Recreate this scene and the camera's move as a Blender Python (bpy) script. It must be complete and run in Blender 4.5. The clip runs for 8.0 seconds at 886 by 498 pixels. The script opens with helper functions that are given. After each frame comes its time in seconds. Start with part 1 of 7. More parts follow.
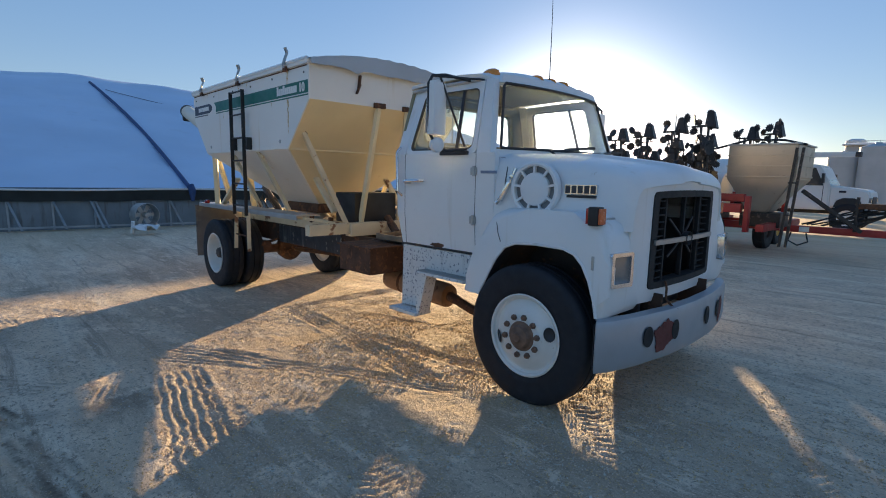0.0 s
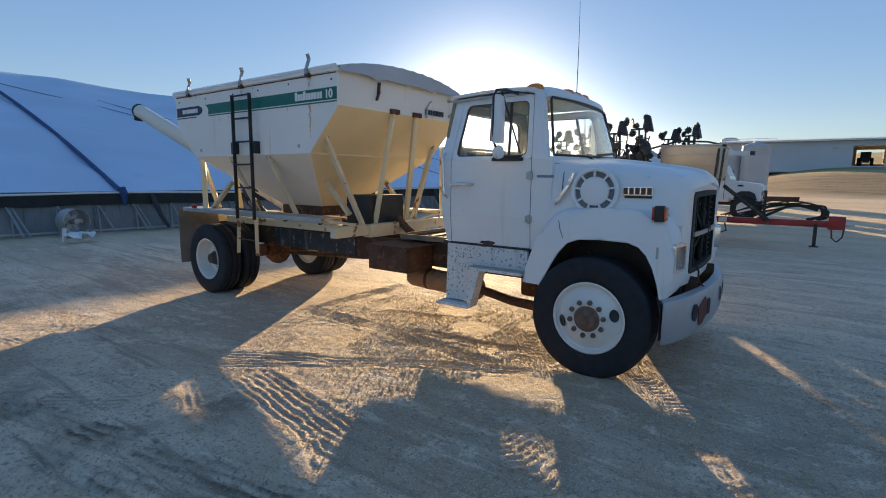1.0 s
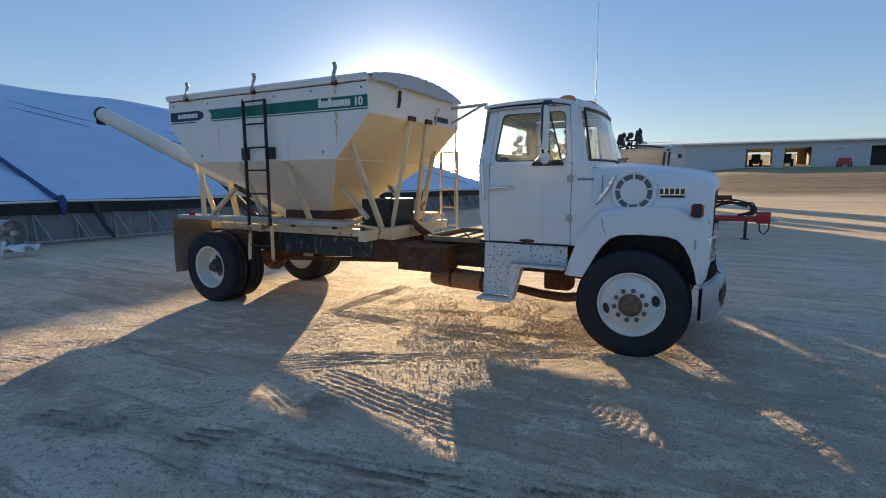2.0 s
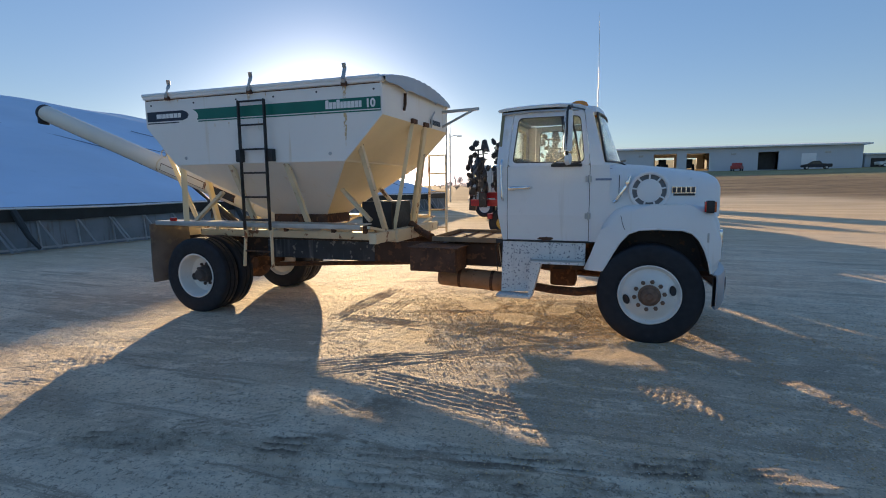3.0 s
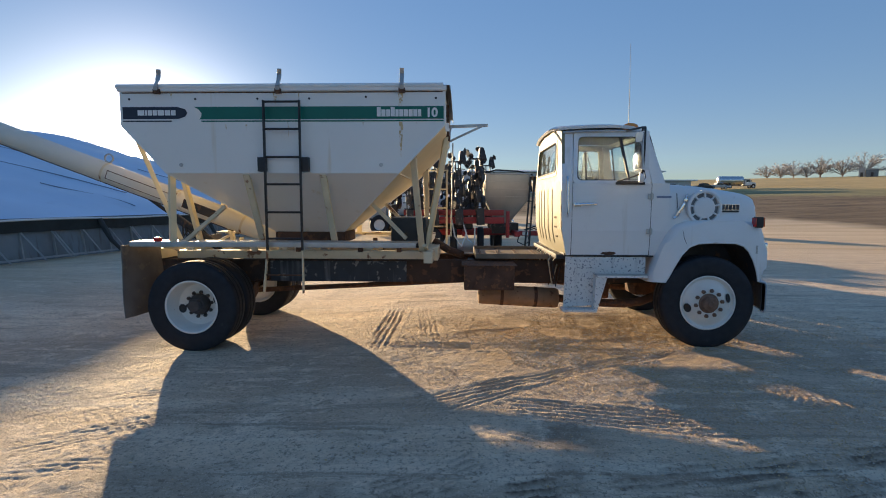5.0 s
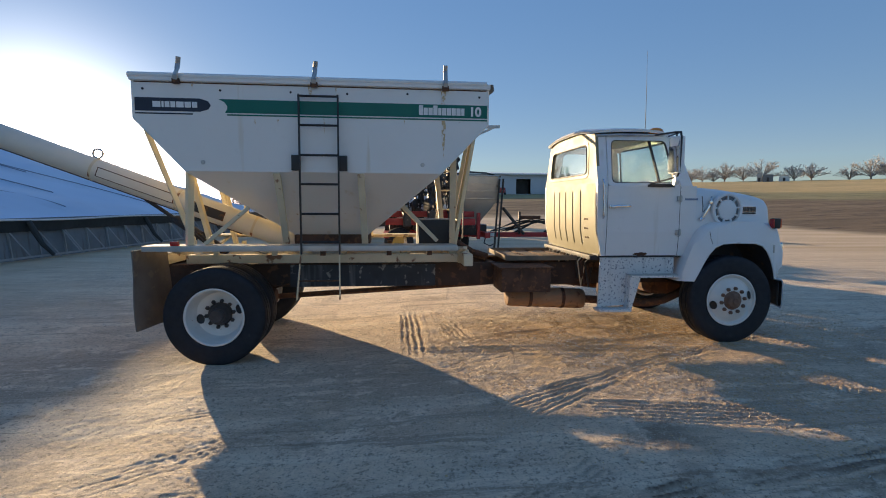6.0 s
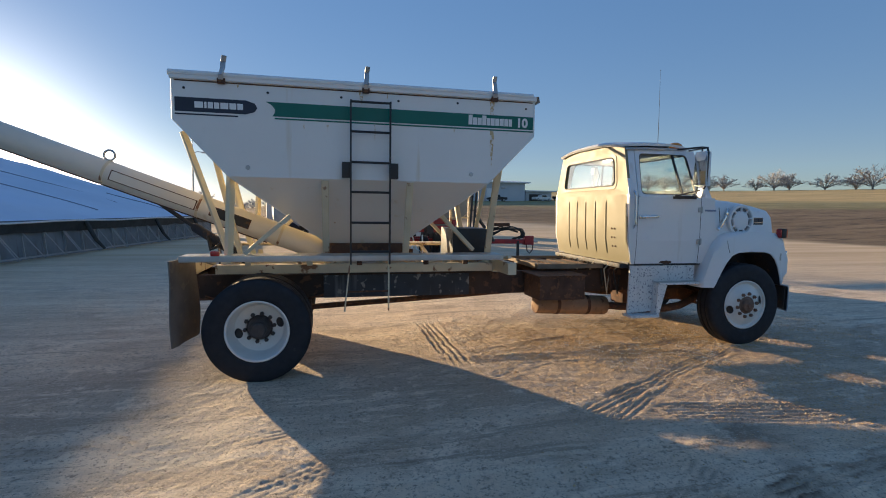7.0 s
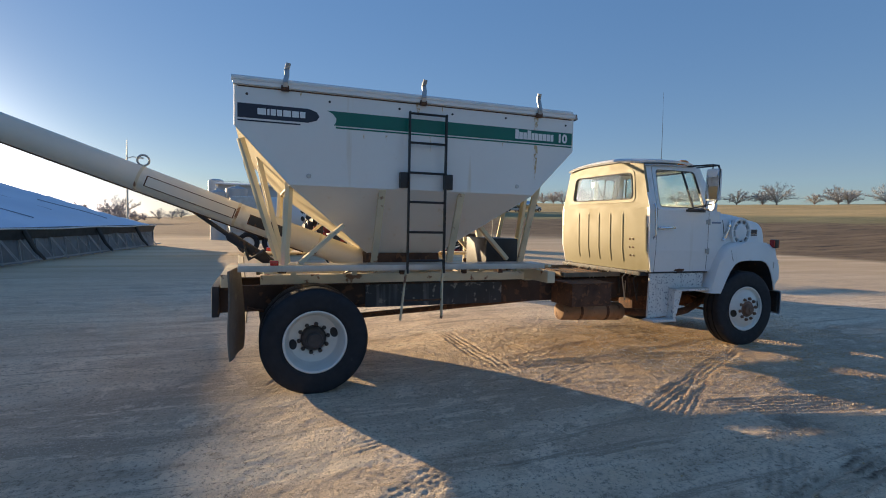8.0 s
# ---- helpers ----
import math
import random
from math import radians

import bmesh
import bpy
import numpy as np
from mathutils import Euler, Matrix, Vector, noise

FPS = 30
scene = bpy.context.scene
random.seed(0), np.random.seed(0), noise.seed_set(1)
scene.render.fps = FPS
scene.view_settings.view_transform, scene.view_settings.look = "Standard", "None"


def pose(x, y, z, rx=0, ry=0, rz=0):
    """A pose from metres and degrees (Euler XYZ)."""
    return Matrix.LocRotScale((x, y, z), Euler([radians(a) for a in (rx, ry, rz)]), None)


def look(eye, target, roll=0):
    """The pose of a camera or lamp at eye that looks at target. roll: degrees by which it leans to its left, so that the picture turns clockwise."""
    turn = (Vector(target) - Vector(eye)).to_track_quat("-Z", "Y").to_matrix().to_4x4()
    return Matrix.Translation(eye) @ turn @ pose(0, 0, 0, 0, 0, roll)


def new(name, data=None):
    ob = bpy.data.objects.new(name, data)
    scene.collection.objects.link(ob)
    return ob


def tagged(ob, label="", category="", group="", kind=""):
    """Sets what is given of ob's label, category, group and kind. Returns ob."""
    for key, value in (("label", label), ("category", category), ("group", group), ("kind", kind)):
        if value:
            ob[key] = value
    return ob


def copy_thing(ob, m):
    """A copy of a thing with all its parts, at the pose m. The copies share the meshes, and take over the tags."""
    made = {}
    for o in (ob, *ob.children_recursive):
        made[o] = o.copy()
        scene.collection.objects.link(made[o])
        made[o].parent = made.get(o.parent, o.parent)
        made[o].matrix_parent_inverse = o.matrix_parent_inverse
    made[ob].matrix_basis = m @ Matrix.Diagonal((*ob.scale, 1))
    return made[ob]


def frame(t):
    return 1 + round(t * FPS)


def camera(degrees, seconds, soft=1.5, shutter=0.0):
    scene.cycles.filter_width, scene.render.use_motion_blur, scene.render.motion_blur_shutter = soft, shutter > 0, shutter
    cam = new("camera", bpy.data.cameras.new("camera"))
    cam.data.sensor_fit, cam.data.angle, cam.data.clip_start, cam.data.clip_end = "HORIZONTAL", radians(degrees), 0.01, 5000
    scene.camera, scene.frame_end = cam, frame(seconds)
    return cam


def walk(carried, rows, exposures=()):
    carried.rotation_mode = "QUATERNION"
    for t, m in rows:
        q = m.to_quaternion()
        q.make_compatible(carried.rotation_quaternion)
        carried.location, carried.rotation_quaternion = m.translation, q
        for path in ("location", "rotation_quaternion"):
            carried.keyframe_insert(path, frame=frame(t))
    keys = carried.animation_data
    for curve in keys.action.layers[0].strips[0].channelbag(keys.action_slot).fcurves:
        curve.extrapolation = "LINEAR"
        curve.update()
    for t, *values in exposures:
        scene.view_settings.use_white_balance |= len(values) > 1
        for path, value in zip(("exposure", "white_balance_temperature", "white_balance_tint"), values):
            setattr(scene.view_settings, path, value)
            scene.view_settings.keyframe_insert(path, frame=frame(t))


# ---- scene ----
cam = camera(82.7, 8.0, soft=1.0)
PATH = [
    (0, (2.125, -3.975, 1.626), (0.7, -2.6, 1.347), 1.1),
    (0.5, (1.782, -4.539, 1.65), (0.486, -3.043, 1.364), 0.9),
    (1, (1.428, -5.106, 1.667), (0.26, -3.508, 1.383), 0.5),
    (1.5, (0.989, -5.559, 1.659), (-0.06, -3.879, 1.38), 0.2),
    (2, (0.599, -6.005, 1.67), (-0.326, -4.253, 1.4), -0.1),
    (3.5, (-0.888, -6.609, 1.608), (-1.395, -4.689, 1.374), -0.4),
    (4, (-1.52, -6.662, 1.6), (-1.873, -4.704, 1.393), -0.2),
    (4.5, (-2.139, -6.727, 1.609), (-2.347, -4.746, 1.421), -0.0),
    (6, (-3.953, -6.54, 1.604), (-3.749, -4.558, 1.428), 0.3),
    (6.5, (-4.525, -6.422, 1.603), (-4.197, -4.456, 1.438), 0.4),
    (7, (-5.117, -6.333, 1.63), (-4.666, -4.39, 1.479), 0.8),
    (7.5, (-5.691, -6.159, 1.627), (-5.121, -4.247, 1.498), 1.0),
    (8, (-6.293, -6.127, 1.602), (-5.607, -4.252, 1.498), 1.2),
]
walk(cam, [(t, look(eye, target, roll)) for t, eye, target, roll in PATH],
     [(0, 1.88, 5800, 13), (2, 1.80, 5750, 13), (4, 1.70, 5680, 13), (6, 1.60, 5580, 13), (8, 1.52, 5500, 13)])


# ---- world, sun and exposure ----
SUN_AZ, SUN_EL = -31.9, 8.3
world = bpy.data.worlds.new("sky")
scene.world = world
world.use_nodes = True
wn = world.node_tree.nodes
sky, haze = wn.new("ShaderNodeTexSky"), wn.new("ShaderNodeTexSky")
for node, dust in ((sky, 0.08), (haze, 1.0)):
    node.sky_type, node.sun_disc = "NISHITA", False
    node.sun_elevation, node.sun_rotation = radians(SUN_EL), radians(SUN_AZ)
    node.altitude, node.air_density, node.dust_density, node.ozone_density = 300, 1.0, dust, 2.5
# clear sky softened by thin high haze, with the bright haze round the sun added
soften, tone, both, thin = wn.new("ShaderNodeGamma"), wn.new("ShaderNodeHueSaturation"), wn.new("ShaderNodeVectorMath"), wn.new("ShaderNodeVectorMath")
soften.inputs["Gamma"].default_value = 0.35
tone.inputs["Saturation"].default_value, tone.inputs["Hue"].default_value = 1.9, 0.515
both.operation, thin.operation = "ADD", "SCALE"
thin.inputs["Scale"].default_value = 0.0011
crisp = wn.new("ShaderNodeGamma")
crisp.inputs["Gamma"].default_value = 2.75
pale = wn.new("ShaderNodeHueSaturation")
pale.inputs["Saturation"].default_value = 0.42
wl = world.node_tree.links.new
wl(sky.outputs["Color"], soften.inputs["Color"])
wl(soften.outputs["Color"], tone.inputs["Color"])
wl(haze.outputs["Color"], crisp.inputs["Color"])
wl(crisp.outputs["Color"], pale.inputs["Color"])
wl(pale.outputs["Color"], thin.inputs[0])
wl(tone.outputs["Color"], both.inputs[0])
wl(thin.outputs[0], both.inputs[1])
wl(both.outputs[0], wn["Background"].inputs["Color"])
wn["Background"].inputs["Strength"].default_value = 0.097

sun = new("sun", bpy.data.lights.new("sun", "SUN"))
sun.data.energy, sun.data.angle, sun.data.color = 3.2, radians(0.55), (1.0, 0.69, 0.33)
sx, sy = math.sin(radians(SUN_AZ)), math.cos(radians(SUN_AZ))
sun.matrix_world = look((sx * 50, sy * 50, 50 * math.tan(radians(SUN_EL))), (0, 0, 0))


# ---- materials ----
def material(name, base, rough=0.6, metal=0.0, vary=0.12, grain=30.0, blot=2.0, bump=0.1, bump_at=120.0,
             wear=None, wear_at=0.62, wear_scale=9.0, streak=None, streak_at=0.6, coat=0.0):
    """A procedural surface: base colour, two scales of variation, relief, patches of wear and upright streaks."""
    m = bpy.data.materials.new(name)
    m.use_nodes = True
    n, link = m.node_tree.nodes, m.node_tree.links.new
    bsdf = n["Principled BSDF"]
    co = n.new("ShaderNodeTexCoord")
    info = n.new("ShaderNodeObjectInfo")
    shift = n.new("ShaderNodeVectorMath")
    shift.operation = "MULTIPLY_ADD"
    link(info.outputs["Random"], shift.inputs[0])
    shift.inputs[1].default_value = (7.0, 3.0, 5.0)
    link(co.outputs["Object"], shift.inputs[2])
    place = shift.outputs[0]

    def noise_tex(scale, detail=4.0, stretch=None):
        t = n.new("ShaderNodeTexNoise")
        t.inputs["Scale"].default_value, t.inputs["Detail"].default_value = scale, detail
        if stretch:
            mp = n.new("ShaderNodeMapping")
            mp.inputs["Scale"].default_value = stretch
            link(place, mp.inputs[0])
            link(mp.outputs[0], t.inputs["Vector"])
        else:
            link(place, t.inputs["Vector"])
        return t.outputs["Fac"]

    def ramp(fac, lo, hi):
        r = n.new("ShaderNodeMapRange")
        r.inputs["From Min"].default_value, r.inputs["From Max"].default_value = lo, hi
        link(fac, r.inputs["Value"])
        return r.outputs["Result"]

    def mix(fac, a, b):
        x = n.new("ShaderNodeMix")
        x.data_type = "RGBA"
        link(fac, x.inputs["Factor"])
        for socket, v in (("A", a), ("B", b)):
            s = [i for i in x.inputs if i.name == socket and i.type == "RGBA"][0]
            if isinstance(v, tuple):
                s.default_value = (*v, 1)
            else:
                link(v, s)
        return [o for o in x.outputs if o.type == "RGBA"][0]

    dark = tuple(max(0.0, c * (1 - vary)) for c in base)
    lite = tuple(min(1.0, c * (1 + vary * 0.6)) for c in base)
    colour = mix(ramp(noise_tex(blot), 0.3, 0.7), dark, lite)
    colour = mix(ramp(noise_tex(grain, 6.0), 0.62, 0.9), colour, tuple(c * (1 - 1.6 * vary) if vary < 0.6 else c * 0.1 for c in base))
    rough_out = ramp(noise_tex(blot * 3), 0.2, 0.8)
    rr = n.new("ShaderNodeMapRange")
    link(rough_out, rr.inputs["Value"])
    rr.inputs["To Min"].default_value, rr.inputs["To Max"].default_value = max(0.03, rough - 0.1), min(1.0, rough + 0.1)
    link(rr.outputs["Result"], bsdf.inputs["Roughness"])
    if streak:
        s = ramp(noise_tex(5.0, 5.0, (1.6, 1.6, 0.12)), streak_at, streak_at + 0.14)
        colour = mix(s, colour, streak)
    if wear:
        w = ramp(noise_tex(wear_scale, 9.0), wear_at, wear_at + 0.05)
        colour = mix(w, colour, wear)
    link(colour, bsdf.inputs["Base Color"])
    bsdf.inputs["Metallic"].default_value = metal
    bsdf.inputs["Coat Weight"].default_value = coat
    if bump:
        b = n.new("ShaderNodeBump")
        b.inputs["Strength"].default_value, b.inputs["Distance"].default_value = bump, 0.01
        link(noise_tex(bump_at, 3.0), b.inputs["Height"])
        link(b.outputs["Normal"], bsdf.inputs["Normal"])
    return m


def glass(name, tint, rough=0.02, dust=0.035):
    """Clear glass under an uneven film of dust that scatters light."""
    m = bpy.data.materials.new(name)
    m.use_nodes = True
    n, link = m.node_tree.nodes, m.node_tree.links.new
    b = n["Principled BSDF"]
    b.inputs["Base Color"].default_value = (*tint, 1)
    b.inputs["Roughness"].default_value = rough
    b.inputs["Transmission Weight"].default_value = 1.0
    b.inputs["IOR"].default_value = 1.45
    film, veil, blend, spots, span = n.new("ShaderNodeBsdfTranslucent"), n.new("ShaderNodeBsdfDiffuse"), n.new("ShaderNodeMixShader"), n.new("ShaderNodeTexNoise"), n.new("ShaderNodeMapRange")
    both = n.new("ShaderNodeMixShader")
    film.inputs["Color"].default_value = veil.inputs["Color"].default_value = (0.78, 0.80, 0.76, 1)
    spots.inputs["Scale"].default_value, spots.inputs["Detail"].default_value = 2.2, 5.0
    for key, v in zip(("From Min", "From Max", "To Min", "To Max"), (0.3, 0.7, dust * 0.5, dust * 1.7)):
        span.inputs[key].default_value = v
    link(n.new("ShaderNodeTexCoord").outputs["Object"], spots.inputs["Vector"])
    link(spots.outputs["Fac"], span.inputs["Value"])
    both.inputs["Fac"].default_value = 0.4
    link(film.outputs[0], both.inputs[1])
    link(veil.outputs[0], both.inputs[2])
    link(span.outputs["Result"], blend.inputs["Fac"])
    link(b.outputs[0], blend.inputs[1])
    link(both.outputs[0], blend.inputs[2])
    link(blend.outputs[0], n["Material Output"].inputs["Surface"])
    return m


WHITE = material("white_paint", (0.80, 0.80, 0.79), 0.38, vary=0.05, blot=1.2, grain=14, bump=0.04, bump_at=30, streak=(0.66, 0.635, 0.58), streak_at=0.63,
                 wear=(0.45, 0.39, 0.32), wear_at=0.735, wear_scale=14)
CHIPPED = material("chipped_white_paint", (0.72, 0.72, 0.70), 0.5, vary=0.1, grain=40, bump=0.15, bump_at=90, streak=(0.50, 0.50, 0.48), streak_at=0.56, wear=(0.20, 0.22, 0.25), wear_at=0.585, wear_scale=45)
HOPPER_WHITE = material("hopper_white_paint", (0.80, 0.79, 0.75), 0.42, vary=0.05, blot=0.9, grain=12, bump=0.05, bump_at=8, streak=(0.68, 0.62, 0.50), streak_at=0.64,
                        wear=(0.50, 0.38, 0.26), wear_at=0.735, wear_scale=11)
CREAM = material("cream_paint", (0.78, 0.68, 0.44), 0.5, vary=0.08, blot=1.5, grain=18, bump=0.06, bump_at=12, streak=(0.60, 0.46, 0.25), streak_at=0.7,
                 wear=(0.30, 0.16, 0.08), wear_at=0.74, wear_scale=12)
CREAM_WORN = material("worn_cream_steel", (0.70, 0.61, 0.42), 0.55, vary=0.15, blot=3, grain=25, bump=0.12, bump_at=60, wear=(0.24, 0.12, 0.06), wear_at=0.60, wear_scale=7)
# yellow of the cab's back, its base colour darkened to offset direct sun
CABBACK = material("darkened_yellow_cab_paint", (0.255, 0.225, 0.125), 0.55, vary=0.08, blot=1.6, grain=20, bump=0.04, bump_at=30, wear=(0.35, 0.22, 0.12), wear_at=0.76, wear_scale=15)
RUST = material("rusty_steel", (0.095, 0.048, 0.028), 0.85, vary=0.4, blot=6, grain=40, bump=0.35, bump_at=150, wear=(0.17, 0.08, 0.038), wear_at=0.56, wear_scale=18)
CHASSIS = material("black_chassis_steel", (0.03, 0.03, 0.035), 0.6, vary=0.3, blot=5, grain=30, bump=0.2, bump_at=90, wear=(0.11, 0.065, 0.04), wear_at=0.60, wear_scale=15)
RAILRUST = material("rusty_rail_steel", (0.055, 0.032, 0.022), 0.75, vary=0.4, blot=3, grain=30, bump=0.3, bump_at=90, wear=(0.13, 0.065, 0.035), wear_at=0.56, wear_scale=9)
SCUFFED = material("scuffed_blue_black_paint", (0.028, 0.034, 0.046), 0.5, vary=0.35, blot=4, grain=30, bump=0.2, bump_at=60, streak=(0.13, 0.135, 0.14), streak_at=0.56, wear=(0.22, 0.21, 0.19), wear_at=0.60, wear_scale=11)
BLACK = material("black_paint", (0.02, 0.02, 0.022), 0.45, vary=0.25, blot=8, grain=60, bump=0.08)
RUBBER = material("tyre_rubber", (0.010, 0.0122, 0.018), 0.7, vary=0.3, blot=5, grain=50, bump=0.15, bump_at=220, wear=(0.04, 0.038, 0.036), wear_at=0.66, wear_scale=5)
FLAPRUBBER = material("dusty_mudflap_rubber", (0.17, 0.15, 0.13), 0.85, vary=0.25, blot=4, grain=40, bump=0.15, wear=(0.2, 0.17, 0.13), wear_at=0.6)
RIM = material("white_wheel_paint", (0.74, 0.72, 0.67), 0.4, vary=0.08, blot=5, grain=40, bump=0.08, wear=(0.38, 0.25, 0.16), wear_at=0.70, wear_scale=22)
HUB = material("rusty_hub", (0.20, 0.12, 0.08), 0.75, vary=0.3, blot=20, grain=60, bump=0.3, bump_at=200)
GREASE = material("greasy_dark_hub", (0.062, 0.052, 0.048), 0.6, vary=0.3, blot=20, grain=60, bump=0.3, bump_at=200)
SILVER = material("silver_paint", (0.40, 0.42, 0.45), 0.42, 0.35, vary=0.08, blot=3, grain=30, bump=0.05)
CHROME = material("chrome", (0.75, 0.75, 0.76), 0.15, 1.0, vary=0.08, blot=10, grain=50, bump=0.03)
GALV = material("dull_steel", (0.48, 0.48, 0.47), 0.42, 0.7, vary=0.15, blot=6, grain=40, bump=0.08)
MAROON = material("maroon_primer", (0.13, 0.035, 0.03), 0.7, vary=0.25, blot=15, grain=60, bump=0.1)
GREEN = material("green_decal", (0.0, 0.13, 0.095), 0.4, vary=0.08, blot=4, grain=30, bump=0.0)
NAVY = material("navy_decal", (0.012, 0.018, 0.04), 0.4, vary=0.1, blot=4, grain=30, bump=0.0)
DECALWHITE = material("white_decal", (0.8, 0.8, 0.78), 0.45, vary=0.06, blot=9, grain=40, bump=0.0)
GREYTARP = material("grey_vinyl_tarp", (0.42, 0.47, 0.52), 0.55, vary=0.08, blot=2, grain=14, bump=0.15, bump_at=9)
GRILLEBLACK = material("grille_black_plastic", (0.012, 0.013, 0.015), 0.7, vary=0.25, blot=8, grain=60, bump=0.08)
EMBLEM = material("faded_blue_emblem", (0.20, 0.25, 0.36), 0.5, vary=0.15, blot=20, grain=60, bump=0.0)
AMBER = material("amber_lens", (0.75, 0.26, 0.02), 0.2, vary=0.1, blot=30, grain=80, bump=0.0, coat=0.5)
ORANGE = material("orange_lens", (0.55, 0.11, 0.03), 0.25, vary=0.1, blot=30, grain=80, bump=0.0, coat=0.5)
REDLENS = material("red_lens", (0.42, 0.012, 0.01), 0.2, vary=0.1, blot=30, grain=80, bump=0.0, coat=0.5)
LENS = material("headlamp_glass", (0.26, 0.28, 0.30), 0.15, 0.6, vary=0.1, blot=25, grain=60, bump=0.12, bump_at=90)
SILENCER = material("brown_silencer_rust", (0.30, 0.18, 0.10), 0.8, vary=0.3, blot=5, grain=40, bump=0.3, bump_at=150, wear=(0.12, 0.06, 0.035), wear_at=0.6)
AUGERPAINT = material("chalky_auger_paint", (0.73, 0.69, 0.59), 0.5, vary=0.08, blot=1.2, grain=18, bump=0.06, bump_at=12, streak=(0.58, 0.50, 0.38), streak_at=0.66, wear=(0.40, 0.27, 0.17), wear_at=0.77, wear_scale=10)
SEAT = material("tan_vinyl", (0.10, 0.088, 0.07), 0.6, vary=0.15, blot=5, grain=30, bump=0.1)
DASH = material("dark_dash", (0.05, 0.05, 0.055), 0.6, vary=0.2, blot=5, grain=30, bump=0.1)
HEADLINER = material("cab_lining", (0.20, 0.21, 0.22), 0.8, vary=0.1, blot=4, grain=30, bump=0.1)
GLASS = glass("window_glass", (0.86, 0.95, 0.93))
WOOD = material("weathered_plank", (0.24, 0.18, 0.12), 0.8, vary=0.25, blot=6, grain=40, bump=0.25, bump_at=80)
IMPLRED = material("implement_red_paint", (0.34, 0.02, 0.022), 0.42, vary=0.15, blot=3, grain=25, bump=0.06, wear=(0.16, 0.05, 0.03), wear_at=0.68)
YELLOWRIM = material("yellow_wheel_paint", (0.60, 0.38, 0.07), 0.45, vary=0.12, blot=8, grain=40, bump=0.08)
ROWBLACK = material("row_unit_black", (0.022, 0.021, 0.021), 0.5, vary=0.3, blot=6, grain=40, bump=0.15, wear=(0.13, 0.10, 0.08), wear_at=0.6)
POLY = material("stained_steel_box", (0.52, 0.47, 0.39), 0.38, 0.55, vary=0.18, blot=1.2, grain=12, bump=0.05, wear=(0.20, 0.165, 0.12), wear_at=0.60, wear_scale=1.6)
GREYTANK = material("weathered_grey_tank", (0.42, 0.44, 0.46), 0.5, vary=0.1, blot=1, grain=10, bump=0.04)
MIRRORGLASS = material("mirror_glass", (0.55, 0.58, 0.62), 0.06, 1.0, vary=0.03, bump=0.0)
TANKWHITE = material("white_tank", (0.74, 0.74, 0.72), 0.5, vary=0.06, blot=1, grain=10, bump=0.04)
HOSE = material("black_hose", (0.02, 0.02, 0.02), 0.5, vary=0.2, bump=0.0)
TARP = material("blue_white_pile_tarp", (0.54, 0.66, 0.83), 0.42, vary=0.10, blot=0.25, grain=1.4, bump=0.7, bump_at=1.3)
SKIRT = material("black_tarp_skirt", (0.025, 0.032, 0.035), 0.6, vary=0.3, blot=2, grain=10, bump=0.3, bump_at=8)
PANEL = material("weathered_bunker_panel", (0.19, 0.22, 0.24), 0.65, 0.1, vary=0.22, blot=1.3, grain=12, bump=0.1, streak=(0.12, 0.12, 0.12), streak_at=0.56)
STRUT = material("galvanised_strut", (0.34, 0.37, 0.39), 0.5, 0.4, vary=0.15, blot=4, grain=30, bump=0.08)
BLUEROPE = material("blue_strap", (0.02, 0.055, 0.17), 0.6, vary=0.25, blot=6, grain=40, bump=0.3, bump_at=60)
SHEDWALL = material("pale_shed_cladding", (0.55, 0.58, 0.62), 0.5, vary=0.05, blot=0.15, grain=2, bump=0.02)
SHEDROOF = material("white_shed_roof", (0.86, 0.86, 0.85), 0.45, vary=0.05, blot=0.2, grain=2, bump=0.02)
DARKROOM = material("dark_shed_inside", (0.06, 0.055, 0.05), 0.8, vary=0.3, blot=0.6, grain=4, bump=0.0)
BARK = material("grey_bark", (0.34, 0.30, 0.27), 0.9, vary=0.25, blot=0.5, grain=4, bump=0.1)
CREASE_SHADE = material("tarp_crease_shade", (0.22, 0.27, 0.36), 0.6, vary=0.2, blot=2, grain=10, bump=0.1)
TWIG = material("bare_twigs", (0.44, 0.42, 0.42), 0.9, vary=0.2, blot=0.4, grain=3, bump=0.0)
REDPAINT = material("faded_red_paint", (0.40, 0.05, 0.04), 0.4, vary=0.1, bump=0.03)
BLUEGLASS = material("dark_vehicle_glass", (0.03, 0.045, 0.055), 0.08, vary=0.1, bump=0.0)
STAINLESS = material("stainless_tank", (0.62, 0.63, 0.64), 0.22, 0.9, vary=0.08, blot=1, grain=10, bump=0.02)


# ---- mesh helpers ----
def link_mesh(name, bm, mat, smooth=35):
    bmesh.ops.recalc_face_normals(bm, faces=bm.faces)
    me = bpy.data.meshes.new(name)
    bm.to_mesh(me)
    bm.free()
    me.materials.append(mat)
    if smooth:
        me.shade_smooth()
        me.set_sharp_from_angle(angle=radians(smooth))
    return new(name, me)


def solid(bm, t):
    """Gives a sheet its thickness."""
    bm.normal_update()
    bmesh.ops.solidify(bm, geom=bm.faces[:], thickness=t)


def part(name, bm, mat, parent, label="", smooth=35):
    ob = link_mesh(name, bm, mat, smooth)
    ob.parent = parent
    if label:
        tagged(ob, label)
    return ob


def thing(name, label, category, group="", kind="", at=(0, 0, 0), turn=0.0):
    ob = new(name)
    ob.empty_display_size = 0.2
    ob.matrix_world = pose(*at, 0, 0, turn)
    return tagged(ob, label, category, group, kind)


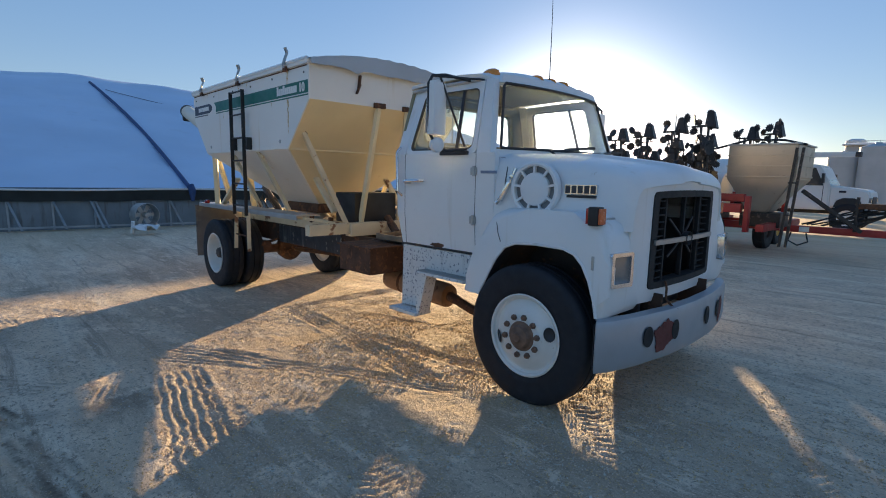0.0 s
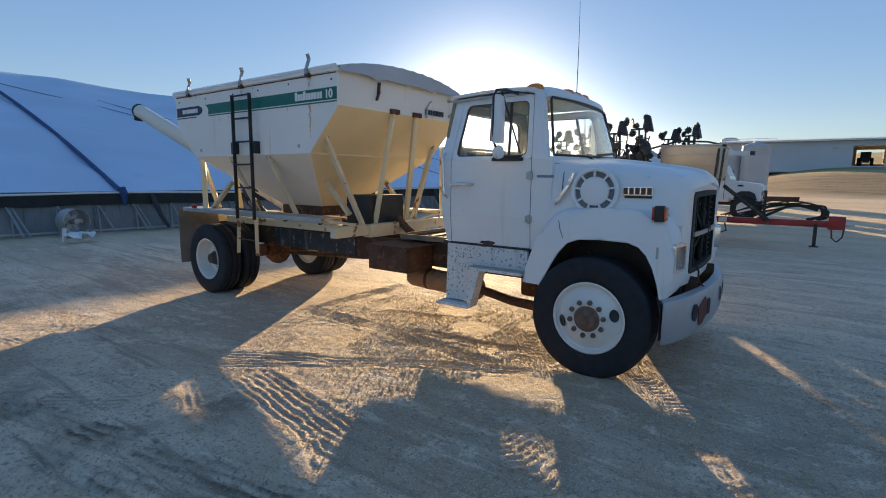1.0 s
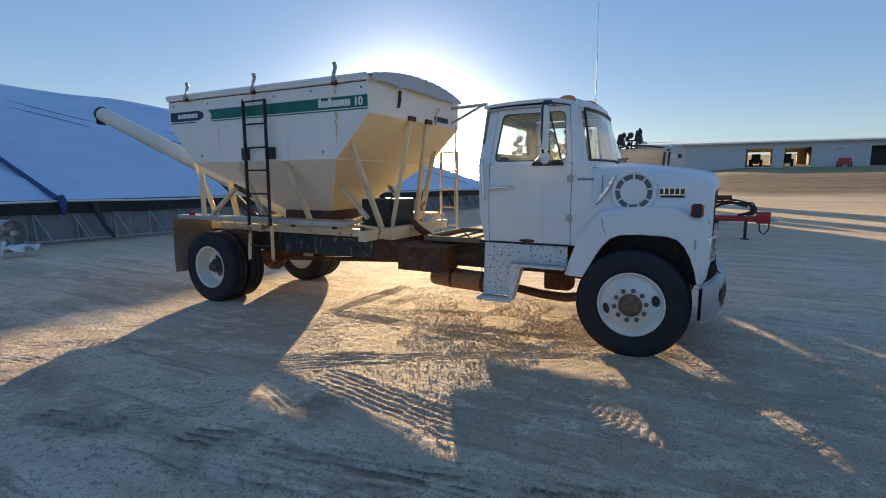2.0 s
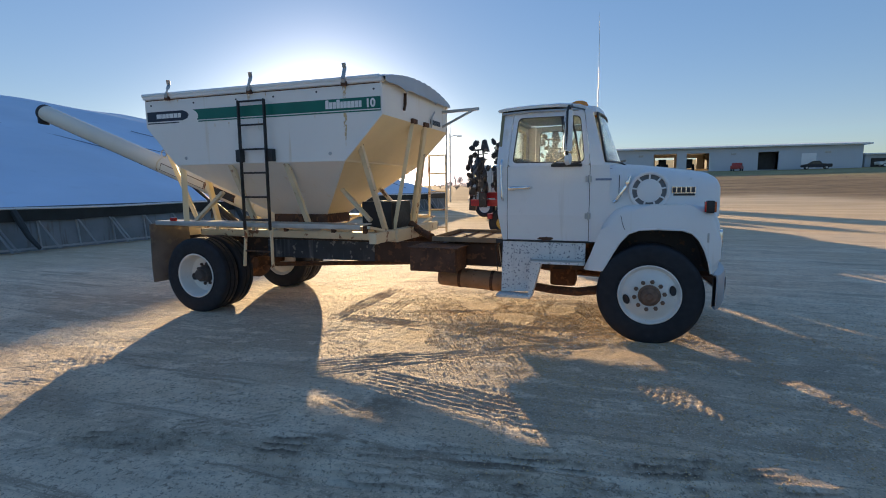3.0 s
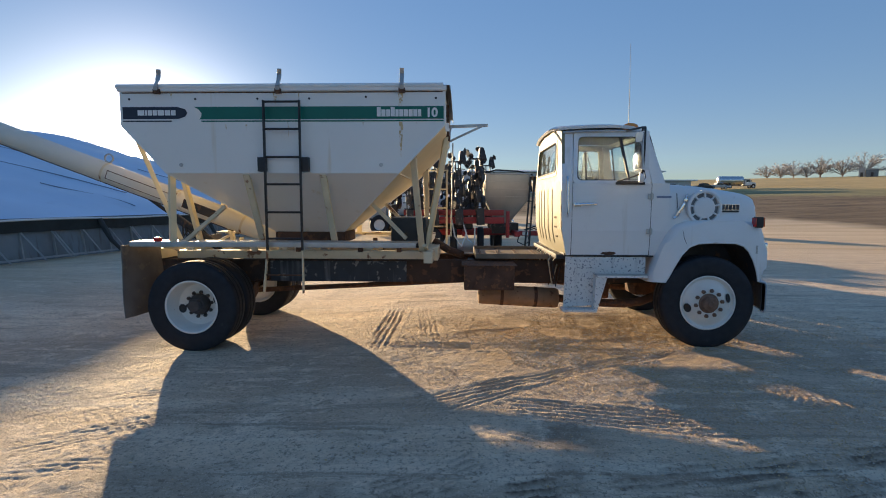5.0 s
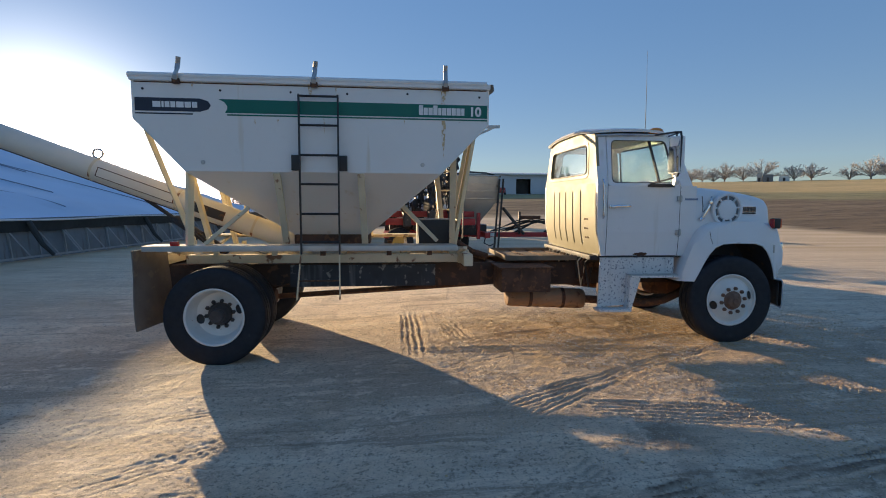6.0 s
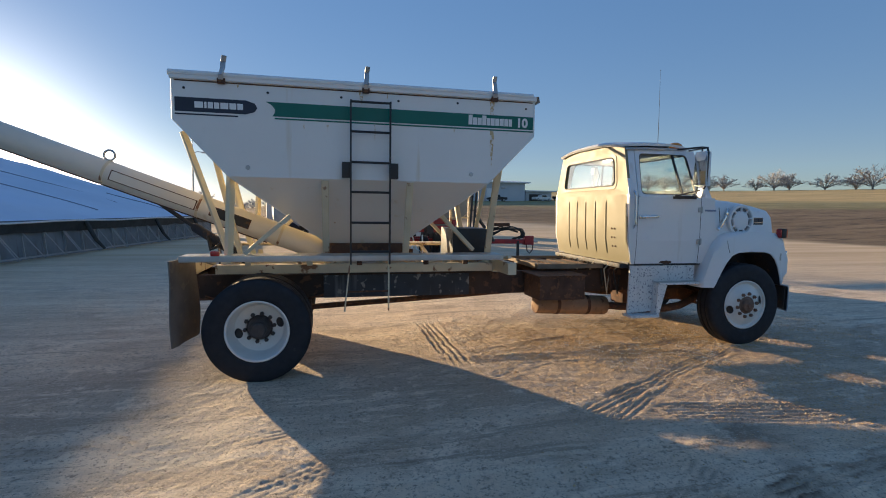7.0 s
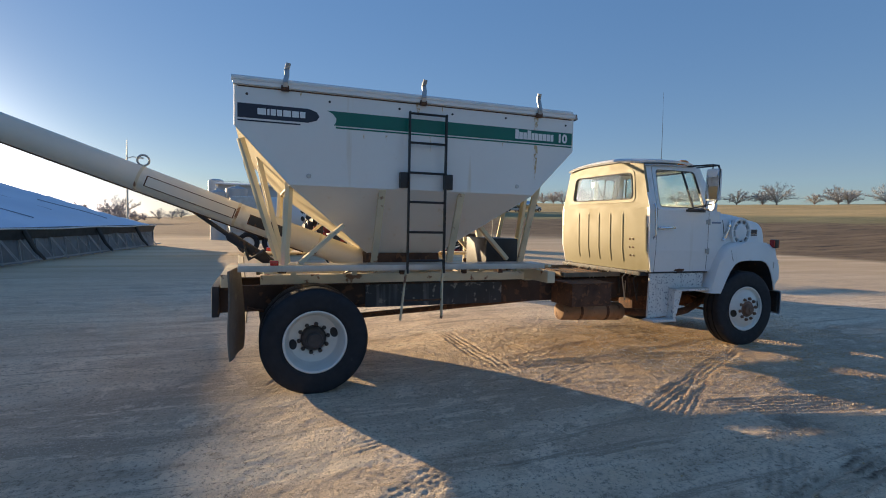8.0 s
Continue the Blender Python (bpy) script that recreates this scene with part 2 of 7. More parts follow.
def box(bm, x0, x1, y0, y1, z0, z1, bevel=0.0, m=None):
    vs = bmesh.ops.create_cube(bm, size=1)["verts"]
    for v in vs:
        v.co = Vector(((x0 + x1) / 2 + v.co.x * (x1 - x0), (y0 + y1) / 2 + v.co.y * (y1 - y0), (z0 + z1) / 2 + v.co.z * (z1 - z0)))
    geo = vs
    if bevel:
        es = list({e for v in vs for e in v.link_edges})
        geo = bmesh.ops.bevel(bm, geom=es, offset=bevel, segments=2, profile=0.7, affect="EDGES")["verts"]
        geo = list(set(geo) | {v for v in vs if v.is_valid})
    if m is not None:
        bmesh.ops.transform(bm, matrix=m, verts=geo)
    return bm


def cube(x0, x1, y0, y1, z0, z1, bevel=0.01, m=None):
    return box(bmesh.new(), x0, x1, y0, y1, z0, z1, bevel, m)


def beam(bm, a, b, w, h, up=(0, 0, 1), bevel=0.0):
    """A bar of section w by h from a to b."""
    a, b = Vector(a), Vector(b)
    d = b - a
    q = d.to_track_quat("X", "Z").to_matrix()
    if abs(d.normalized().z) > 0.9995:
        q = Matrix.Rotation(-math.pi / 2 if d.z > 0 else math.pi / 2, 3, "Y")
    return box(bm, 0, d.length, -w / 2, w / 2, -h / 2, h / 2, bevel, Matrix.Translation(a) @ q.to_4x4())


def tube(bm, pts, r, seg=10, closed=False, caps=True):
    """A round tube along points; r may be one radius or one for each point."""
    pts = [Vector(p) for p in pts]
    rs = r if isinstance(r, (list, tuple)) else [r] * len(pts)
    rings = []
    side = None
    for i, p in enumerate(pts):
        a, b = pts[i - 1 if i or closed else 0], pts[(i + 1) % len(pts) if i + 1 < len(pts) or closed else i]
        d = (b - a).normalized()
        if side is None:
            side = d.orthogonal().normalized()
        side = (side - d * side.dot(d)).normalized()
        other = d.cross(side)
        rings.append([bm.verts.new(p + rs[i] * (side * math.cos(t) + other * math.sin(t))) for t in (2 * math.pi * k / seg for k in range(seg))])
    for i in range(len(rings) if closed else len(rings) - 1):
        u, v = rings[i], rings[(i + 1) % len(rings)]
        for k in range(seg):
            bm.faces.new((u[k], u[(k + 1) % seg], v[(k + 1) % seg], v[k]))
    if caps and not closed:
        bm.faces.new(rings[0][::-1])
        bm.faces.new(rings[-1])
    return bm


def lathe(bm, profile, seg=48, m=None, closed=False):
    """Turns (radius, along) points round the Y axis."""
    rings = []
    for r, y in profile:
        if r < 1e-5:
            rings.append([bm.verts.new((0, y, 0))])
        else:
            rings.append([bm.verts.new((r * math.cos(t), y, r * math.sin(t))) for t in (2 * math.pi * k / seg for k in range(seg))])
    for u, v in zip(rings, rings[1:] + ([rings[0]] if closed else [])):
        for k in range(seg):
            l = (k + 1) % seg
            if len(u) == 1 and len(v) == 1:
                continue
            if len(u) == 1:
                bm.faces.new((u[0], v[l], v[k]))
            elif len(v) == 1:
                bm.faces.new((u[k], u[l], v[0]))
            else:
                bm.faces.new((u[k], u[l], v[l], v[k]))
    if m is not None:
        bmesh.ops.transform(bm, matrix=m, verts=[v for ring in rings for v in ring])
    return bm


def prism(bm, poly, y0, y1, m=None):
    """A polygon in x and z, drawn out from y0 to y1."""
    a = [bm.verts.new((x, y0, z)) for x, z in poly]
    b = [bm.verts.new((x, y1, z)) for x, z in poly]
    n = len(poly)
    bm.faces.new(a)
    bm.faces.new(b[::-1])
    for i in range(n):
        j = (i + 1) % n
        bm.faces.new((a[i], b[i], b[j], a[j]))
    if m is not None:
        bmesh.ops.transform(bm, matrix=m, verts=a + b)
    return bm


def holed(bm, outer, holes, place, thick):
    """A sheet with holes: loops in (u, v), put in space by place(u, v, depth)."""
    front, loops = [], []
    for loop in (outer, *holes):
        vs = [bm.verts.new(place(u, v, 0)) for u, v in loop]
        loops.append((vs, [bm.verts.new(place(u, v, thick)) for u, v in loop]))
    for k in (0, 1):
        edges = []
        for pair in loops:
            vs = pair[k]
            edges += [bm.edges.new((vs[i], vs[(i + 1) % len(vs)])) for i in range(len(vs))]
        bmesh.ops.triangle_fill(bm, use_beauty=True, edges=edges)
    for a, b in loops:
        for i in range(len(a)):
            j = (i + 1) % len(a)
            bm.faces.new((a[i], a[j], b[j], b[i]))
    return bm


def round_poly(poly, r, seg=4):
    """Rounds a polygon's corners."""
    out = []
    for i, p in enumerate(poly):
        p, a, b = Vector(p), Vector(poly[i - 1]), Vector(poly[(i + 1) % len(poly)])
        u, v = (a - p), (b - p)
        k = min(r, u.length * 0.45, v.length * 0.45)
        s, e = p + u.normalized() * k, p + v.normalized() * k
        for j in range(seg + 1):
            t = j / seg
            q = s * (1 - t) ** 2 + p * 2 * t * (1 - t) + e * t ** 2
            out.append((q.x, q.y))
    return out


def mirror_bm(bm):
    for v in bm.verts:
        v.co.y = -v.co.y
    return bm


def sided(bm, s):
    return mirror_bm(bm) if s > 0 else bm


# ---- ground ----
def smooth(a, b, v):
    t = np.clip((v - a) / (b - a), 0, 1)
    return t * t * (3 - 2 * t)


def value_noise(x, y, cell, seed):
    """Smooth noise from -1 to 1 on a grid of cells."""
    rng = np.random.RandomState(seed)
    table = rng.uniform(-1, 1, (256, 256))
    u, v = x / cell, y / cell
    i, j = np.floor(u).astype(int), np.floor(v).astype(int)
    f, g = u - i, v - j
    f, g = f * f * (3 - 2 * f), g * g * (3 - 2 * g)
    a, b = table[i % 256, j % 256], table[(i + 1) % 256, j % 256]
    c, d = table[i % 256, (j + 1) % 256], table[(i + 1) % 256, (j + 1) % 256]
    return (a * (1 - f) + b * f) * (1 - g) + (c * (1 - f) + d * f) * g


def terrain(x, y):
    """The lie of the land: a flat yard that dips slightly at the truck's tail, and a hill beyond it."""
    x, y = np.asarray(x, float), np.asarray(y, float)
    z = -0.09 * smooth(-2.4, -5.4, x) * smooth(-12, -4, y)
    z = z - 0.045 * smooth(-1.3, -3.3, y) * smooth(-60, -20, y) * (1 - smooth(-3.0, -5.4, x))
    r = np.hypot(x + 1, y + 5)
    a = np.degrees(np.arctan2(x + 1, y + 5))
    hill = smooth(-12, 4, a) * (1 - smooth(95, 150, a))
    rise = np.interp(r, [0, 41, 52, 72, 84, 128, 150, 210, 330, 600, 2500], [0, 0, 0.55, 1.9, 2.6, 4.3, 5.5, 9.0, 15.6, 16, 16])
    return z + rise * hill


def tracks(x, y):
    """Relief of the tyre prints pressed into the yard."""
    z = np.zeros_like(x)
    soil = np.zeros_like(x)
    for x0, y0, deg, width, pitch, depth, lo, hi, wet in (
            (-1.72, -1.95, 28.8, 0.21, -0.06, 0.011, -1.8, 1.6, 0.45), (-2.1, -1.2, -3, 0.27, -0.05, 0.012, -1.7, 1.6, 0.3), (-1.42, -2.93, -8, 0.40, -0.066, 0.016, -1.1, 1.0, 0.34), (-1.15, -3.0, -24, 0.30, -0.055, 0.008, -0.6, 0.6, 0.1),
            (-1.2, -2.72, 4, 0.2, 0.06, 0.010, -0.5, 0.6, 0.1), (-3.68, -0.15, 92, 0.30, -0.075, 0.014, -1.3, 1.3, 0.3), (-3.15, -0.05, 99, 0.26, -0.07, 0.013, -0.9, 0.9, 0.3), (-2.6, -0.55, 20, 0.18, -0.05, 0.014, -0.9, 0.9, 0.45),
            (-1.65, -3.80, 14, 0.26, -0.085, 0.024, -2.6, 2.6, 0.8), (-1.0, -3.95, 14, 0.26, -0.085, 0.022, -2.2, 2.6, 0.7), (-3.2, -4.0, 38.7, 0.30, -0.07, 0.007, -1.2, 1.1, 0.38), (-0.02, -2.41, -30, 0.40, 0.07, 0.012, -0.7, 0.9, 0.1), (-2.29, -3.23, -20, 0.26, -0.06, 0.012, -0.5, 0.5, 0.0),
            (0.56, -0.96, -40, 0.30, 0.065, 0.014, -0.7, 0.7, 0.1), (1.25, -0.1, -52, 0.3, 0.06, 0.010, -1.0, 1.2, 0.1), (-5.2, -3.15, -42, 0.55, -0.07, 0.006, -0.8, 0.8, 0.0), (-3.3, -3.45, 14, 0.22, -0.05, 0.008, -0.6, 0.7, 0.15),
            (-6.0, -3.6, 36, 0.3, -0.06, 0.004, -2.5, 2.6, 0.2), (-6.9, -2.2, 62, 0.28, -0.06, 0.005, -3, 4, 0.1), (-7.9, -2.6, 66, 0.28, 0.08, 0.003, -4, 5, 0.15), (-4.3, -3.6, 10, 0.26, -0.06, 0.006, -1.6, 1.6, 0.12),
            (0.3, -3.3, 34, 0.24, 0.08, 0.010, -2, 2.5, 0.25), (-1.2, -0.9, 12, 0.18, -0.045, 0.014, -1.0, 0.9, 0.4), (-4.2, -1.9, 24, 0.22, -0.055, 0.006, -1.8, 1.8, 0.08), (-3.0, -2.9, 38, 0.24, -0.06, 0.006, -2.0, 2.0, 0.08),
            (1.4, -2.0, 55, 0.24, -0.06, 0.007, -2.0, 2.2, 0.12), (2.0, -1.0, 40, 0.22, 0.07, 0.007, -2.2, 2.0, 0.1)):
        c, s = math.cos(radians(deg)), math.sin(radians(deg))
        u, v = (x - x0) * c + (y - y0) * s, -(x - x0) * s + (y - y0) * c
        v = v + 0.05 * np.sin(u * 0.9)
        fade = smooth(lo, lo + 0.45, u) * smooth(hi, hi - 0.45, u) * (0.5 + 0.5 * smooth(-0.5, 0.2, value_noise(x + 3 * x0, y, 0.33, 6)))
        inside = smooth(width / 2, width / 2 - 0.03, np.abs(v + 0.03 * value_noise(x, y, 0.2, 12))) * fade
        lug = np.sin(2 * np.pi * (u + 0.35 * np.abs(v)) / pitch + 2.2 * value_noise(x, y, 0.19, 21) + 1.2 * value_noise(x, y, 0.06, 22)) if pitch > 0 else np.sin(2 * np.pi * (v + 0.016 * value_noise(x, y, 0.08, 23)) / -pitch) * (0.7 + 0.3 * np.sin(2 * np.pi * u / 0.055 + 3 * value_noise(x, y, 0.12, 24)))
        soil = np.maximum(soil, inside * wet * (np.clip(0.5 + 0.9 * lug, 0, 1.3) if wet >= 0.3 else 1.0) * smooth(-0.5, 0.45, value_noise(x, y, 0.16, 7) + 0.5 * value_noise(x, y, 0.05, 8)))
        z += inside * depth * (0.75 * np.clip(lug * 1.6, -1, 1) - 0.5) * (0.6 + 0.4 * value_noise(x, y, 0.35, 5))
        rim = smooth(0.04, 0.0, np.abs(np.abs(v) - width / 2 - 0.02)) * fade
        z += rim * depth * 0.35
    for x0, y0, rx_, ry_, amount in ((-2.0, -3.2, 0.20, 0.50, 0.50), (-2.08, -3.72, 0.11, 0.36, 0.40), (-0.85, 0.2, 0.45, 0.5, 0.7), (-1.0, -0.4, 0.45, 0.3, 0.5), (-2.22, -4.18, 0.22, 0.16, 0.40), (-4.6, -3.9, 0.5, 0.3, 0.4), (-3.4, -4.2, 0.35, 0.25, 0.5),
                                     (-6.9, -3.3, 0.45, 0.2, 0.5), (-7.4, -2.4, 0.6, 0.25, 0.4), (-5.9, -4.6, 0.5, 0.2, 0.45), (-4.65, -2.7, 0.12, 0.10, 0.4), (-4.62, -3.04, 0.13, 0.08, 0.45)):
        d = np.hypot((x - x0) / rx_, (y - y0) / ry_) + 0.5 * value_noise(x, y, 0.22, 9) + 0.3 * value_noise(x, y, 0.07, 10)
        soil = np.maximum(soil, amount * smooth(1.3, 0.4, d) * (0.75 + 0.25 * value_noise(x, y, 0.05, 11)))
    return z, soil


def axis(lo, hi, step, far):
    out = list(np.arange(lo, hi + step / 2, step))
    for sign, start in ((1, hi), (-1, lo)):
        d, p = step, start
        extra = []
        while abs(p) < far:
            d *= 1.09
            p += sign * d
            extra.append(p)
        out = out + extra if sign > 0 else extra[::-1] + out
    return np.array(out)


def build_ground():
    xs, ys = axis(-8.0, 3.0, 0.0165, 2400), axis(-5.2, 1.2, 0.0165, 2400)
    gx, gy = np.meshgrid(xs, ys)
    near = np.exp(-(np.maximum(0, np.abs(gx + 2.8) - 6.4) ** 2 + np.maximum(0, np.abs(gy + 2.2) - 3.6) ** 2) / 30)
    z = terrain(gx, gy)
    z = z + near * (0.010 * value_noise(gx, gy, 0.9, 1) + 0.006 * value_noise(gx, gy, 0.3, 2) + 0.0028 * value_noise(gx, gy, 0.1, 3) + 0.0026 * value_noise(gx, gy, 0.043, 4))
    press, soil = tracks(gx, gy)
    z = z + near * press
    ny, nx = gx.shape
    co = np.stack([gx, gy, z], -1).reshape(-1, 3)
    k = np.arange(ny * nx).reshape(ny, nx)
    quads = np.stack([k[:-1, :-1], k[:-1, 1:], k[1:, 1:], k[1:, :-1]], -1).reshape(-1, 4)
    me = bpy.data.meshes.new("ground")
    me.vertices.add(len(co))
    me.vertices.foreach_set("co", co.ravel())
    me.loops.add(quads.size)
    me.loops.foreach_set("vertex_index", quads.ravel())
    me.polygons.add(len(quads))
    me.polygons.foreach_set("loop_start", np.arange(0, quads.size, 4))
    me.update(calc_edges=True)
    me.validate()
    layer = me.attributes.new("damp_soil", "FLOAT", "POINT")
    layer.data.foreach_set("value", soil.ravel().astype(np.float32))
    me.shade_smooth()
    return me


def ground_material():
    m = bpy.data.materials.new("packed_gravel_yard")
    m.use_nodes = True
    n, link = m.node_tree.nodes, m.node_tree.links.new
    bsdf = n["Principled BSDF"]
    geo = n.new("ShaderNodeNewGeometry")
    sep = n.new("ShaderNodeSeparateXYZ")
    link(geo.outputs["Position"], sep.inputs[0])

    def tex(scale, detail=5.0, rough=0.55, stretch=None):
        t = n.new("ShaderNodeTexNoise")
        t.inputs["Scale"].default_value, t.inputs["Detail"].default_value, t.inputs["Roughness"].default_value = scale, detail, rough
        src = geo.outputs["Position"]
        if stretch:
            mp = n.new("ShaderNodeMapping")
            mp.inputs["Scale"].default_value = stretch
            mp.inputs["Rotation"].default_value = (0, 0, 0.35)
            link(src, mp.inputs[0])
            src = mp.outputs[0]
        link(src, t.inputs["Vector"])
        return t.outputs["Fac"]

    def span(v, lo, hi, a=0.0, b=1.0):
        r = n.new("ShaderNodeMapRange")
        for key, x in zip(("From Min", "From Max", "To Min", "To Max"), (lo, hi, a, b)):
            r.inputs[key].default_value = x
        link(v, r.inputs["Value"])
        return r.outputs["Result"]

    def math_node(op, a, b):
        x = n.new("ShaderNodeMath")
        x.operation = op
        for i, v in enumerate((a, b)):
            if isinstance(v, (int, float)):
                x.inputs[i].default_value = v
            else:
                link(v, x.inputs[i])
        return x.outputs[0]

    def mix(fac, a, b):
        x = n.new("ShaderNodeMix")
        x.data_type = "RGBA"
        link(fac, x.inputs["Factor"])
        for socket, v in (("A", a), ("B", b)):
            s = [i for i in x.inputs if i.name == socket and i.type == "RGBA"][0]
            if isinstance(v, tuple):
                s.default_value = (*v, 1)
            else:
                link(v, s)
        return [o for o in x.outputs if o.type == "RGBA"][0]

    c = mix(span(tex(0.55), 0.35, 0.65), (0.717, 0.566, 0.396), (0.891, 0.717, 0.517))
    c = mix(span(tex(1.7, 9, 0.66), 0.49, 0.64), c, (0.630, 0.493, 0.351))
    c = mix(span(tex(1.3, 9, 0.68, (0.30, 1.8, 1)), 0.49, 0.60), c, (0.925, 0.791, 0.603))
    c = mix(span(tex(0.9, 9, 0.72, (0.5, 1.3, 1)), 0.56, 0.63), c, (0.500, 0.385, 0.274))
    c = mix(span(tex(0.16, 6, 0.62, (0.22, 1.5, 1)), 0.50, 0.66), c, (0.510, 0.385, 0.270))
    c = mix(span(tex(5.5, 8, 0.72), 0.56, 0.66), c, (0.521, 0.405, 0.288))
    c = mix(span(tex(3.1, 9, 0.74), 0.55, 0.62), c, (0.901, 0.742, 0.558))
    c = mix(span(tex(4.0, 9, 0.75, (0.35, 1.8, 1)), 0.55, 0.62), c, (0.891, 0.732, 0.549))
    c = mix(span(tex(2.6, 9, 0.72, (0.14, 2.4, 1)), 0.555, 0.62), c, (0.489, 0.376, 0.266))
    c = mix(span(tex(22, 5, 0.75), 0.55, 0.62), c, (0.380, 0.292, 0.207))
    c = mix(span(tex(48, 3, 0.7), 0.56, 0.66), c, (0.435, 0.332, 0.234))
    c = mix(span(tex(75, 3, 0.7), 0.56, 0.67), c, (0.923, 0.751, 0.567))
    # corn-coloured gravel under the chassis, the sunlit patch's gold painted into its colour
    dx = math_node("SUBTRACT", sep.outputs["X"], -1.5)
    dy = math_node("SUBTRACT", sep.outputs["Y"], -0.9)
    rad = math_node("ADD", math_node("MULTIPLY", dx, dx), math_node("MULTIPLY", math_node("MULTIPLY", dy, dy), 1.6))
    patch = math_node("MULTIPLY", span(rad, 4.5, 0.6), span(tex(2.2, 6, 0.7), 0.35, 0.62))
    c = mix(math_node("MULTIPLY", patch, 0.75), c, (0.60, 0.385, 0.175))
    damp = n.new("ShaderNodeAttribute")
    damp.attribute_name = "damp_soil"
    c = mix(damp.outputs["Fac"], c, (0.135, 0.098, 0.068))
    # the yard's outer ground is tan dirt, then bare brown field
    r1 = math_node("SQRT", math_node("ADD", math_node("POWER", math_node("ADD", sep.outputs["X"], 2.0), 2.0), math_node("POWER", math_node("ADD", sep.outputs["Y"], 2.0), 2.0)), 0.0)
    tan = mix(span(tex(0.35, 7, 0.65, (0.2, 1.8, 1)), 0.38, 0.62), (0.62, 0.45, 0.26), (0.78, 0.61, 0.40))
    c = mix(span(math_node("ADD", r1, span(tex(0.2, 6, 0.65, (0.4, 1.4, 1)), 0.25, 0.75, -5, 5)), 8.0, 20.0), c, tan)
    furrow = mix(span(tex(0.25, 8, 0.7, (0.2, 2.0, 1)), 0.38, 0.62), (0.24, 0.155, 0.09), (0.42, 0.29, 0.17))
    c = mix(span(math_node("ADD", r1, span(tex(0.06, 6, 0.65), 0.25, 0.75, -6, 6)), 44.0, 52.0), c, furrow)
    # bank of bare soil, mown verge and stubble field on the hill
    r2 = math_node("SQRT", math_node("ADD", math_node("POWER", math_node("ADD", sep.outputs["X"], 1.0), 2.0), math_node("POWER", math_node("ADD", sep.outputs["Y"], 5.0), 2.0)), 0.0)
    edge = math_node("ADD", r2, span(tex(0.05, 4), 0.2, 0.8, -5, 5))
    height = math_node("ADD", sep.outputs["Z"], span(tex(0.06, 5), 0.2, 0.8, -0.35, 0.35))
    clods = span(tex(0.9, 9, 0.75, (0.3, 1.5, 1)), 0.52, 0.62)
    soil = mix(span(tex(0.3, 6, 0.65, (0.25, 1.5, 1)), 0.35, 0.65), (0.17, 0.112, 0.058), (0.31, 0.215, 0.115))
    soil = mix(clods, soil, (0.07, 0.046, 0.03))
    c = mix(math_node("MAXIMUM", span(height, 0.35, 0.8), span(math_node("ADD", sep.outputs["X"], span(tex(0.12, 5), 0.2, 0.8, -2.5, 2.5)), 23.0, 26.5)), c, soil)
    grass = mix(span(tex(0.22, 6, 0.65, (0.3, 1.3, 1)), 0.38, 0.62), (0.25, 0.215, 0.085), (0.44, 0.36, 0.16))
    tufts = span(tex(0.7, 9, 0.75, (0.15, 1.8, 1)), 0.50, 0.60)
    grass = mix(tufts, grass, (0.17, 0.15, 0.055))
    c = mix(span(math_node("ADD", height, span(tex(0.5, 8, 0.7), 0.25, 0.75, -0.7, 0.7)), 2.3, 2.9), c, grass)
    stubble = mix(span(tex(0.08, 6, 0.6, (0.3, 1.5, 1)), 0.38, 0.62), (0.58, 0.40, 0.15), (0.74, 0.53, 0.22))
    stubble = mix(span(tex(0.45, 9, 0.75, (0.15, 2.0, 1)), 0.52, 0.62), stubble, (0.44, 0.30, 0.12))
    c = mix(span(height, 4.3, 5.2), c, stubble)
    link(c, bsdf.inputs["Base Color"])
    bsdf.inputs["Roughness"].default_value = 0.82
    bsdf.inputs["Specular IOR Level"].default_value = 0.35
    h = math_node("ADD", math_node("ADD", math_node("MULTIPLY", tex(45, 5, 0.7), 0.8), math_node("MULTIPLY", tex(130, 3, 0.7), 0.4)), math_node("MULTIPLY", tex(14, 5, 0.6), 1.0))
    b = n.new("ShaderNodeBump")
    b.inputs["Strength"].default_value, b.inputs["Distance"].default_value = 0.85, 0.03
    link(h, b.inputs["Height"])
    link(b.outputs["Normal"], bsdf.inputs["Normal"])
    return m


ground_mesh = build_ground()
ground_mesh.materials.append(ground_material())
tagged(new("ground", ground_mesh), "packed pale gravel yard with tyre prints, rising to a stubble field", "ground", kind="structure")


# loose gravel, thickest on the sunlit ground under the chassis
rg = np.random.RandomState(11)
count = 28000
px_ = np.concatenate([rg.normal(-1.3, 1.3, count), rg.uniform(-5, 3, 2600), rg.uniform(-1.2, 2.8, 14000)])
py_ = np.concatenate([rg.normal(-0.9, 1.0, count), rg.uniform(-4.5, 1.5, 2600), rg.uniform(-3.9, 0.6, 14000)])
keep = (value_noise(px_, py_, 0.5, 14) > -0.25) & (np.abs(px_ + 1.2) < 5.5) & (np.abs(py_ + 1.6) < 3.2)
px_, py_ = px_[keep], py_[keep]
press, _ = tracks(px_, py_)
pz_ = terrain(px_, py_) + press * 0.6 + 0.010 * value_noise(px_, py_, 0.9, 1) + 0.006 * value_noise(px_, py_, 0.3, 2)
octa = np.array([(1, 0, 0), (-1, 0, 0), (0, 1, 0), (0, -1, 0), (0, 0, 1), (0, 0, -1)], float)
tri = np.array([(0, 2, 4), (2, 1, 4), (1, 3, 4), (3, 0, 4), (2, 0, 5), (1, 2, 5), (3, 1, 5), (0, 3, 5)])
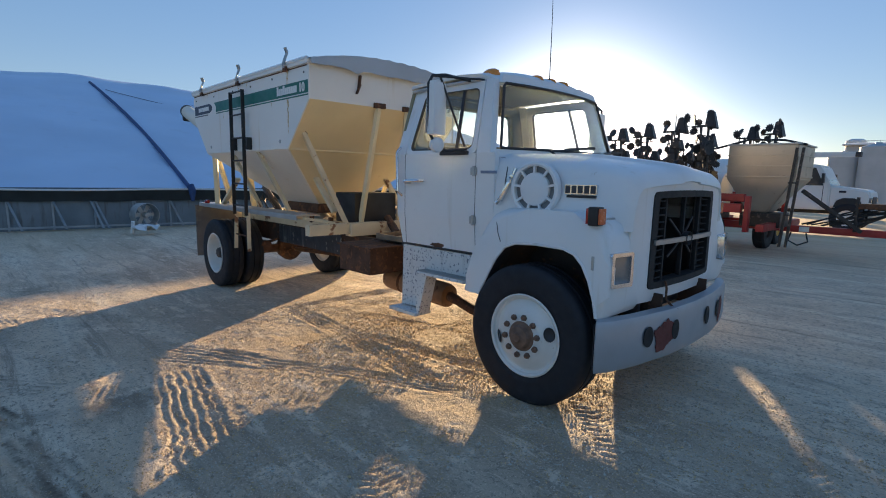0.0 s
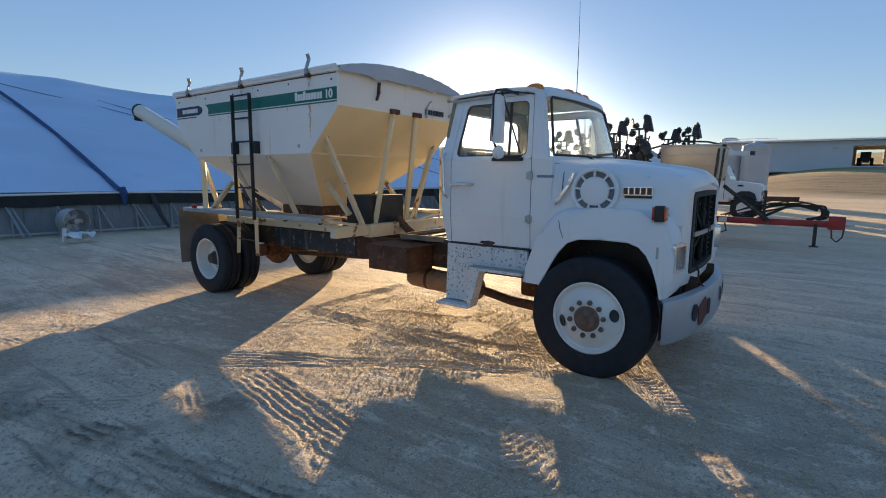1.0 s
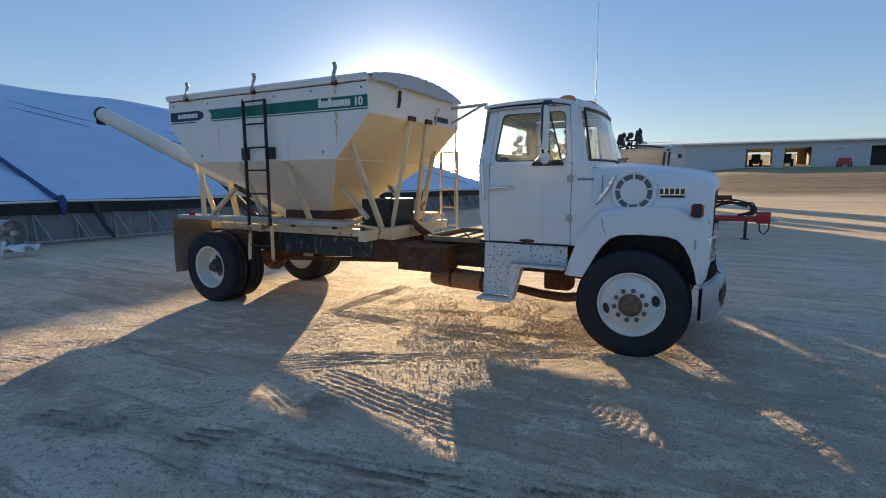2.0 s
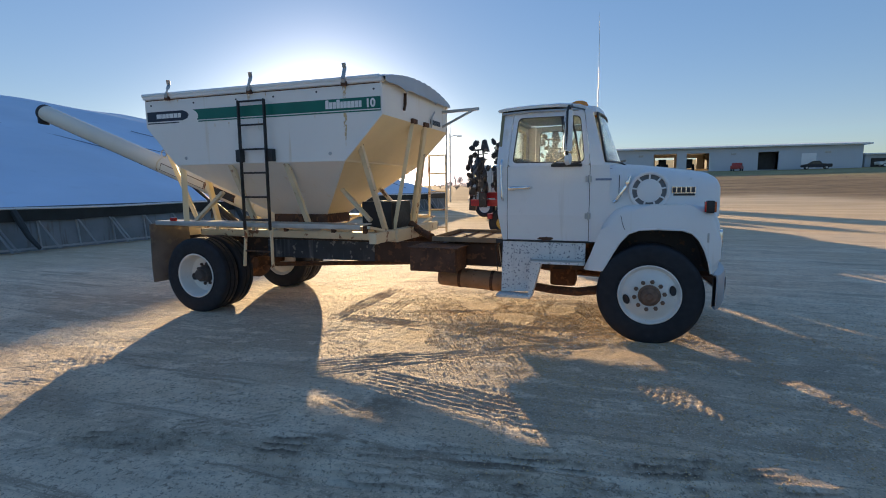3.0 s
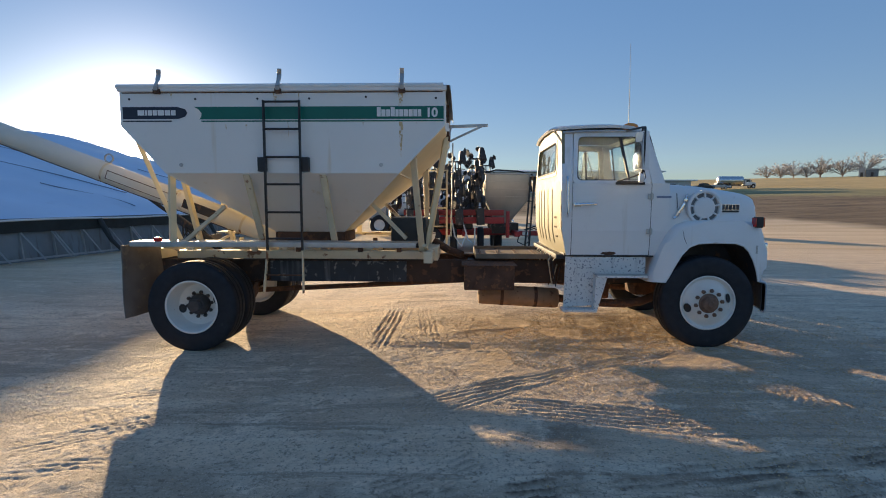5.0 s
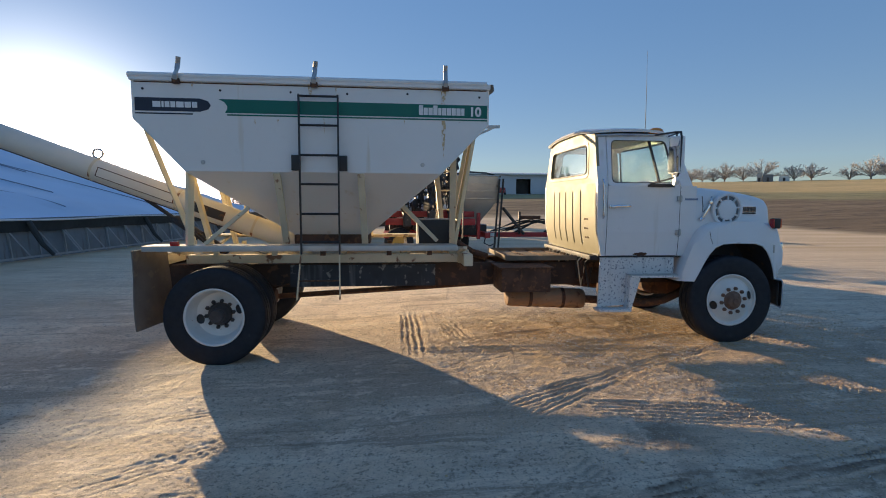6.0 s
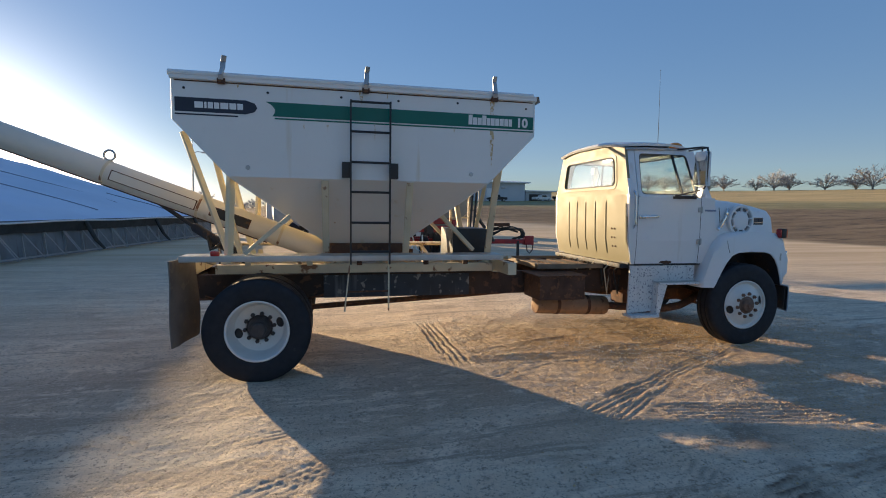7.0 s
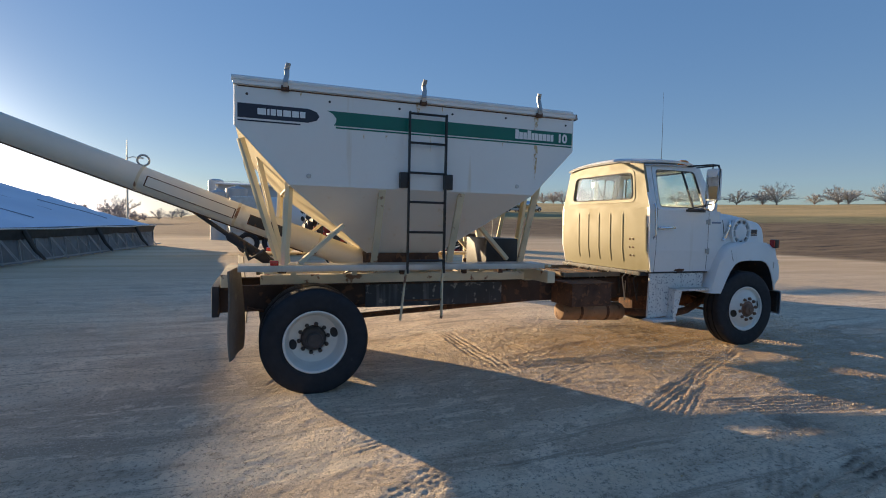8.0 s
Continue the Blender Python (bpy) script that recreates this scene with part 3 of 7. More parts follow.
size = rg.uniform(0.0025, 0.0072, (len(px_), 1, 1)) * (1 + 0.8 * (rg.uniform(0, 1, (len(px_), 1, 1)) > 0.96))
ang = rg.uniform(0, 6.28, len(px_))
shape = octa[None] * rg.uniform(0.6, 1.25, (len(px_), 6, 1)) * size
rot = np.stack([shape[..., 0] * np.cos(ang)[:, None] - shape[..., 1] * np.sin(ang)[:, None], shape[..., 0] * np.sin(ang)[:, None] + shape[..., 1] * np.cos(ang)[:, None], shape[..., 2] * 0.8], -1)
rot += np.stack([px_, py_, pz_ + 0.003], -1)[:, None, :]
gm = bpy.data.meshes.new("loose_gravel")
gm.from_pydata(rot.reshape(-1, 3).tolist(), [], (tri[None] + 6 * np.arange(len(px_))[:, None, None]).reshape(-1, 3).tolist())
STONE = material("gravel_stone", (0.66, 0.47, 0.24), 0.78, vary=0.45, blot=25, grain=90, bump=0.0, wear=(0.62, 0.58, 0.50), wear_at=0.52, wear_scale=14)
gm.materials.append(STONE)
tagged(new("loose_gravel", gm), "loose tan gravel scattered over the yard", "gravel", kind="stuff")


# ---- the truck ----
truck = thing("truck", "weathered white conventional cab truck parked on gravel", "truck")


def side_y(z):
    """Half the cab's width at a height."""
    return float(np.interp(z, [0.95, 1.3, 1.83, 2.42, 2.50], [0.955, 0.985, 0.985, 0.80, 0.72]))


def on_side(s):
    return lambda x, z, d: (x, s * (side_y(z) - d), z)


DOOR_X0, DOOR_X1 = -1.49, -0.62
for s in (-1, 1):
    # cab side behind the door and below the windscreen
    bm = bmesh.new()
    for z0, z1 in ((1.02, 1.3), (1.3, 1.83), (1.83, 2.43)):
        xr0, xr1 = float(np.interp(z0, [1.02, 1.3, 1.83, 2.42], [-1.545, -1.60, -1.615, -1.59])), float(np.interp(z1, [1.02, 1.3, 1.83, 2.42], [-1.545, -1.60, -1.615, -1.59]))
        xd0, xd1 = float(np.interp(z0, [1.83, 2.42], [DOOR_X0 - 0.006, -1.462])), float(np.interp(z1, [1.83, 2.42], [DOOR_X0 - 0.006, -1.462]))
        holed(bm, [(xr0, z0), (xd0, z0), (xd1, z1), (xr1, z1)], [], on_side(s), 0.05)
    part("cab_corner_panel", bm, WHITE, truck)
    bm = bmesh.new()
    for z0, z1 in ((1.02, 1.3), (1.3, 1.83)):
        holed(bm, [(DOOR_X1 + 0.006, z0), (-0.42, z0), (-0.42, z1), (DOOR_X1 + 0.006, z1)], [], on_side(s), 0.05)
    # windscreen pillar
    holed(bm, [(DOOR_X1 + 0.006, 1.83), (-0.47, 1.83), (-0.62, 2.43), (-0.70, 2.43)], [], on_side(s), 0.07)
    part("cowl_panel", bm, WHITE, truck)
    # door
    bm = bmesh.new()
    for z0, z1 in ((1.025, 1.3), (1.3, 1.83)):
        holed(bm, [(DOOR_X0, z0), (DOOR_X1, z0), (DOOR_X1, z1), (DOOR_X0, z1)], [], on_side(s), 0.045)
    frame_out = round_poly([(DOOR_X0, 1.83), (DOOR_X1, 1.83), (-0.705, 2.425), (-1.455, 2.425)], 0.04)
    glass_out = round_poly([(-1.445, 1.862), (-0.672, 1.862), (-0.738, 2.365), (-1.405, 2.365)], 0.06)
    holed(bm, frame_out, [glass_out], on_side(s), 0.045)
    door = part("door", bm, WHITE, truck, "white door with a rusty lower edge")
    bm = bmesh.new()
    inner = round_poly([(-1.434, 1.872), (-0.681, 1.872), (-0.745, 2.357), (-1.397, 2.357)], 0.055)
    holed(bm, glass_out, [inner], lambda x, z, d, s=s: (x, s * (side_y(z) - 0.002 - d), z), 0.03)
    beam(bm, (-0.865, s * (side_y(1.87) - 0.02), 1.87), (-0.93, s * (side_y(2.36) - 0.02), 2.36), 0.026, 0.02)
    part("window_seal", bm, BLACK, door, "black rubber window seal")
    bm = bmesh.new()
    holed(bm, inner, [], lambda x, z, d, s=s: (x, s * (side_y(z) - 0.024 - d), z), 0.004)
    pane = part("window_pane", bm, GLASS, door)
    pane.visible_shadow = False
    bm = bmesh.new()
    tube(bm, [(-1.455, s * 1.0, 1.590), (-1.455, s * 1.025, 1.593), (-1.40, s * 1.03, 1.598), (-1.24, s * 1.032, 1.600), (-1.22, s * 1.0, 1.600)], [0.014, 0.016, 0.016, 0.014, 0.012])
    box(bm, -1.48, -1.40, s * 1.0 - 0.012, s * 1.0 + 0.012, 1.57, 1.61, 0.005)
    part("door_handle", bm, CHROME, door, "chrome door handle")
    for z in (1.295, 1.685):
        bm = cube(-0.66, -0.60, s * 0.99 - 0.012, s * 0.99 + 0.014, z - 0.03, z + 0.03, 0.005)
        tube(bm, [(-0.622, s * 1.004, z - 0.04), (-0.622, s * 1.004, z + 0.04)], 0.012)
        part("hinge", bm, GALV, door)
    for xs in (DOOR_X0 - 0.003, DOOR_X1 + 0.003):
        pts = [(xs, s * (side_y(z) - 0.001), z) for z in (1.025, 1.16, 1.3, 1.45, 1.6, 1.75, 1.83)]
        part("door_gap", tube(bmesh.new(), pts, 0.0035, 5), DASH, door)
    part("door_seam", cube(-1.49, -0.63, s * 0.957 - 0.006, s * 0.957 + 0.006, 1.012, 1.024, 0.002), DASH, door)
    rd = random.Random(5)
    loop = [(-1.075 + (0.07 + 0.03 * rd.random()) * math.cos(a), 1.042 + (0.014 + 0.012 * rd.random()) * math.sin(a)) for a in np.linspace(0, 2 * math.pi, 19)[:-1]]
    part("rust_patch", holed(bmesh.new(), loop, [], lambda x, z, d, s=s: (x, s * (side_y(z) + 0.002 - d), z), 0.002), RUST, door)
    bm = tube(bmesh.new(), [(-1.54, s * 0.97, 1.45), (-1.545, s * 1.03, 1.50), (-1.56, s * 1.03, 1.85), (-1.555, s * 0.99, 1.90)], 0.013)
    part("grab_rail", bm, CHROME, truck, "chrome grab rail")

# rear wall of the cab with its window
def on_back(y, z, d):
    return (float(np.interp(z, [1.0, 1.3, 1.83, 2.42], [-1.545, -1.60, -1.615, -1.59])) + d - 0.03 * max(0.0, 1 - (abs(y) / 0.9) ** 2), y, z)


bm = bmesh.new()
rows_ = []
for z in (1.02, 1.10, 1.3, 1.6, 1.86):
    rows_.append([[bm.verts.new(on_back(0.965 * k / 16 * (1 - 0.02 * (1.86 - z)), z, d)) for k in range(-16, 17)] for d in (0, 0.035)])
for u, v in zip(rows_, rows_[1:]):
    for d in (0, 1):
        for k in range(32):
            bm.faces.new((u[d][k], u[d][k + 1], v[d][k + 1], v[d][k]))
cab_back = part("cab_rear_wall", bm, CABBACK, truck, "yellow ribbed rear wall of the cab, darkened to tone down sunlight")
bm = bmesh.new()
top = [(-0.965, 1.86), (0.965, 1.86), (0.81, 2.43), (0.60, 2.484), (0.3, 2.500), (-0.3, 2.500), (-0.60, 2.484), (-0.81, 2.43)]
win = round_poly([(-0.70, 1.955), (0.70, 1.955), (0.64, 2.345), (-0.64, 2.345)], 0.08)
holed(bm, top, [win], on_back, 0.035)
part("rear_window_panel", bm, CABBACK, truck, "yellow panel round the rear window, darkened to tone down sunlight")
bm = bmesh.new()
holed(bm, [(-0.90, 1.10), (0.90, 1.10), (0.90, 1.86), (0.76, 2.40), (0.56, 2.44), (-0.56, 2.44), (-0.76, 2.40), (-0.90, 1.86)], [win], lambda y, z, d: on_back(y, z, d + 0.038), 0.006)
part("cab_lining", bm, HEADLINER, truck, "grey lining of the cab's rear wall")
bm = bmesh.new()
holed(bm, round_poly([(-0.725, 1.93), (0.725, 1.93), (0.665, 2.37), (-0.665, 2.37)], 0.09), [round_poly([(-0.675, 1.975), (0.675, 1.975), (0.62, 2.325), (-0.62, 2.325)], 0.075)],
      lambda y, z, d: (on_back(y, z, 0)[0] - 0.006 + d, y, z), 0.044)
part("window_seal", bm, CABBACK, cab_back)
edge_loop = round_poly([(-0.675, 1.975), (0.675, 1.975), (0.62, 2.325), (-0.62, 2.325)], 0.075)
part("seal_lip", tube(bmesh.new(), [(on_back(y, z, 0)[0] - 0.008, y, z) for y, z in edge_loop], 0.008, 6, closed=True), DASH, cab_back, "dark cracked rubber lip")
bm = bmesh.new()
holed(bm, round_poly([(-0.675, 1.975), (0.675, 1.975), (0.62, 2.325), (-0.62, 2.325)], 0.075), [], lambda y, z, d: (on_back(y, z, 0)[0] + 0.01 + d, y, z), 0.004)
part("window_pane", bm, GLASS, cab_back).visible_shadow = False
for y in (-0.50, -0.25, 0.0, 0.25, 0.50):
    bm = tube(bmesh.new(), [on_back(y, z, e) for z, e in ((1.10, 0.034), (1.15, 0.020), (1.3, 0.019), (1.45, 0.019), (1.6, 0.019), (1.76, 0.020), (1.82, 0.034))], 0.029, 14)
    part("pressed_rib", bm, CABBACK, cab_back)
for k in range(3):
    for y in (-0.64, -0.70):
        p = Vector(on_back(y, 1.22 + 0.11 * k, 0))
        part("bolt", lathe(bmesh.new(), [(0, -0.008), (0.012, -0.006), (0.014, 0.01)], 10, Matrix.Translation(p) @ pose(0, 0, 0, 0, 0, -90)), RUST, cab_back)

# roof
bm = bmesh.new()
rows_ = []
for x, drop, wid in ((-1.632, 0.034, 0.79), (-1.612, 0.012, 0.805), (-1.56, -0.004, 0.815), (-1.3, -0.02, 0.815), (-1.0, -0.025, 0.81), (-0.78, -0.01, 0.79), (-0.66, 0.03, 0.75), (-0.60, 0.075, 0.70)):
    rows_.append([bm.verts.new((x + 0.05 * (1 - (k / 8) ** 2) * (1 if x > -0.8 else (-0.3 if x < -1.55 else 0)), wid * k / 8, 2.515 - drop * (1 - (0.75 * (k / 8) ** 2 if x < -1.6 else 0)) - 0.075 * abs(k / 8) ** 2.6)) for k in range(-8, 9)])
for u, v in zip(rows_, rows_[1:]):
    for k in range(16):
        bm.faces.new((u[k], u[k + 1], v[k + 1], v[k]))
solid(bm, 0.03)
roof = part("cab_roof", bm, WHITE, truck, "white crowned cab roof with a rain gutter")
for s in (-1, 1):
    part("rain_gutter", tube(bmesh.new(), [(-1.585, s * 0.815, 2.412), (-1.3, s * 0.825, 2.425), (-0.8, s * 0.80, 2.43), (-0.62, s * 0.74, 2.41)], 0.015, 8), GALV, roof)
for y in (-0.66, -0.2, 0.0, 0.2, 0.66):
    x, z = (-0.66, 2.49) if abs(y) < 0.5 else (-0.77, 2.49)
    bm = lathe(bmesh.new(), [(0, 0.05), (0.02, 0.047), (0.038, 0.03), (0.045, 0.0), (0.045, -0.03)], 14, Matrix.Translation((x, y, z)) @ pose(0, 0, 0, 90) @ Matrix.Scale(2.1, 4, (1, 0, 0)))
    part("marker_light", bm, AMBER, roof, "amber clearance light")
part("aerial", tube(bmesh.new(), [(-0.60, -0.06, 2.44), (-0.60, -0.06, 3.0), (-0.61, -0.06, 3.62)], [0.005, 0.003, 0.0012], 6), BLACK, roof, "thin whip aerial")

# windscreen and its frame
def on_screen(y, z, d):
    t = (z - 1.83) / 0.6
    bow = 0.20 * (1 - (abs(y) / 0.9) ** 2.2)
    return (-0.47 - 0.17 * t + bow * (0.9 - 0.25 * t) - d, y, z)


def band(bm, half_low, half_high, low, high):
    """One bowed strip of sheet steel along the windscreen."""
    rows_ = [[[bm.verts.new(on_screen(half * k / 7, z, d)) for k in range(-7, 8)] for half, z in ((half_low, low), (half_high, high))] for d in (0, 0.03)]
    (fl, fh), (bl, bh) = rows_
    for k in range(14):
        for u, v in ((fl, fh), (fh, bh), (bh, bl), (bl, fl)):
            bm.faces.new((u[k], u[k + 1], v[k + 1], v[k]))
    for k in (0, 14):
        bm.faces.new((fl[k], fh[k], bh[k], bl[k]))
    bmesh.ops.recalc_face_normals(bm, faces=bm.faces[:])
    return bm


part("windscreen_sill", band(bmesh.new(), 0.94, 0.90, 1.80, 1.86), WHITE, truck)
screen_frame = part("windscreen_header", band(bmesh.new(), 0.745, 0.70, 2.40, 2.47), WHITE, truck)
bm = bmesh.new()
loop = [(0.865 * t, 1.87) for t in np.linspace(-1, 1, 15)] + [(0.86, 1.89), (0.725, 2.37)] + [(0.70 * t, 2.395) for t in np.linspace(1, -1, 15)] + [(-0.725, 2.37), (-0.86, 1.89)]
tube(bm, [on_screen(y, z, -0.002) for y, z in loop], 0.012, 8, closed=True)
part("windscreen_seal", bm, BLACK, screen_frame, "black rubber windscreen seal")
bm = bmesh.new()
for j in range(4):
    za, zb = 1.87 + 0.525 * j / 4, 1.87 + 0.525 * (j + 1) / 4
    wa, wb = 0.865 + (0.70 - 0.865) * j / 4, 0.865 + (0.70 - 0.865) * (j + 1) / 4
    for i in range(14):
        t0, t1 = -1 + 2 * i / 14, -1 + 2 * (i + 1) / 14
        q = [(wa * t0, za), (wa * t1, za), (wb * t1, zb), (wb * t0, zb)]
        bm.faces.new([bm.verts.new(on_screen(y, z, 0.008)) for y, z in q])
bmesh.ops.remove_doubles(bm, verts=bm.verts, dist=0.0005)
solid(bm, 0.004)
part("windscreen", bm, GLASS, truck, "bowed windscreen glass").visible_shadow = False
for y in (-0.42, 0.36):
    p0, p1 = Vector(on_screen(y, 1.86, -0.03)), Vector(on_screen(y + 0.42, 1.90, -0.03))
    bm = tube(bmesh.new(), [p0 + Vector((0.05, 0, -0.03)), p0, p1], 0.009, 6)
    box(bm, -0.012, 0.012, -0.2, 0.2, -0.01, 0.014, 0.003, Matrix.Translation(p1) @ pose(0, 0, 0, 4, 0, -6))
    part("wiper", bm, BLACK, truck)

# cab inside
bm = cube(-1.56, -0.45, -0.93, 0.93, 1.00, 1.04, 0.005)
part("cab_floor", bm, CHASSIS, truck)
bm = cube(-0.62, -0.36, -0.9, 0.9, 1.35, 1.80, 0.05)
part("dashboard", bm, DASH, truck)
for y in (-0.48, 0.45):
    bm = cube(-1.42, -0.98, y - 0.26, y + 0.26, 1.28, 1.42, 0.05)
    box(bm, -1.48, -1.36, y - 0.26, y + 0.26, 1.40, 1.93, 0.05)
    box(bm, -1.36, -1.05, y - 0.2, y + 0.2, 1.04, 1.28, 0.02)
    part("seat", bm, SEAT, truck, "tan vinyl bucket seat")
wheel_axis = Matrix.Translation((-0.80, 0.45, 1.78)) @ pose(0, 0, 0, 0, -38, 0)
bm = tube(bmesh.new(), [wheel_axis @ Vector((0.23 * math.cos(a), 0.23 * math.sin(a), 0)) for a in np.linspace(0, 2 * math.pi, 25)[:-1]], 0.014, 8, closed=True)
for a in (0.5, 2.6, 4.7):
    tube(bm, [wheel_axis @ Vector((0, 0, -0.02)), wheel_axis @ Vector((0.23 * math.cos(a), 0.23 * math.sin(a), 0))], 0.012, 6)
tube(bm, [wheel_axis @ Vector((0, 0, 0)), wheel_axis @ Vector((0, 0, -0.4))], 0.025, 8)
part("steering_wheel", bm, BLACK, truck)
bm = bmesh.new()
holed(bm, [(-0.6, 0), (0.6, 0), (0.6, 0.9), (-0.6, 0.9)], [], lambda y, u, d: (-1.55 + u, y, 2.465 - d - 0.04 * (y / 0.7) ** 2), 0.01)
part("headliner", bm, HEADLINER, truck)
part("rear_header", cube(-1.60, -1.50, -0.62, 0.62, 2.40, 2.474, 0.01), HEADLINER, truck)

# bonnet
HOOD = [(-0.50, 0.945, 1.84, 1.62), (-0.30, 0.945, 1.83, 1.62), (-0.05, 0.94, 1.81, 1.61), (0.20, 0.90, 1.78, 1.60), (0.42, 0.86, 1.75, 1.58), (0.54, 0.838, 1.73, 1.565),
        (0.60, 0.825, 1.712, 1.55), (0.635, 0.815, 1.685, 1.53), (0.656, 0.803, 1.65, 1.505), (0.664, 0.79, 1.615, 1.48)]


def hood_ring(x, w, top, sh):
    """Half a bonnet section from the lower edge up over the crown, bowed back towards the flanks at the nose."""
    base = 1.30
    half = [(w + 0.02, base), (w + 0.015, base + (sh - base) * 0.5), (w, sh - 0.02), (w - 0.02, sh + (top - sh) * 0.42), (w - 0.06, sh + (top - sh) * 0.70), (w - 0.15, top - 0.028), (w * 0.5, top - 0.010), (0.16, top), (0.15, top + 0.012), (0, top + 0.018)]
    bow = float(np.interp(x, [0.2, 0.66], [0, 0.045]))
    return [(x - bow * (y / 0.8) ** 2, y, z) for y, z in half]


bm = bmesh.new()
rows_ = []
for spec in HOOD:
    half = hood_ring(*spec)
    rows_.append([bm.verts.new((x, -y, z)) for x, y, z in half] + [bm.verts.new((x, y, z)) for x, y, z in half[-2::-1]])
for u, v in zip(rows_, rows_[1:]):
    for k in range(len(u) - 1):
        bm.faces.new((u[k], u[k + 1], v[k + 1], v[k]))
solid(bm, 0.02)
hood = part("bonnet", bm, WHITE, truck, "white tilting bonnet with worn paint", 60)


# front face with the grille opening
def on_nose(y, z, d):
    return (0.664 - 0.045 * (y / 0.8) ** 2 - 0.03 * max(0.0, (0.86 - z) / 0.1) - d, y, z)


bm = bmesh.new()
brow = [(y, z) for x, y, z in hood_ring(*HOOD[-1])]
nose = [(-0.815, 0.79), (-0.4, 0.78), (0.0, 0.78), (0.4, 0.78), (0.815, 0.79), (0.82, 1.0)] + brow + [(-y, z) for y, z in brow[-2::-1]] + [(-0.82, 1.0)]
hole = round_poly([(-0.555, 0.895), (0.555, 0.895), (0.545, 1.545), (-0.545, 1.545)], 0.05)
holed(bm, nose, [hole], on_nose, 0.05)
part("nose_panel", bm, WHITE, truck, "white nose panel round the grille")
bm = bmesh.new()
edge = [(-0.57, 0.88), (-0.3, 0.875), (0, 0.873), (0.3, 0.875), (0.57, 0.88), (0.56, 1.56), (0.3, 1.568), (0, 1.57), (-0.3, 1.568), (-0.56, 1.56)]
rim_in = [(-0.50, 0.925), (-0.25, 0.922), (0, 0.92), (0.25, 0.922), (0.50, 0.925), (0.49, 1.515), (0.25, 1.52), (0, 1.522), (-0.25, 1.52), (-0.49, 1.515)]
holed(bm, round_poly(edge, 0.05), [round_poly(rim_in, 0.03)], lambda y, z, d: (on_nose(y, z, 0)[0] + 0.007 - d, y, z), 0.09)
grille = part("grille", bm, GRILLEBLACK, truck, "gaping black grille frame with a silver crossbar")
for s in (-1, 1):
    bm = cube(0.575, 0.59, min(s * 0.33, s * 0.50), max(s * 0.33, s * 0.50), 0.92, 1.52, 0.003)
    part("grille_backing", bm, GRILLEBLACK, grille)
    for z in np.linspace(0.945, 1.495, 12):
        part("grille_slat", cube(0.585, 0.632, min(s * 0.335, s * 0.495), max(s * 0.335, s * 0.495), z - 0.004, z + 0.004, 0.002), GRILLEBLACK, grille)
for y in (-0.32, 0.02, 0.32):
    part("grille_upright", cube(0.605, 0.635, y - 0.013, y + 0.013, 0.91, 1.53, 0.004), GRILLEBLACK, grille)
bm = bmesh.new()
for a, b in (((-0.22, 1.08), (0.02, 1.21)), ((-0.22, 1.36), (0.02, 1.21)), ((0.22, 1.08), (0.02, 1.21)), ((0.22, 1.36), (0.02, 1.21))):
    beam(bm, (0.62, a[0], a[1]), (0.63, b[0], b[1]), 0.012, 0.012)
part("grille_brace", bm, DASH, grille)
bm = bmesh.new()
for k in range(12):
    y0, y1 = -0.53 + 1.06 * k / 12, -0.53 + 1.06 * (k + 1) / 12
    beam(bm, (on_nose(y0, 1.2, 0)[0] + 0.012, y0, 1.21), (on_nose(y1, 1.2, 0)[0] + 0.012, y1, 1.21), 0.024, 0.034)
bar = part("crossbar", bm, GALV, grille, "dull silver crossbar with a grey boss")
part("boss", lathe(bmesh.new(), [(0, 0.03), (0.045, 0.03), (0.052, 0.02), (0.052, -0.02)], 20, Matrix.Translation((0.675, 0.0, 1.21)) @ pose(0, 0, 0, 0, 0, -90) @ Matrix.Scale(-1, 4, (0, 1, 0))), DASH, bar)
bm = cube(0.20, 0.26, -0.52, 0.52, 0.86, 1.52, 0.01)
for k in range(60):
    y = -0.5 + k / 59
    box(bm, 0.258, 0.27, y - 0.003, y + 0.003, 0.88, 1.5)
part("radiator", bm, BLACK, truck, "dark finned radiator")
bm = cube(-0.45, 0.2, -0.30, 0.30, 0.75, 1.45, 0.06)
part("engine_block", bm, RUST, truck)

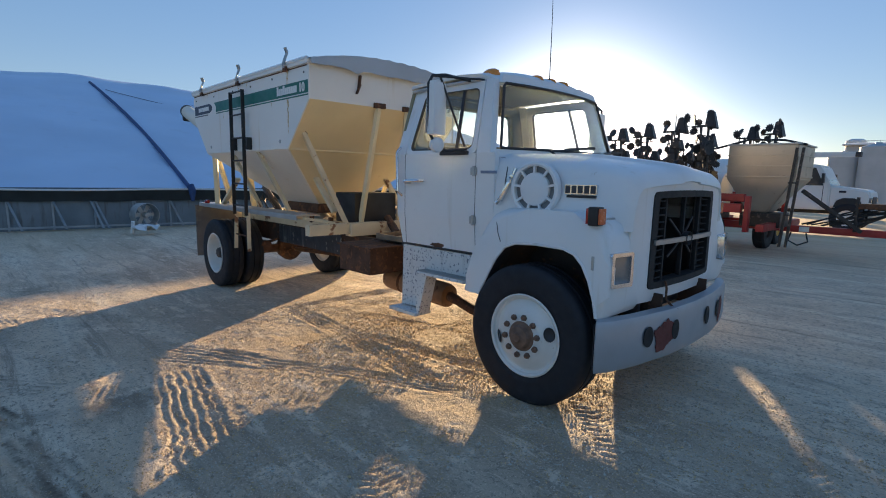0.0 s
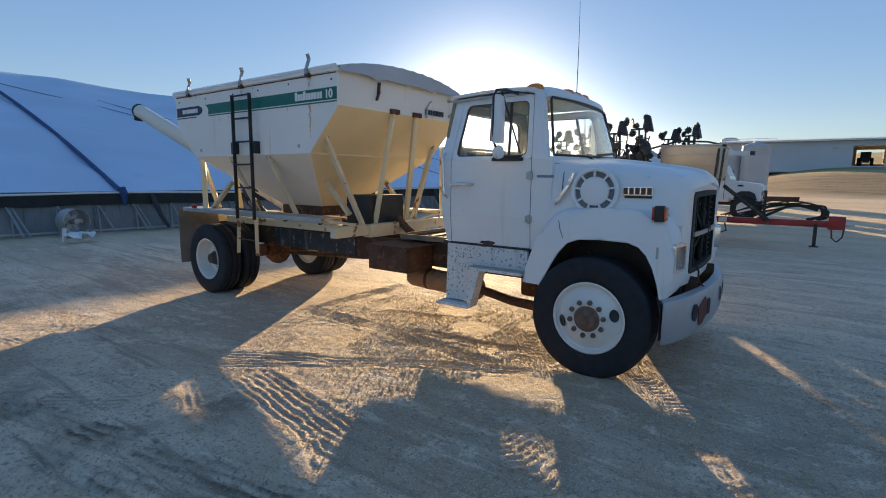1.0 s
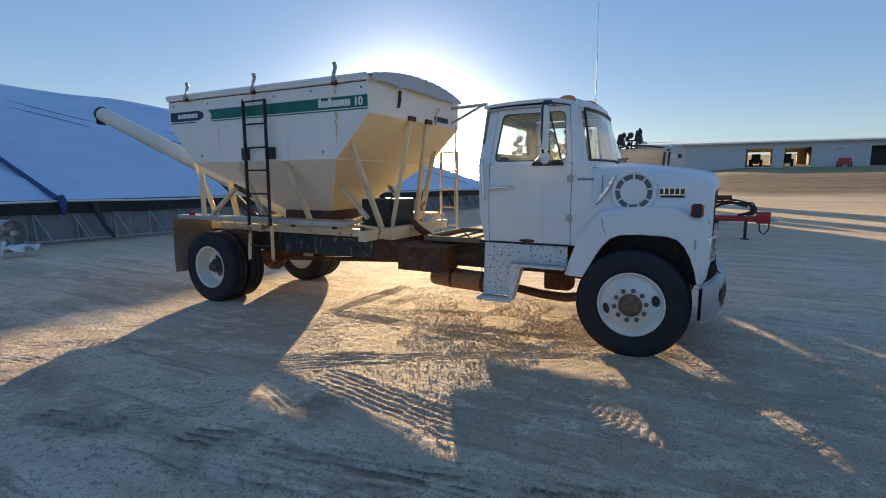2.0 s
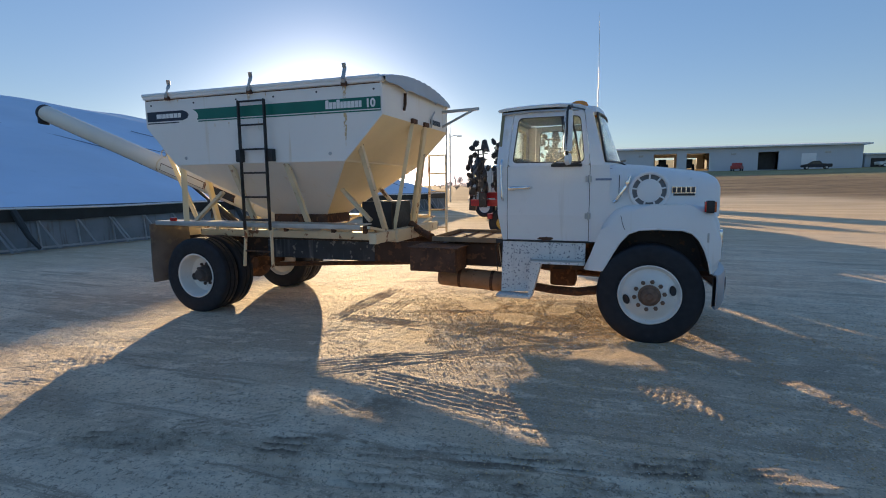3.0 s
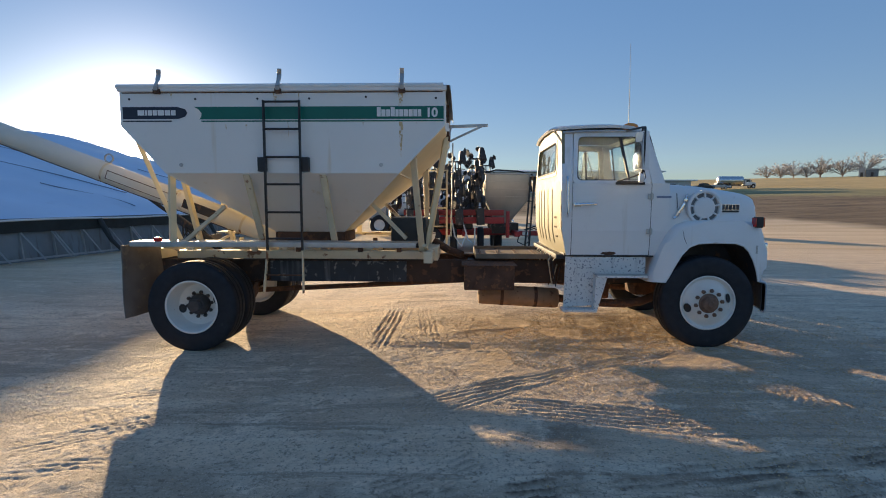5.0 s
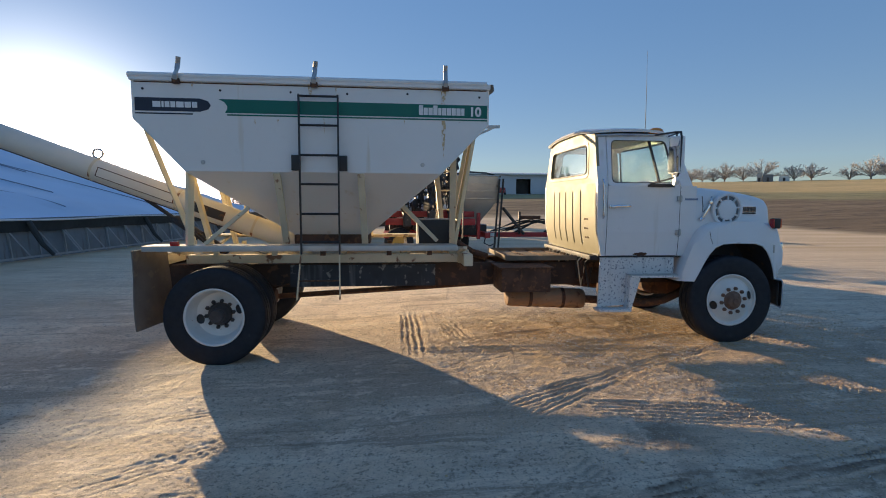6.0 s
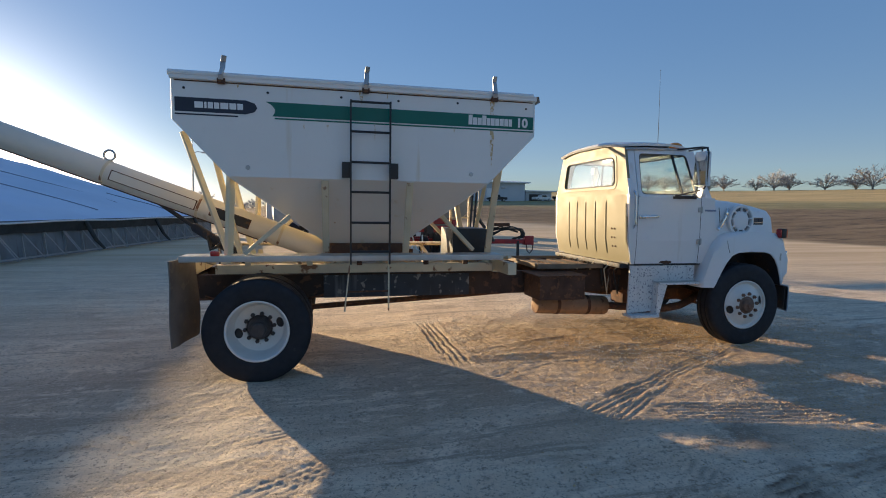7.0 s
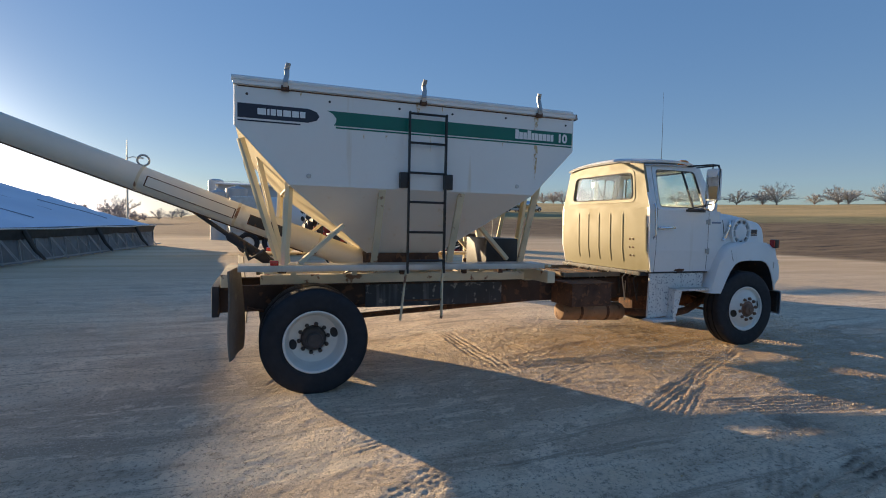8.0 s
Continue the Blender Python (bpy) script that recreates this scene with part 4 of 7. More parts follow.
for s in (-1, 1):
    # front wing, open over the wheel
    outer = [(-0.655, 0.735), (-0.60, 0.86), (-0.545, 1.02), (-0.49, 1.16), (-0.43, 1.28), (-0.35, 1.37), (-0.24, 1.415), (0.0, 1.425), (0.35, 1.42), (0.50, 1.40), (0.575, 1.345), (0.612, 1.24), (0.626, 1.08), (0.626, 0.90), (0.615, 0.80), (0.58, 0.745)]
    inner = [(0.55, 0.75), (0.528, 0.86), (0.488, 0.98), (0.435, 1.08), (0.37, 1.145), (0.28, 1.175), (0.05, 1.18), (-0.12, 1.17), (-0.22, 1.13), (-0.30, 1.04), (-0.37, 0.92), (-0.43, 0.80), (-0.47, 0.73)]
    poly = outer + inner
    bm = bmesh.new()
    prism(bm, poly, -1.085, -0.62)
    es = [e for e in bm.edges if all(abs(v.co.y + 1.085) < 1e-4 for v in e.verts) and all(i < len(outer) for i in [0])]
    es = [e for e in es if min(min((v.co - Vector((x, -1.085, z))).length for x, z in outer) for v in e.verts) < 1e-4 and all(min((v.co - Vector((x, -1.085, z))).length for x, z in outer) < 1e-4 for v in e.verts)]
    bmesh.ops.bevel(bm, geom=es, offset=0.075, segments=4, profile=0.5, affect="EDGES")
    wing = part("front_wing", sided(bm, s), WHITE, truck, "white rounded front wing", 40)
    bm = bmesh.new()
    tube(bm, [(x, -1.08, z) for x, z in inner], 0.012, 6)
    part("arch_lip", sided(bm, s), WHITE, wing)
    bm = bmesh.new()
    under = [(x * 0.988, z - 0.006) for x, z in inner]
    lo, hi = [bm.verts.new((x, -1.074, z)) for x, z in under], [bm.verts.new((x, -0.58, z)) for x, z in under]
    for k in range(len(under) - 1):
        bm.faces.new((lo[k], lo[k + 1], hi[k + 1], hi[k]))
    solid(bm, 0.003)
    part("arch_liner", sided(bm, s), CHASSIS, wing, "dark dirty wheel arch liner")
    bm = bmesh.new()
    prism(bm, [(0.60, 0.70), (0.62, 1.32), (-0.52, 1.32), (-0.56, 0.70)], -0.60, -0.56)
    part("inner_wing", sided(bm, s), CHASSIS, truck)
    part("cracked_edge", sided(tube(bmesh.new(), [(-0.300, -1.084, 1.31), (-0.288, -1.086, 1.27), (-0.282, -1.086, 1.23), (-0.255, -1.086, 1.165)], 0.003, 5), s), DASH, wing)
    part("bonnet_seam", sided(tube(bmesh.new(), [(-0.325, -0.972, 1.42), (-0.325, -0.970, 1.60), (-0.325, -0.945, 1.72)], 0.004, 5), s), DASH, hood)
    part("wing_badge", sided(cube(0.50, 0.518, -1.092, -1.084, 1.06, 1.15, 0.002), s), GALV, wing)
    # headlamp
    bm = bmesh.new()
    at_lamp = Matrix.Translation((0.628, -0.958, 1.066)) @ pose(0, 0, 0, 0, 0, -11)
    holed(bm, round_poly([(-0.105, -0.112), (0.105, -0.112), (0.105, 0.112), (-0.105, 0.112)], 0.018), [round_poly([(-0.08, -0.087), (0.08, -0.087), (0.08, 0.087), (-0.08, 0.087)], 0.012)],
          lambda u, v, d: at_lamp @ Vector((0.026 - d, u, v)), 0.06)
    lamp = part("headlamp", sided(bm, s), CHROME, truck, "rectangular headlamp in a chrome bezel")
    part("lens", sided(cube(-0.01, 0.008, -0.083, 0.083, -0.09, 0.09, 0.005, at_lamp), s), LENS, lamp)
    # side marker
    bm = cube(0.475, 0.545, -1.125, -1.045, 1.345, 1.465, 0.012)
    mk = part("side_marker", sided(bm, s), BLACK, truck, "side marker lamp, orange in front and red behind")
    part("front_lens", sided(cube(0.545, 0.562, -1.12, -1.05, 1.355, 1.455, 0.006), s), ORANGE, mk)
    part("rear_lens", sided(cube(0.458, 0.475, -1.12, -1.05, 1.355, 1.455, 0.006), s), REDLENS, mk)
    part("bracket", sided(cube(0.50, 0.53, -1.06, -0.80, 1.37, 1.39, 0.003), s), GALV, mk)
    # round air intake on the bonnet's flank
    turn = Matrix.Translation((-0.035, -0.988, 1.56)) @ pose(0, 0, 0, 0, 0, 4)
    bm = bmesh.new()
    lathe(bm, [(0.195, 0.03), (0.20, 0.0), (0.195, -0.018), (0.18, -0.024), (0.165, -0.018), (0.162, 0.02)], 40, turn)
    lathe(bm, [(0, -0.02), (0.105, -0.018), (0.118, -0.010), (0.12, 0.02), (0, 0.02)], 32, turn)
    for k in range(9):
        a = 2 * math.pi * k / 9 + 0.2
        beam(bm, turn @ Vector((0.11 * math.cos(a), -0.008, 0.11 * math.sin(a))), turn @ Vector((0.17 * math.cos(a), -0.008, 0.17 * math.sin(a))), 0.02, 0.016)
    vent = part("air_intake", sided(bm, s), WHITE, truck, "round slotted air intake cover")
    bm = lathe(bmesh.new(), [(0, 0.012), (0.185, 0.012), (0.185, 0.03), (0, 0.03)], 32, turn)
    part("intake_backing", sided(bm, s), HEADLINER, vent)
    # badge as plain bars
    flank = lambda x: float(np.interp(x, [-0.05, 0.20, 0.42], [0.942, 0.902, 0.862]))
    for i in range(5):
        x0 = 0.185 + i * 0.044
        for nm, grow, out, mt in (("badge_backing", 0.006, 0.006, CHROME), ("badge_bar", 0.0, 0.010, DASH)):
            loop = [(x0 - grow, 1.540 - grow), (x0 + 0.032 + grow, 1.540 - grow), (x0 + 0.032 + grow, 1.592 + grow), (x0 - grow, 1.592 + grow)]
            bm = holed(bmesh.new(), loop, [], lambda u, v, d, out=out: (u, -flank(u) - out - 0.026 + d, v), 0.03)
            part(nm, sided(bm, s), mt, hood)
    bm = holed(bmesh.new(), [(0.195, 1.510), (0.395, 1.510), (0.395, 1.528), (0.195, 1.528)], [], lambda u, v, d: (u, -flank(u) - 0.034 + d, v), 0.03)
    part("badge_plate", sided(bm, s), BLACK, hood)
    # bonnet latch
    bm = beam(bmesh.new(), (-0.350, -1.000, 1.46), (-0.262, -0.990, 1.61), 0.040, 0.03, bevel=0.008)
    tube(bm, [(-0.262, -0.99, 1.60), (-0.238, -0.985, 1.66), (-0.222, -0.975, 1.71)], 0.013, 8)
    lathe(bm, [(0, -0.02), (0.02, -0.018), (0.024, 0.0), (0.02, 0.02)], 14, Matrix.Translation((-0.245, -0.985, 1.645)))
    tube(bm, [(-0.375, -1.0, 1.445), (-0.335, -1.0, 1.475)], 0.02, 8)
    part("bonnet_latch", sided(bm, s), CHROME, truck, "chrome over-centre bonnet latch")
    part("blue_emblem", sided(cube(-0.56, -0.40, -0.99, -0.982, 1.668, 1.69, 0.002), s), EMBLEM, truck)
    # steps
    bm = bmesh.new()
    prism(bm, [(-1.545, 1.0), (-0.645, 1.0), (-0.645, 0.80), (-1.225, 0.80), (-1.225, 0.44), (-1.56, 0.42)], -0.955, -0.93)
    step = part("step_panel", sided(bm, s), CHIPPED, truck, "chipped white step panel below the door")
    part("upper_tread", sided(cube(-1.225, -0.645, -1.07, -0.93, 0.775, 0.80, 0.006), s), CHIPPED, step)
    part("lower_tread", sided(cube(-1.59, -1.21, -1.09, -0.90, 0.385, 0.415, 0.006), s), CHIPPED, step)
    bm = bmesh.new()
    prism(bm, [(-1.225, 0.775), (-1.10, 0.775), (-1.20, 0.40), (-1.235, 0.40)], -1.06, -0.93)
    part("step_side", sided(bm, s), CHIPPED, step)
    for k in range(5):
        part("tread_bar", sided(cube(-1.22, -0.65, -1.06 + k * 0.025, -1.052 + k * 0.025, 0.80, 0.808), s), GALV, step)
    # mirror
    bm = bmesh.new()
    tube(bm, [(-0.72, -0.99, 1.86), (-0.80, -1.14, 1.84), (-0.83, -1.24, 1.90), (-0.83, -1.30, 1.98), (-0.83, -1.31, 2.34), (-0.82, -1.28, 2.40), (-0.80, -1.16, 2.42), (-0.86, -0.82, 2.43)], 0.012, 8)
    tube(bm, [(-0.82, -1.26, 2.40), (-0.70, -0.82, 2.42)], 0.009, 6)
    tube(bm, [(-0.82, -1.20, 2.41), (-0.72, -1.01, 1.88)], 0.009, 6)
    tube(bm, [(-0.83, -1.25, 1.92), (-1.00, -1.0, 1.85), (-0.74, -1.0, 1.845)], 0.009, 6)
    box(bm, -1.02, -0.70, -1.005, -0.975, 1.815, 1.845, 0.006)
    mirror = part("mirror_bracket", sided(bm, s), BLACK, truck, "dark steel tube mirror bracket")
    at_mirror = Matrix.Translation((-0.83, -1.225, 2.16)) @ pose(0, 0, 0, 0, 0, 12)
    part("mirror_shell", sided(cube(-0.035, 0.04, -0.088, 0.088, -0.205, 0.205, 0.034, at_mirror), s), WHITE, mirror, "tall white mirror shell")
    part("mirror_glass", sided(cube(-0.040, -0.036, -0.078, 0.078, -0.19, 0.19, 0.001, at_mirror @ pose(0, 0, 0, 0, 3, 0)), s), MIRRORGLASS, mirror)
    bm = lathe(bmesh.new(), [(0, 0.02), (0.055, 0.015), (0.062, 0.0), (0.055, -0.03), (0, -0.045)], 20, Matrix.Translation((-0.83, -1.22, 1.885)) @ pose(0, 0, 0, 0, 0, 80))
    part("convex_mirror", sided(bm, s), WHITE, mirror)

# bumper
bm = bmesh.new()
path = [(0.585, -1.14), (0.615, -1.09), (0.645, -1.02), (0.70, -0.8), (0.76, -0.4), (0.775, 0.0), (0.76, 0.4), (0.70, 0.8), (0.645, 1.02), (0.615, 1.09), (0.585, 1.14)]
prof = [(-0.03, 0.437), (0.0, 0.425), (0.012, 0.455), (0.012, 0.71), (0.0, 0.735), (-0.06, 0.74)]
rows_ = [[bm.verts.new((x + d * (0.4 if abs(y) > 1.1 else 1), y + (d * -0.9 * (1 if y < 0 else -1) if abs(y) > 1.1 else 0), z)) for d, z in prof] for x, y in path]
for u, v in zip(rows_, rows_[1:]):
    for k in range(len(prof) - 1):
        bm.faces.new((u[k], u[k + 1], v[k + 1], v[k]))
solid(bm, 0.012)
bumper = part("bumper", bm, SILVER, truck, "silver steel bumper with maroon primer patches", 40)


bm = bmesh.new()
rows_ = [[bm.verts.new((x - 0.022, y * 0.985, z)) for z in (0.435, 0.58, 0.722)] for x, y in path]
for u, v in zip(rows_, rows_[1:]):
    for k in range(2):
        bm.faces.new((u[k], u[k + 1], v[k + 1], v[k]))
solid(bm, 0.006)
part("bumper_back", bm, CHASSIS, bumper, "dark unpainted back of the bumper")


def bumper_x(y):
    return float(np.interp(abs(y), [0, 0.4, 0.8, 1.04], [0.803, 0.788, 0.728, 0.658]))


for y, w in ((-0.72, 0.055), (-0.39, 0.05), (0.20, 0.05), (0.50, 0.055)):
    loop = [(y + w * math.cos(a), 0.60 + 0.072 * math.sin(a)) for a in np.linspace(0, 2 * math.pi, 25)[:-1]]
    part("tow_hole", holed(bmesh.new(), loop, [], lambda u, v, d: (bumper_x(u) + 0.0075 - d, u, v), 0.003), GRILLEBLACK, bumper)
rng = random.Random(4)
for y in (-0.53, 0.62):
    bm = bmesh.new()
    k = 0.85 if y < 0 else 0.5
    loop = [(y + k * (0.13 + 0.03 * math.sin(3 * a + 1) + 0.02 * rng.random()) * math.cos(a), 0.575 + (0.10 + 0.03 * math.sin(2 * a + 0.5) + 0.025 * rng.random()) * math.sin(a)) for a in np.linspace(0, 2 * math.pi, 41)[:-1]]
    holed(bm, loop, [], lambda u, v, d: (bumper_x(u) + 0.004 - d, u, v), 0.003)
    part("primer_patch", bm, MAROON, bumper)
part("chain", tube(bmesh.new(), [(0.67, -0.33, 0.92), (0.685, -0.335, 0.87), (0.69, -0.345, 0.79), (0.735, -0.335, 0.745), (0.775, -0.335, 0.73)], 0.009, 6), RUST, truck)

# chassis
for s in (-1, 1):
    bm = bmesh.new()
    prism(bm, [(-6.68, 0.615), (0.70, 0.625), (0.70, 0.84), (-1.4, 0.90), (-6.68, 0.88)], s * 0.43 - 0.008, s * 0.43 + 0.008)
    for z in (0.622, 0.885):
        box(bm, -6.68, -1.4, min(s * 0.43, s * 0.35), max(s * 0.43, s * 0.35), z - 0.006, z + 0.006)
    part("frame_rail", bm, RAILRUST, truck, "dark brown rusty frame rail")
    part("scuffed_rail_plate", cube(-5.15, -3.42, min(s * 0.442, s * 0.452), max(s * 0.442, s * 0.452), 0.615, 0.875, 0.003), SCUFFED, truck, "scuffed blue-black rail plate")
for x in (-6.6, -5.2, -3.9, -2.6, -1.5, 0.45):
    part("crossmember", cube(x - 0.04, x + 0.04, -0.42, 0.42, 0.64, 0.84, 0.01), CHASSIS, truck)
part("rear_crossmember", cube(-6.75, -6.68, -0.52, 0.52, 0.58, 0.90, 0.01), CHASSIS, truck, "black rear frame plate")
part("drive_shaft", tube(bmesh.new(), [(-1.2, 0, 0.67), (-3.4, 0, 0.535), (-5.5, 0, 0.42)], 0.034, 12), RUST, truck)
for x, z in ((0.0, 0.50), (-5.78, 0.425)):
    bm = tube(bmesh.new(), [(x, -0.95, z), (x, 0.95, z)], 0.07 if x < -1 else 0.045, 14)
    if x < -1:
        lathe(bm, [(0, -0.2), (0.12, -0.18), (0.2, -0.08), (0.22, 0.0), (0.2, 0.08), (0.12, 0.18), (0, 0.2)], 24, Matrix.Translation((x + 0.05, 0, z)))
    part("axle", bm, RUST, truck, "rusty axle")
for s in (-1, 1):
    for x, z in ((0.0, 0.60), (-5.78, 0.56)):
        bm = bmesh.new()
        for k in range(4):
            pts = [(x + t * (0.62 - 0.1 * k), s * 0.46, z + 0.025 * k * 0 - 0.02 * k + 0.10 * t * t) for t in np.linspace(-1, 1, 9)]
            for a, b in zip(pts, pts[1:]):
                beam(bm, a, b, 0.075, 0.014)
        part("leaf_spring", bm, RUST, truck)
        part("brake_chamber", tube(bmesh.new(), [(x + 0.28, s * 0.60, z - 0.02), (x + 0.50, s * 0.60, z - 0.02)], 0.085, 16), GALV if x > -1 else RUST, truck)
part("track_rod", tube(bmesh.new(), [(-0.15, -0.8, 0.42), (-0.15, 0.8, 0.42)], 0.02, 8), RUST, truck)
part("exhaust_pipe", tube(bmesh.new(), [(-0.25, -0.58, 0.56), (-0.38, -0.60, 0.50), (-0.55, -0.60, 0.425), (-0.75, -0.58, 0.39), (-1.05, -0.50, 0.385), (-1.35, -0.40, 0.40), (-1.53, -0.36, 0.41)], 0.05, 12), RUST, truck, "rusty exhaust pipe")
for x in (-1.80, -2.22):
    part("silencer_strap", tube(bmesh.new(), [(x - 0.02, -0.36, 0.425 - 0.045 * (x + 1.8)), (x + 0.02, -0.36, 0.423 - 0.045 * (x + 1.8))], 0.130, 24), RUST, truck)
part("silencer", tube(bmesh.new(), [(-1.50, -0.36, 0.41), (-1.515, -0.36, 0.41), (-1.55, -0.36, 0.412), (-2.47, -0.36, 0.455), (-2.505, -0.36, 0.457), (-2.52, -0.36, 0.458)], [0.05, 0.115, 0.125, 0.125, 0.115, 0.07], 28), SILENCER, truck, "rusty silencer drum")
bm = cube(-2.70, -2.12, -0.93, -0.46, 0.60, 0.875, 0.012)
battery = part("battery_box", bm, RUST, truck, "rusty brown battery box")
part("box_lid", cube(-2.73, -2.09, -0.95, -0.46, 0.875, 0.892, 0.005), RUST, battery)
deck = part("deck_plate", cube(-2.55, -1.66, -0.52, 0.62, 0.925, 0.945, 0.006), WOOD, truck, "worn tread plate tray behind the cab")
for x0, x1, y0, y1 in ((-2.55, -1.66, -0.53, -0.515), (-2.55, -1.66, 0.615, 0.63), (-2.56, -2.545, -0.53, 0.63)):
    part("tray_rim", cube(x0, x1, y0, y1, 0.925, 0.985, 0.003), WOOD, deck)
for k in range(4):
    part("deck_rib", cube(-2.5 + 0.24 * k, -2.47 + 0.24 * k, -0.5, 0.6, 0.945, 0.951), RUST, deck)
rng = random.Random(8)
for k in range(15):
    y = -0.85 + 0.115 * k
    pts = [(-1.60, y, 1.02), (-1.66 - 0.04 * rng.random(), y + 0.06 * rng.random(), 0.92), (-1.63, y + 0.12 * rng.random(), 0.78 - 0.2 * rng.random()), (-1.56, y + 0.1, 0.86)]
    part("hose", tube(bmesh.new(), pts, 0.008 + 0.006 * rng.random(), 6), (HOSE, RUST, CREAM_WORN)[k % 3], truck)
part("cab_rear_ledge", cube(-1.64, -1.52, -0.90, 0.90, 0.965, 1.02, 0.01), CHASSIS, truck)
part("fuel_tank", cube(-2.85, -2.13, 0.50, 0.95, 0.49, 0.86, 0.08), GALV, truck)
# underbody blocks added and sized to cut off sun on the ground
part("oil_pan", cube(-0.50, 0.38, -0.20, 0.20, 0.42, 0.80, 0.06), RUST, truck)
part("gearbox", cube(-1.12, -0.80, -0.16, 0.16, 0.36, 0.88, 0.06), RUST, truck)
part("air_tank", tube(bmesh.new(), [(-3.6, -0.2, 0.74), (-3.57, -0.2, 0.74), (-3.0, -0.2, 0.74), (-2.97, -0.2, 0.74)], [0.06, 0.09, 0.09, 0.06], 16), RUST, truck)
# unseen far-side pipe, added to shade a strip of the sun patches
part("far_exhaust_pipe", tube(bmesh.new(), [(0.2, 0.60, 0.44), (-0.2, 0.66, 0.38), (-0.9, 0.72, 0.40), (-1.4, 0.72, 0.465), (-2.0, 0.72, 0.47), (-2.75, 0.72, 0.47)], 0.04, 12), RUST, truck)


# ---- wheels ----
def tyre_bm(r, w):
    """A lorry tyre: shoulders, bulged sidewalls and grooved tread, lying along Y from -w/2 to w/2."""
    h = w / 2
    prof = [(0.287, -h * 0.72), (0.30, -h * 0.86), (0.33, -h * 0.93), (0.345, -h * 0.97), (0.355, -h * 0.965), (r * 0.80, -h), (r * 0.90, -h * 0.985), (r * 0.955, -h * 0.93), (r * 0.985, -h * 0.84), (r, -h * 0.74)]
    grooves = []
    for g in (-0.45, -0.15, 0.15, 0.45):
        grooves += [(r + 0.001, (g - 0.04) * w), (r - 0.012, (g - 0.03) * w), (r - 0.012, (g + 0.03) * w), (r + 0.001, (g + 0.04) * w)]
    grooves = [(a, b) for a, b in grooves if abs(b) < h * 0.74]
    full = prof + grooves + [(a, -b) for a, b in prof[::-1]]
    bm = lathe(bmesh.new(), full, 72)
    return bm


def wheel(x, y, z, s, deep, r=0.515, w=0.27, full=True):
    """One wheel; s is the side (-1 towards the open yard), deep for a rear wheel with its dish turned in."""
    m = Matrix.Translation((x, y, z)) @ (Matrix.Identity(4) if s < 0 else Matrix.Rotation(math.pi, 4, "Z"))
    if deep:
        prof = [(0.300, -0.120), (0.306, -0.128), (0.296, -0.134), (0.283, -0.125), (0.276, -0.09), (0.262, -0.05), (0.250, 0.02), (0.235, 0.045), (0.19, 0.062), (0.13, 0.066), (0.13, 0.075), (0.25, 0.06), (0.27, 0.12), (0.30, 0.125)]
        face = 0.064
    else:
        prof = [(0.300, -0.118), (0.306, -0.126), (0.296, -0.132), (0.284, -0.124), (0.278, -0.108), (0.262, -0.098), (0.24, -0.105), (0.215, -0.125), (0.17, -0.148), (0.11, -0.150), (0.10, -0.13), (0.26, -0.02), (0.28, 0.12), (0.30, 0.125)]
        face = -0.151
    bm = lathe(bmesh.new(), prof, 56, m)
    rim = part("wheel", bm, RIM, truck, "white steel disc wheel")
    part("tyre", bmesh_moved(tyre_bm(r, w), m), RUBBER, rim, "black road tyre")
    if not full:
        return rim
    if deep:
        hub_prof = [(0, -0.085), (0.06, -0.085), (0.075, -0.07), (0.08, -0.03), (0.095, -0.02), (0.11, 0.01), (0.125, 0.066)]
    else:
        hub_prof = [(0, -0.215), (0.03, -0.215), (0.036, -0.20), (0.05, -0.196), (0.075, -0.19), (0.082, -0.175), (0.09, -0.158), (0.108, -0.153), (0.112, -0.145)]
    part("hub", lathe(bmesh.new(), hub_prof, 28, m), GREASE if deep else HUB, rim)
    for k in range(10):
        a = 2 * math.pi * k / 10 + 0.15
        q = m @ Matrix.Translation((0.143 * math.cos(a), face, 0.143 * math.sin(a)))
        part("wheel_nut", lathe(bmesh.new(), [(0, -0.034), (0.009, -0.034), (0.011, -0.022), (0.021, -0.02), (0.023, 0.0)], 6, q), GREASE if deep else HUB, rim)
    for a in (0.25, 0.25 + math.pi):
        rad = 0.205 if deep else 0.226
        q = m @ Matrix.Translation((rad * math.cos(a), face + (-0.013 if deep else 0.0275), rad * math.sin(a))) @ Matrix.Rotation(-a, 4, "Y") @ Matrix.Rotation(-0.36 if deep else 0.62, 4, "Z")
        part("hand_hole", lathe(bmesh.new(), [(0, -0.002), (0.032, -0.003), (0.036, -0.006), (0.04, 0.0)], 20, q @ Matrix.Scale(1.3, 4, (0, 0, 1))), BLACK, rim)
    return rim


def bmesh_moved(bm, m):
    bmesh.ops.transform(bm, matrix=m, verts=bm.verts)
    return bm


for s in (-1, 1):
    wheel(0.0, s * 0.975, 0.508, s, False)
    wheel(-5.78, s * 1.075, 0.425, s, True)
    wheel(-5.78, s * 0.765, 0.425, -s, False, full=False)
    # mud flap on its hanger
    bm = bmesh.new()
    cols = [[bm.verts.new((-6.545 + 0.09 * i / 5 - 0.02 * (1 - j / 6) + 0.025 * math.sin(2.6 * j / 6) * (i / 5 - 0.3) + 0.008 * math.sin(2 * i + j), -1.20 + 0.60 * i / 5, 1.12 - 0.83 * j / 6)) for i in range(6)] for j in range(7)]
    for u, v in zip(cols, cols[1:]):
        for k in range(5):
            bm.faces.new((u[k], u[k + 1], v[k + 1], v[k]))
    solid(bm, 0.012)
    part("mud_flap", sided(bm, s), FLAPRUBBER, truck, "dusty hanging rubber mud flap")


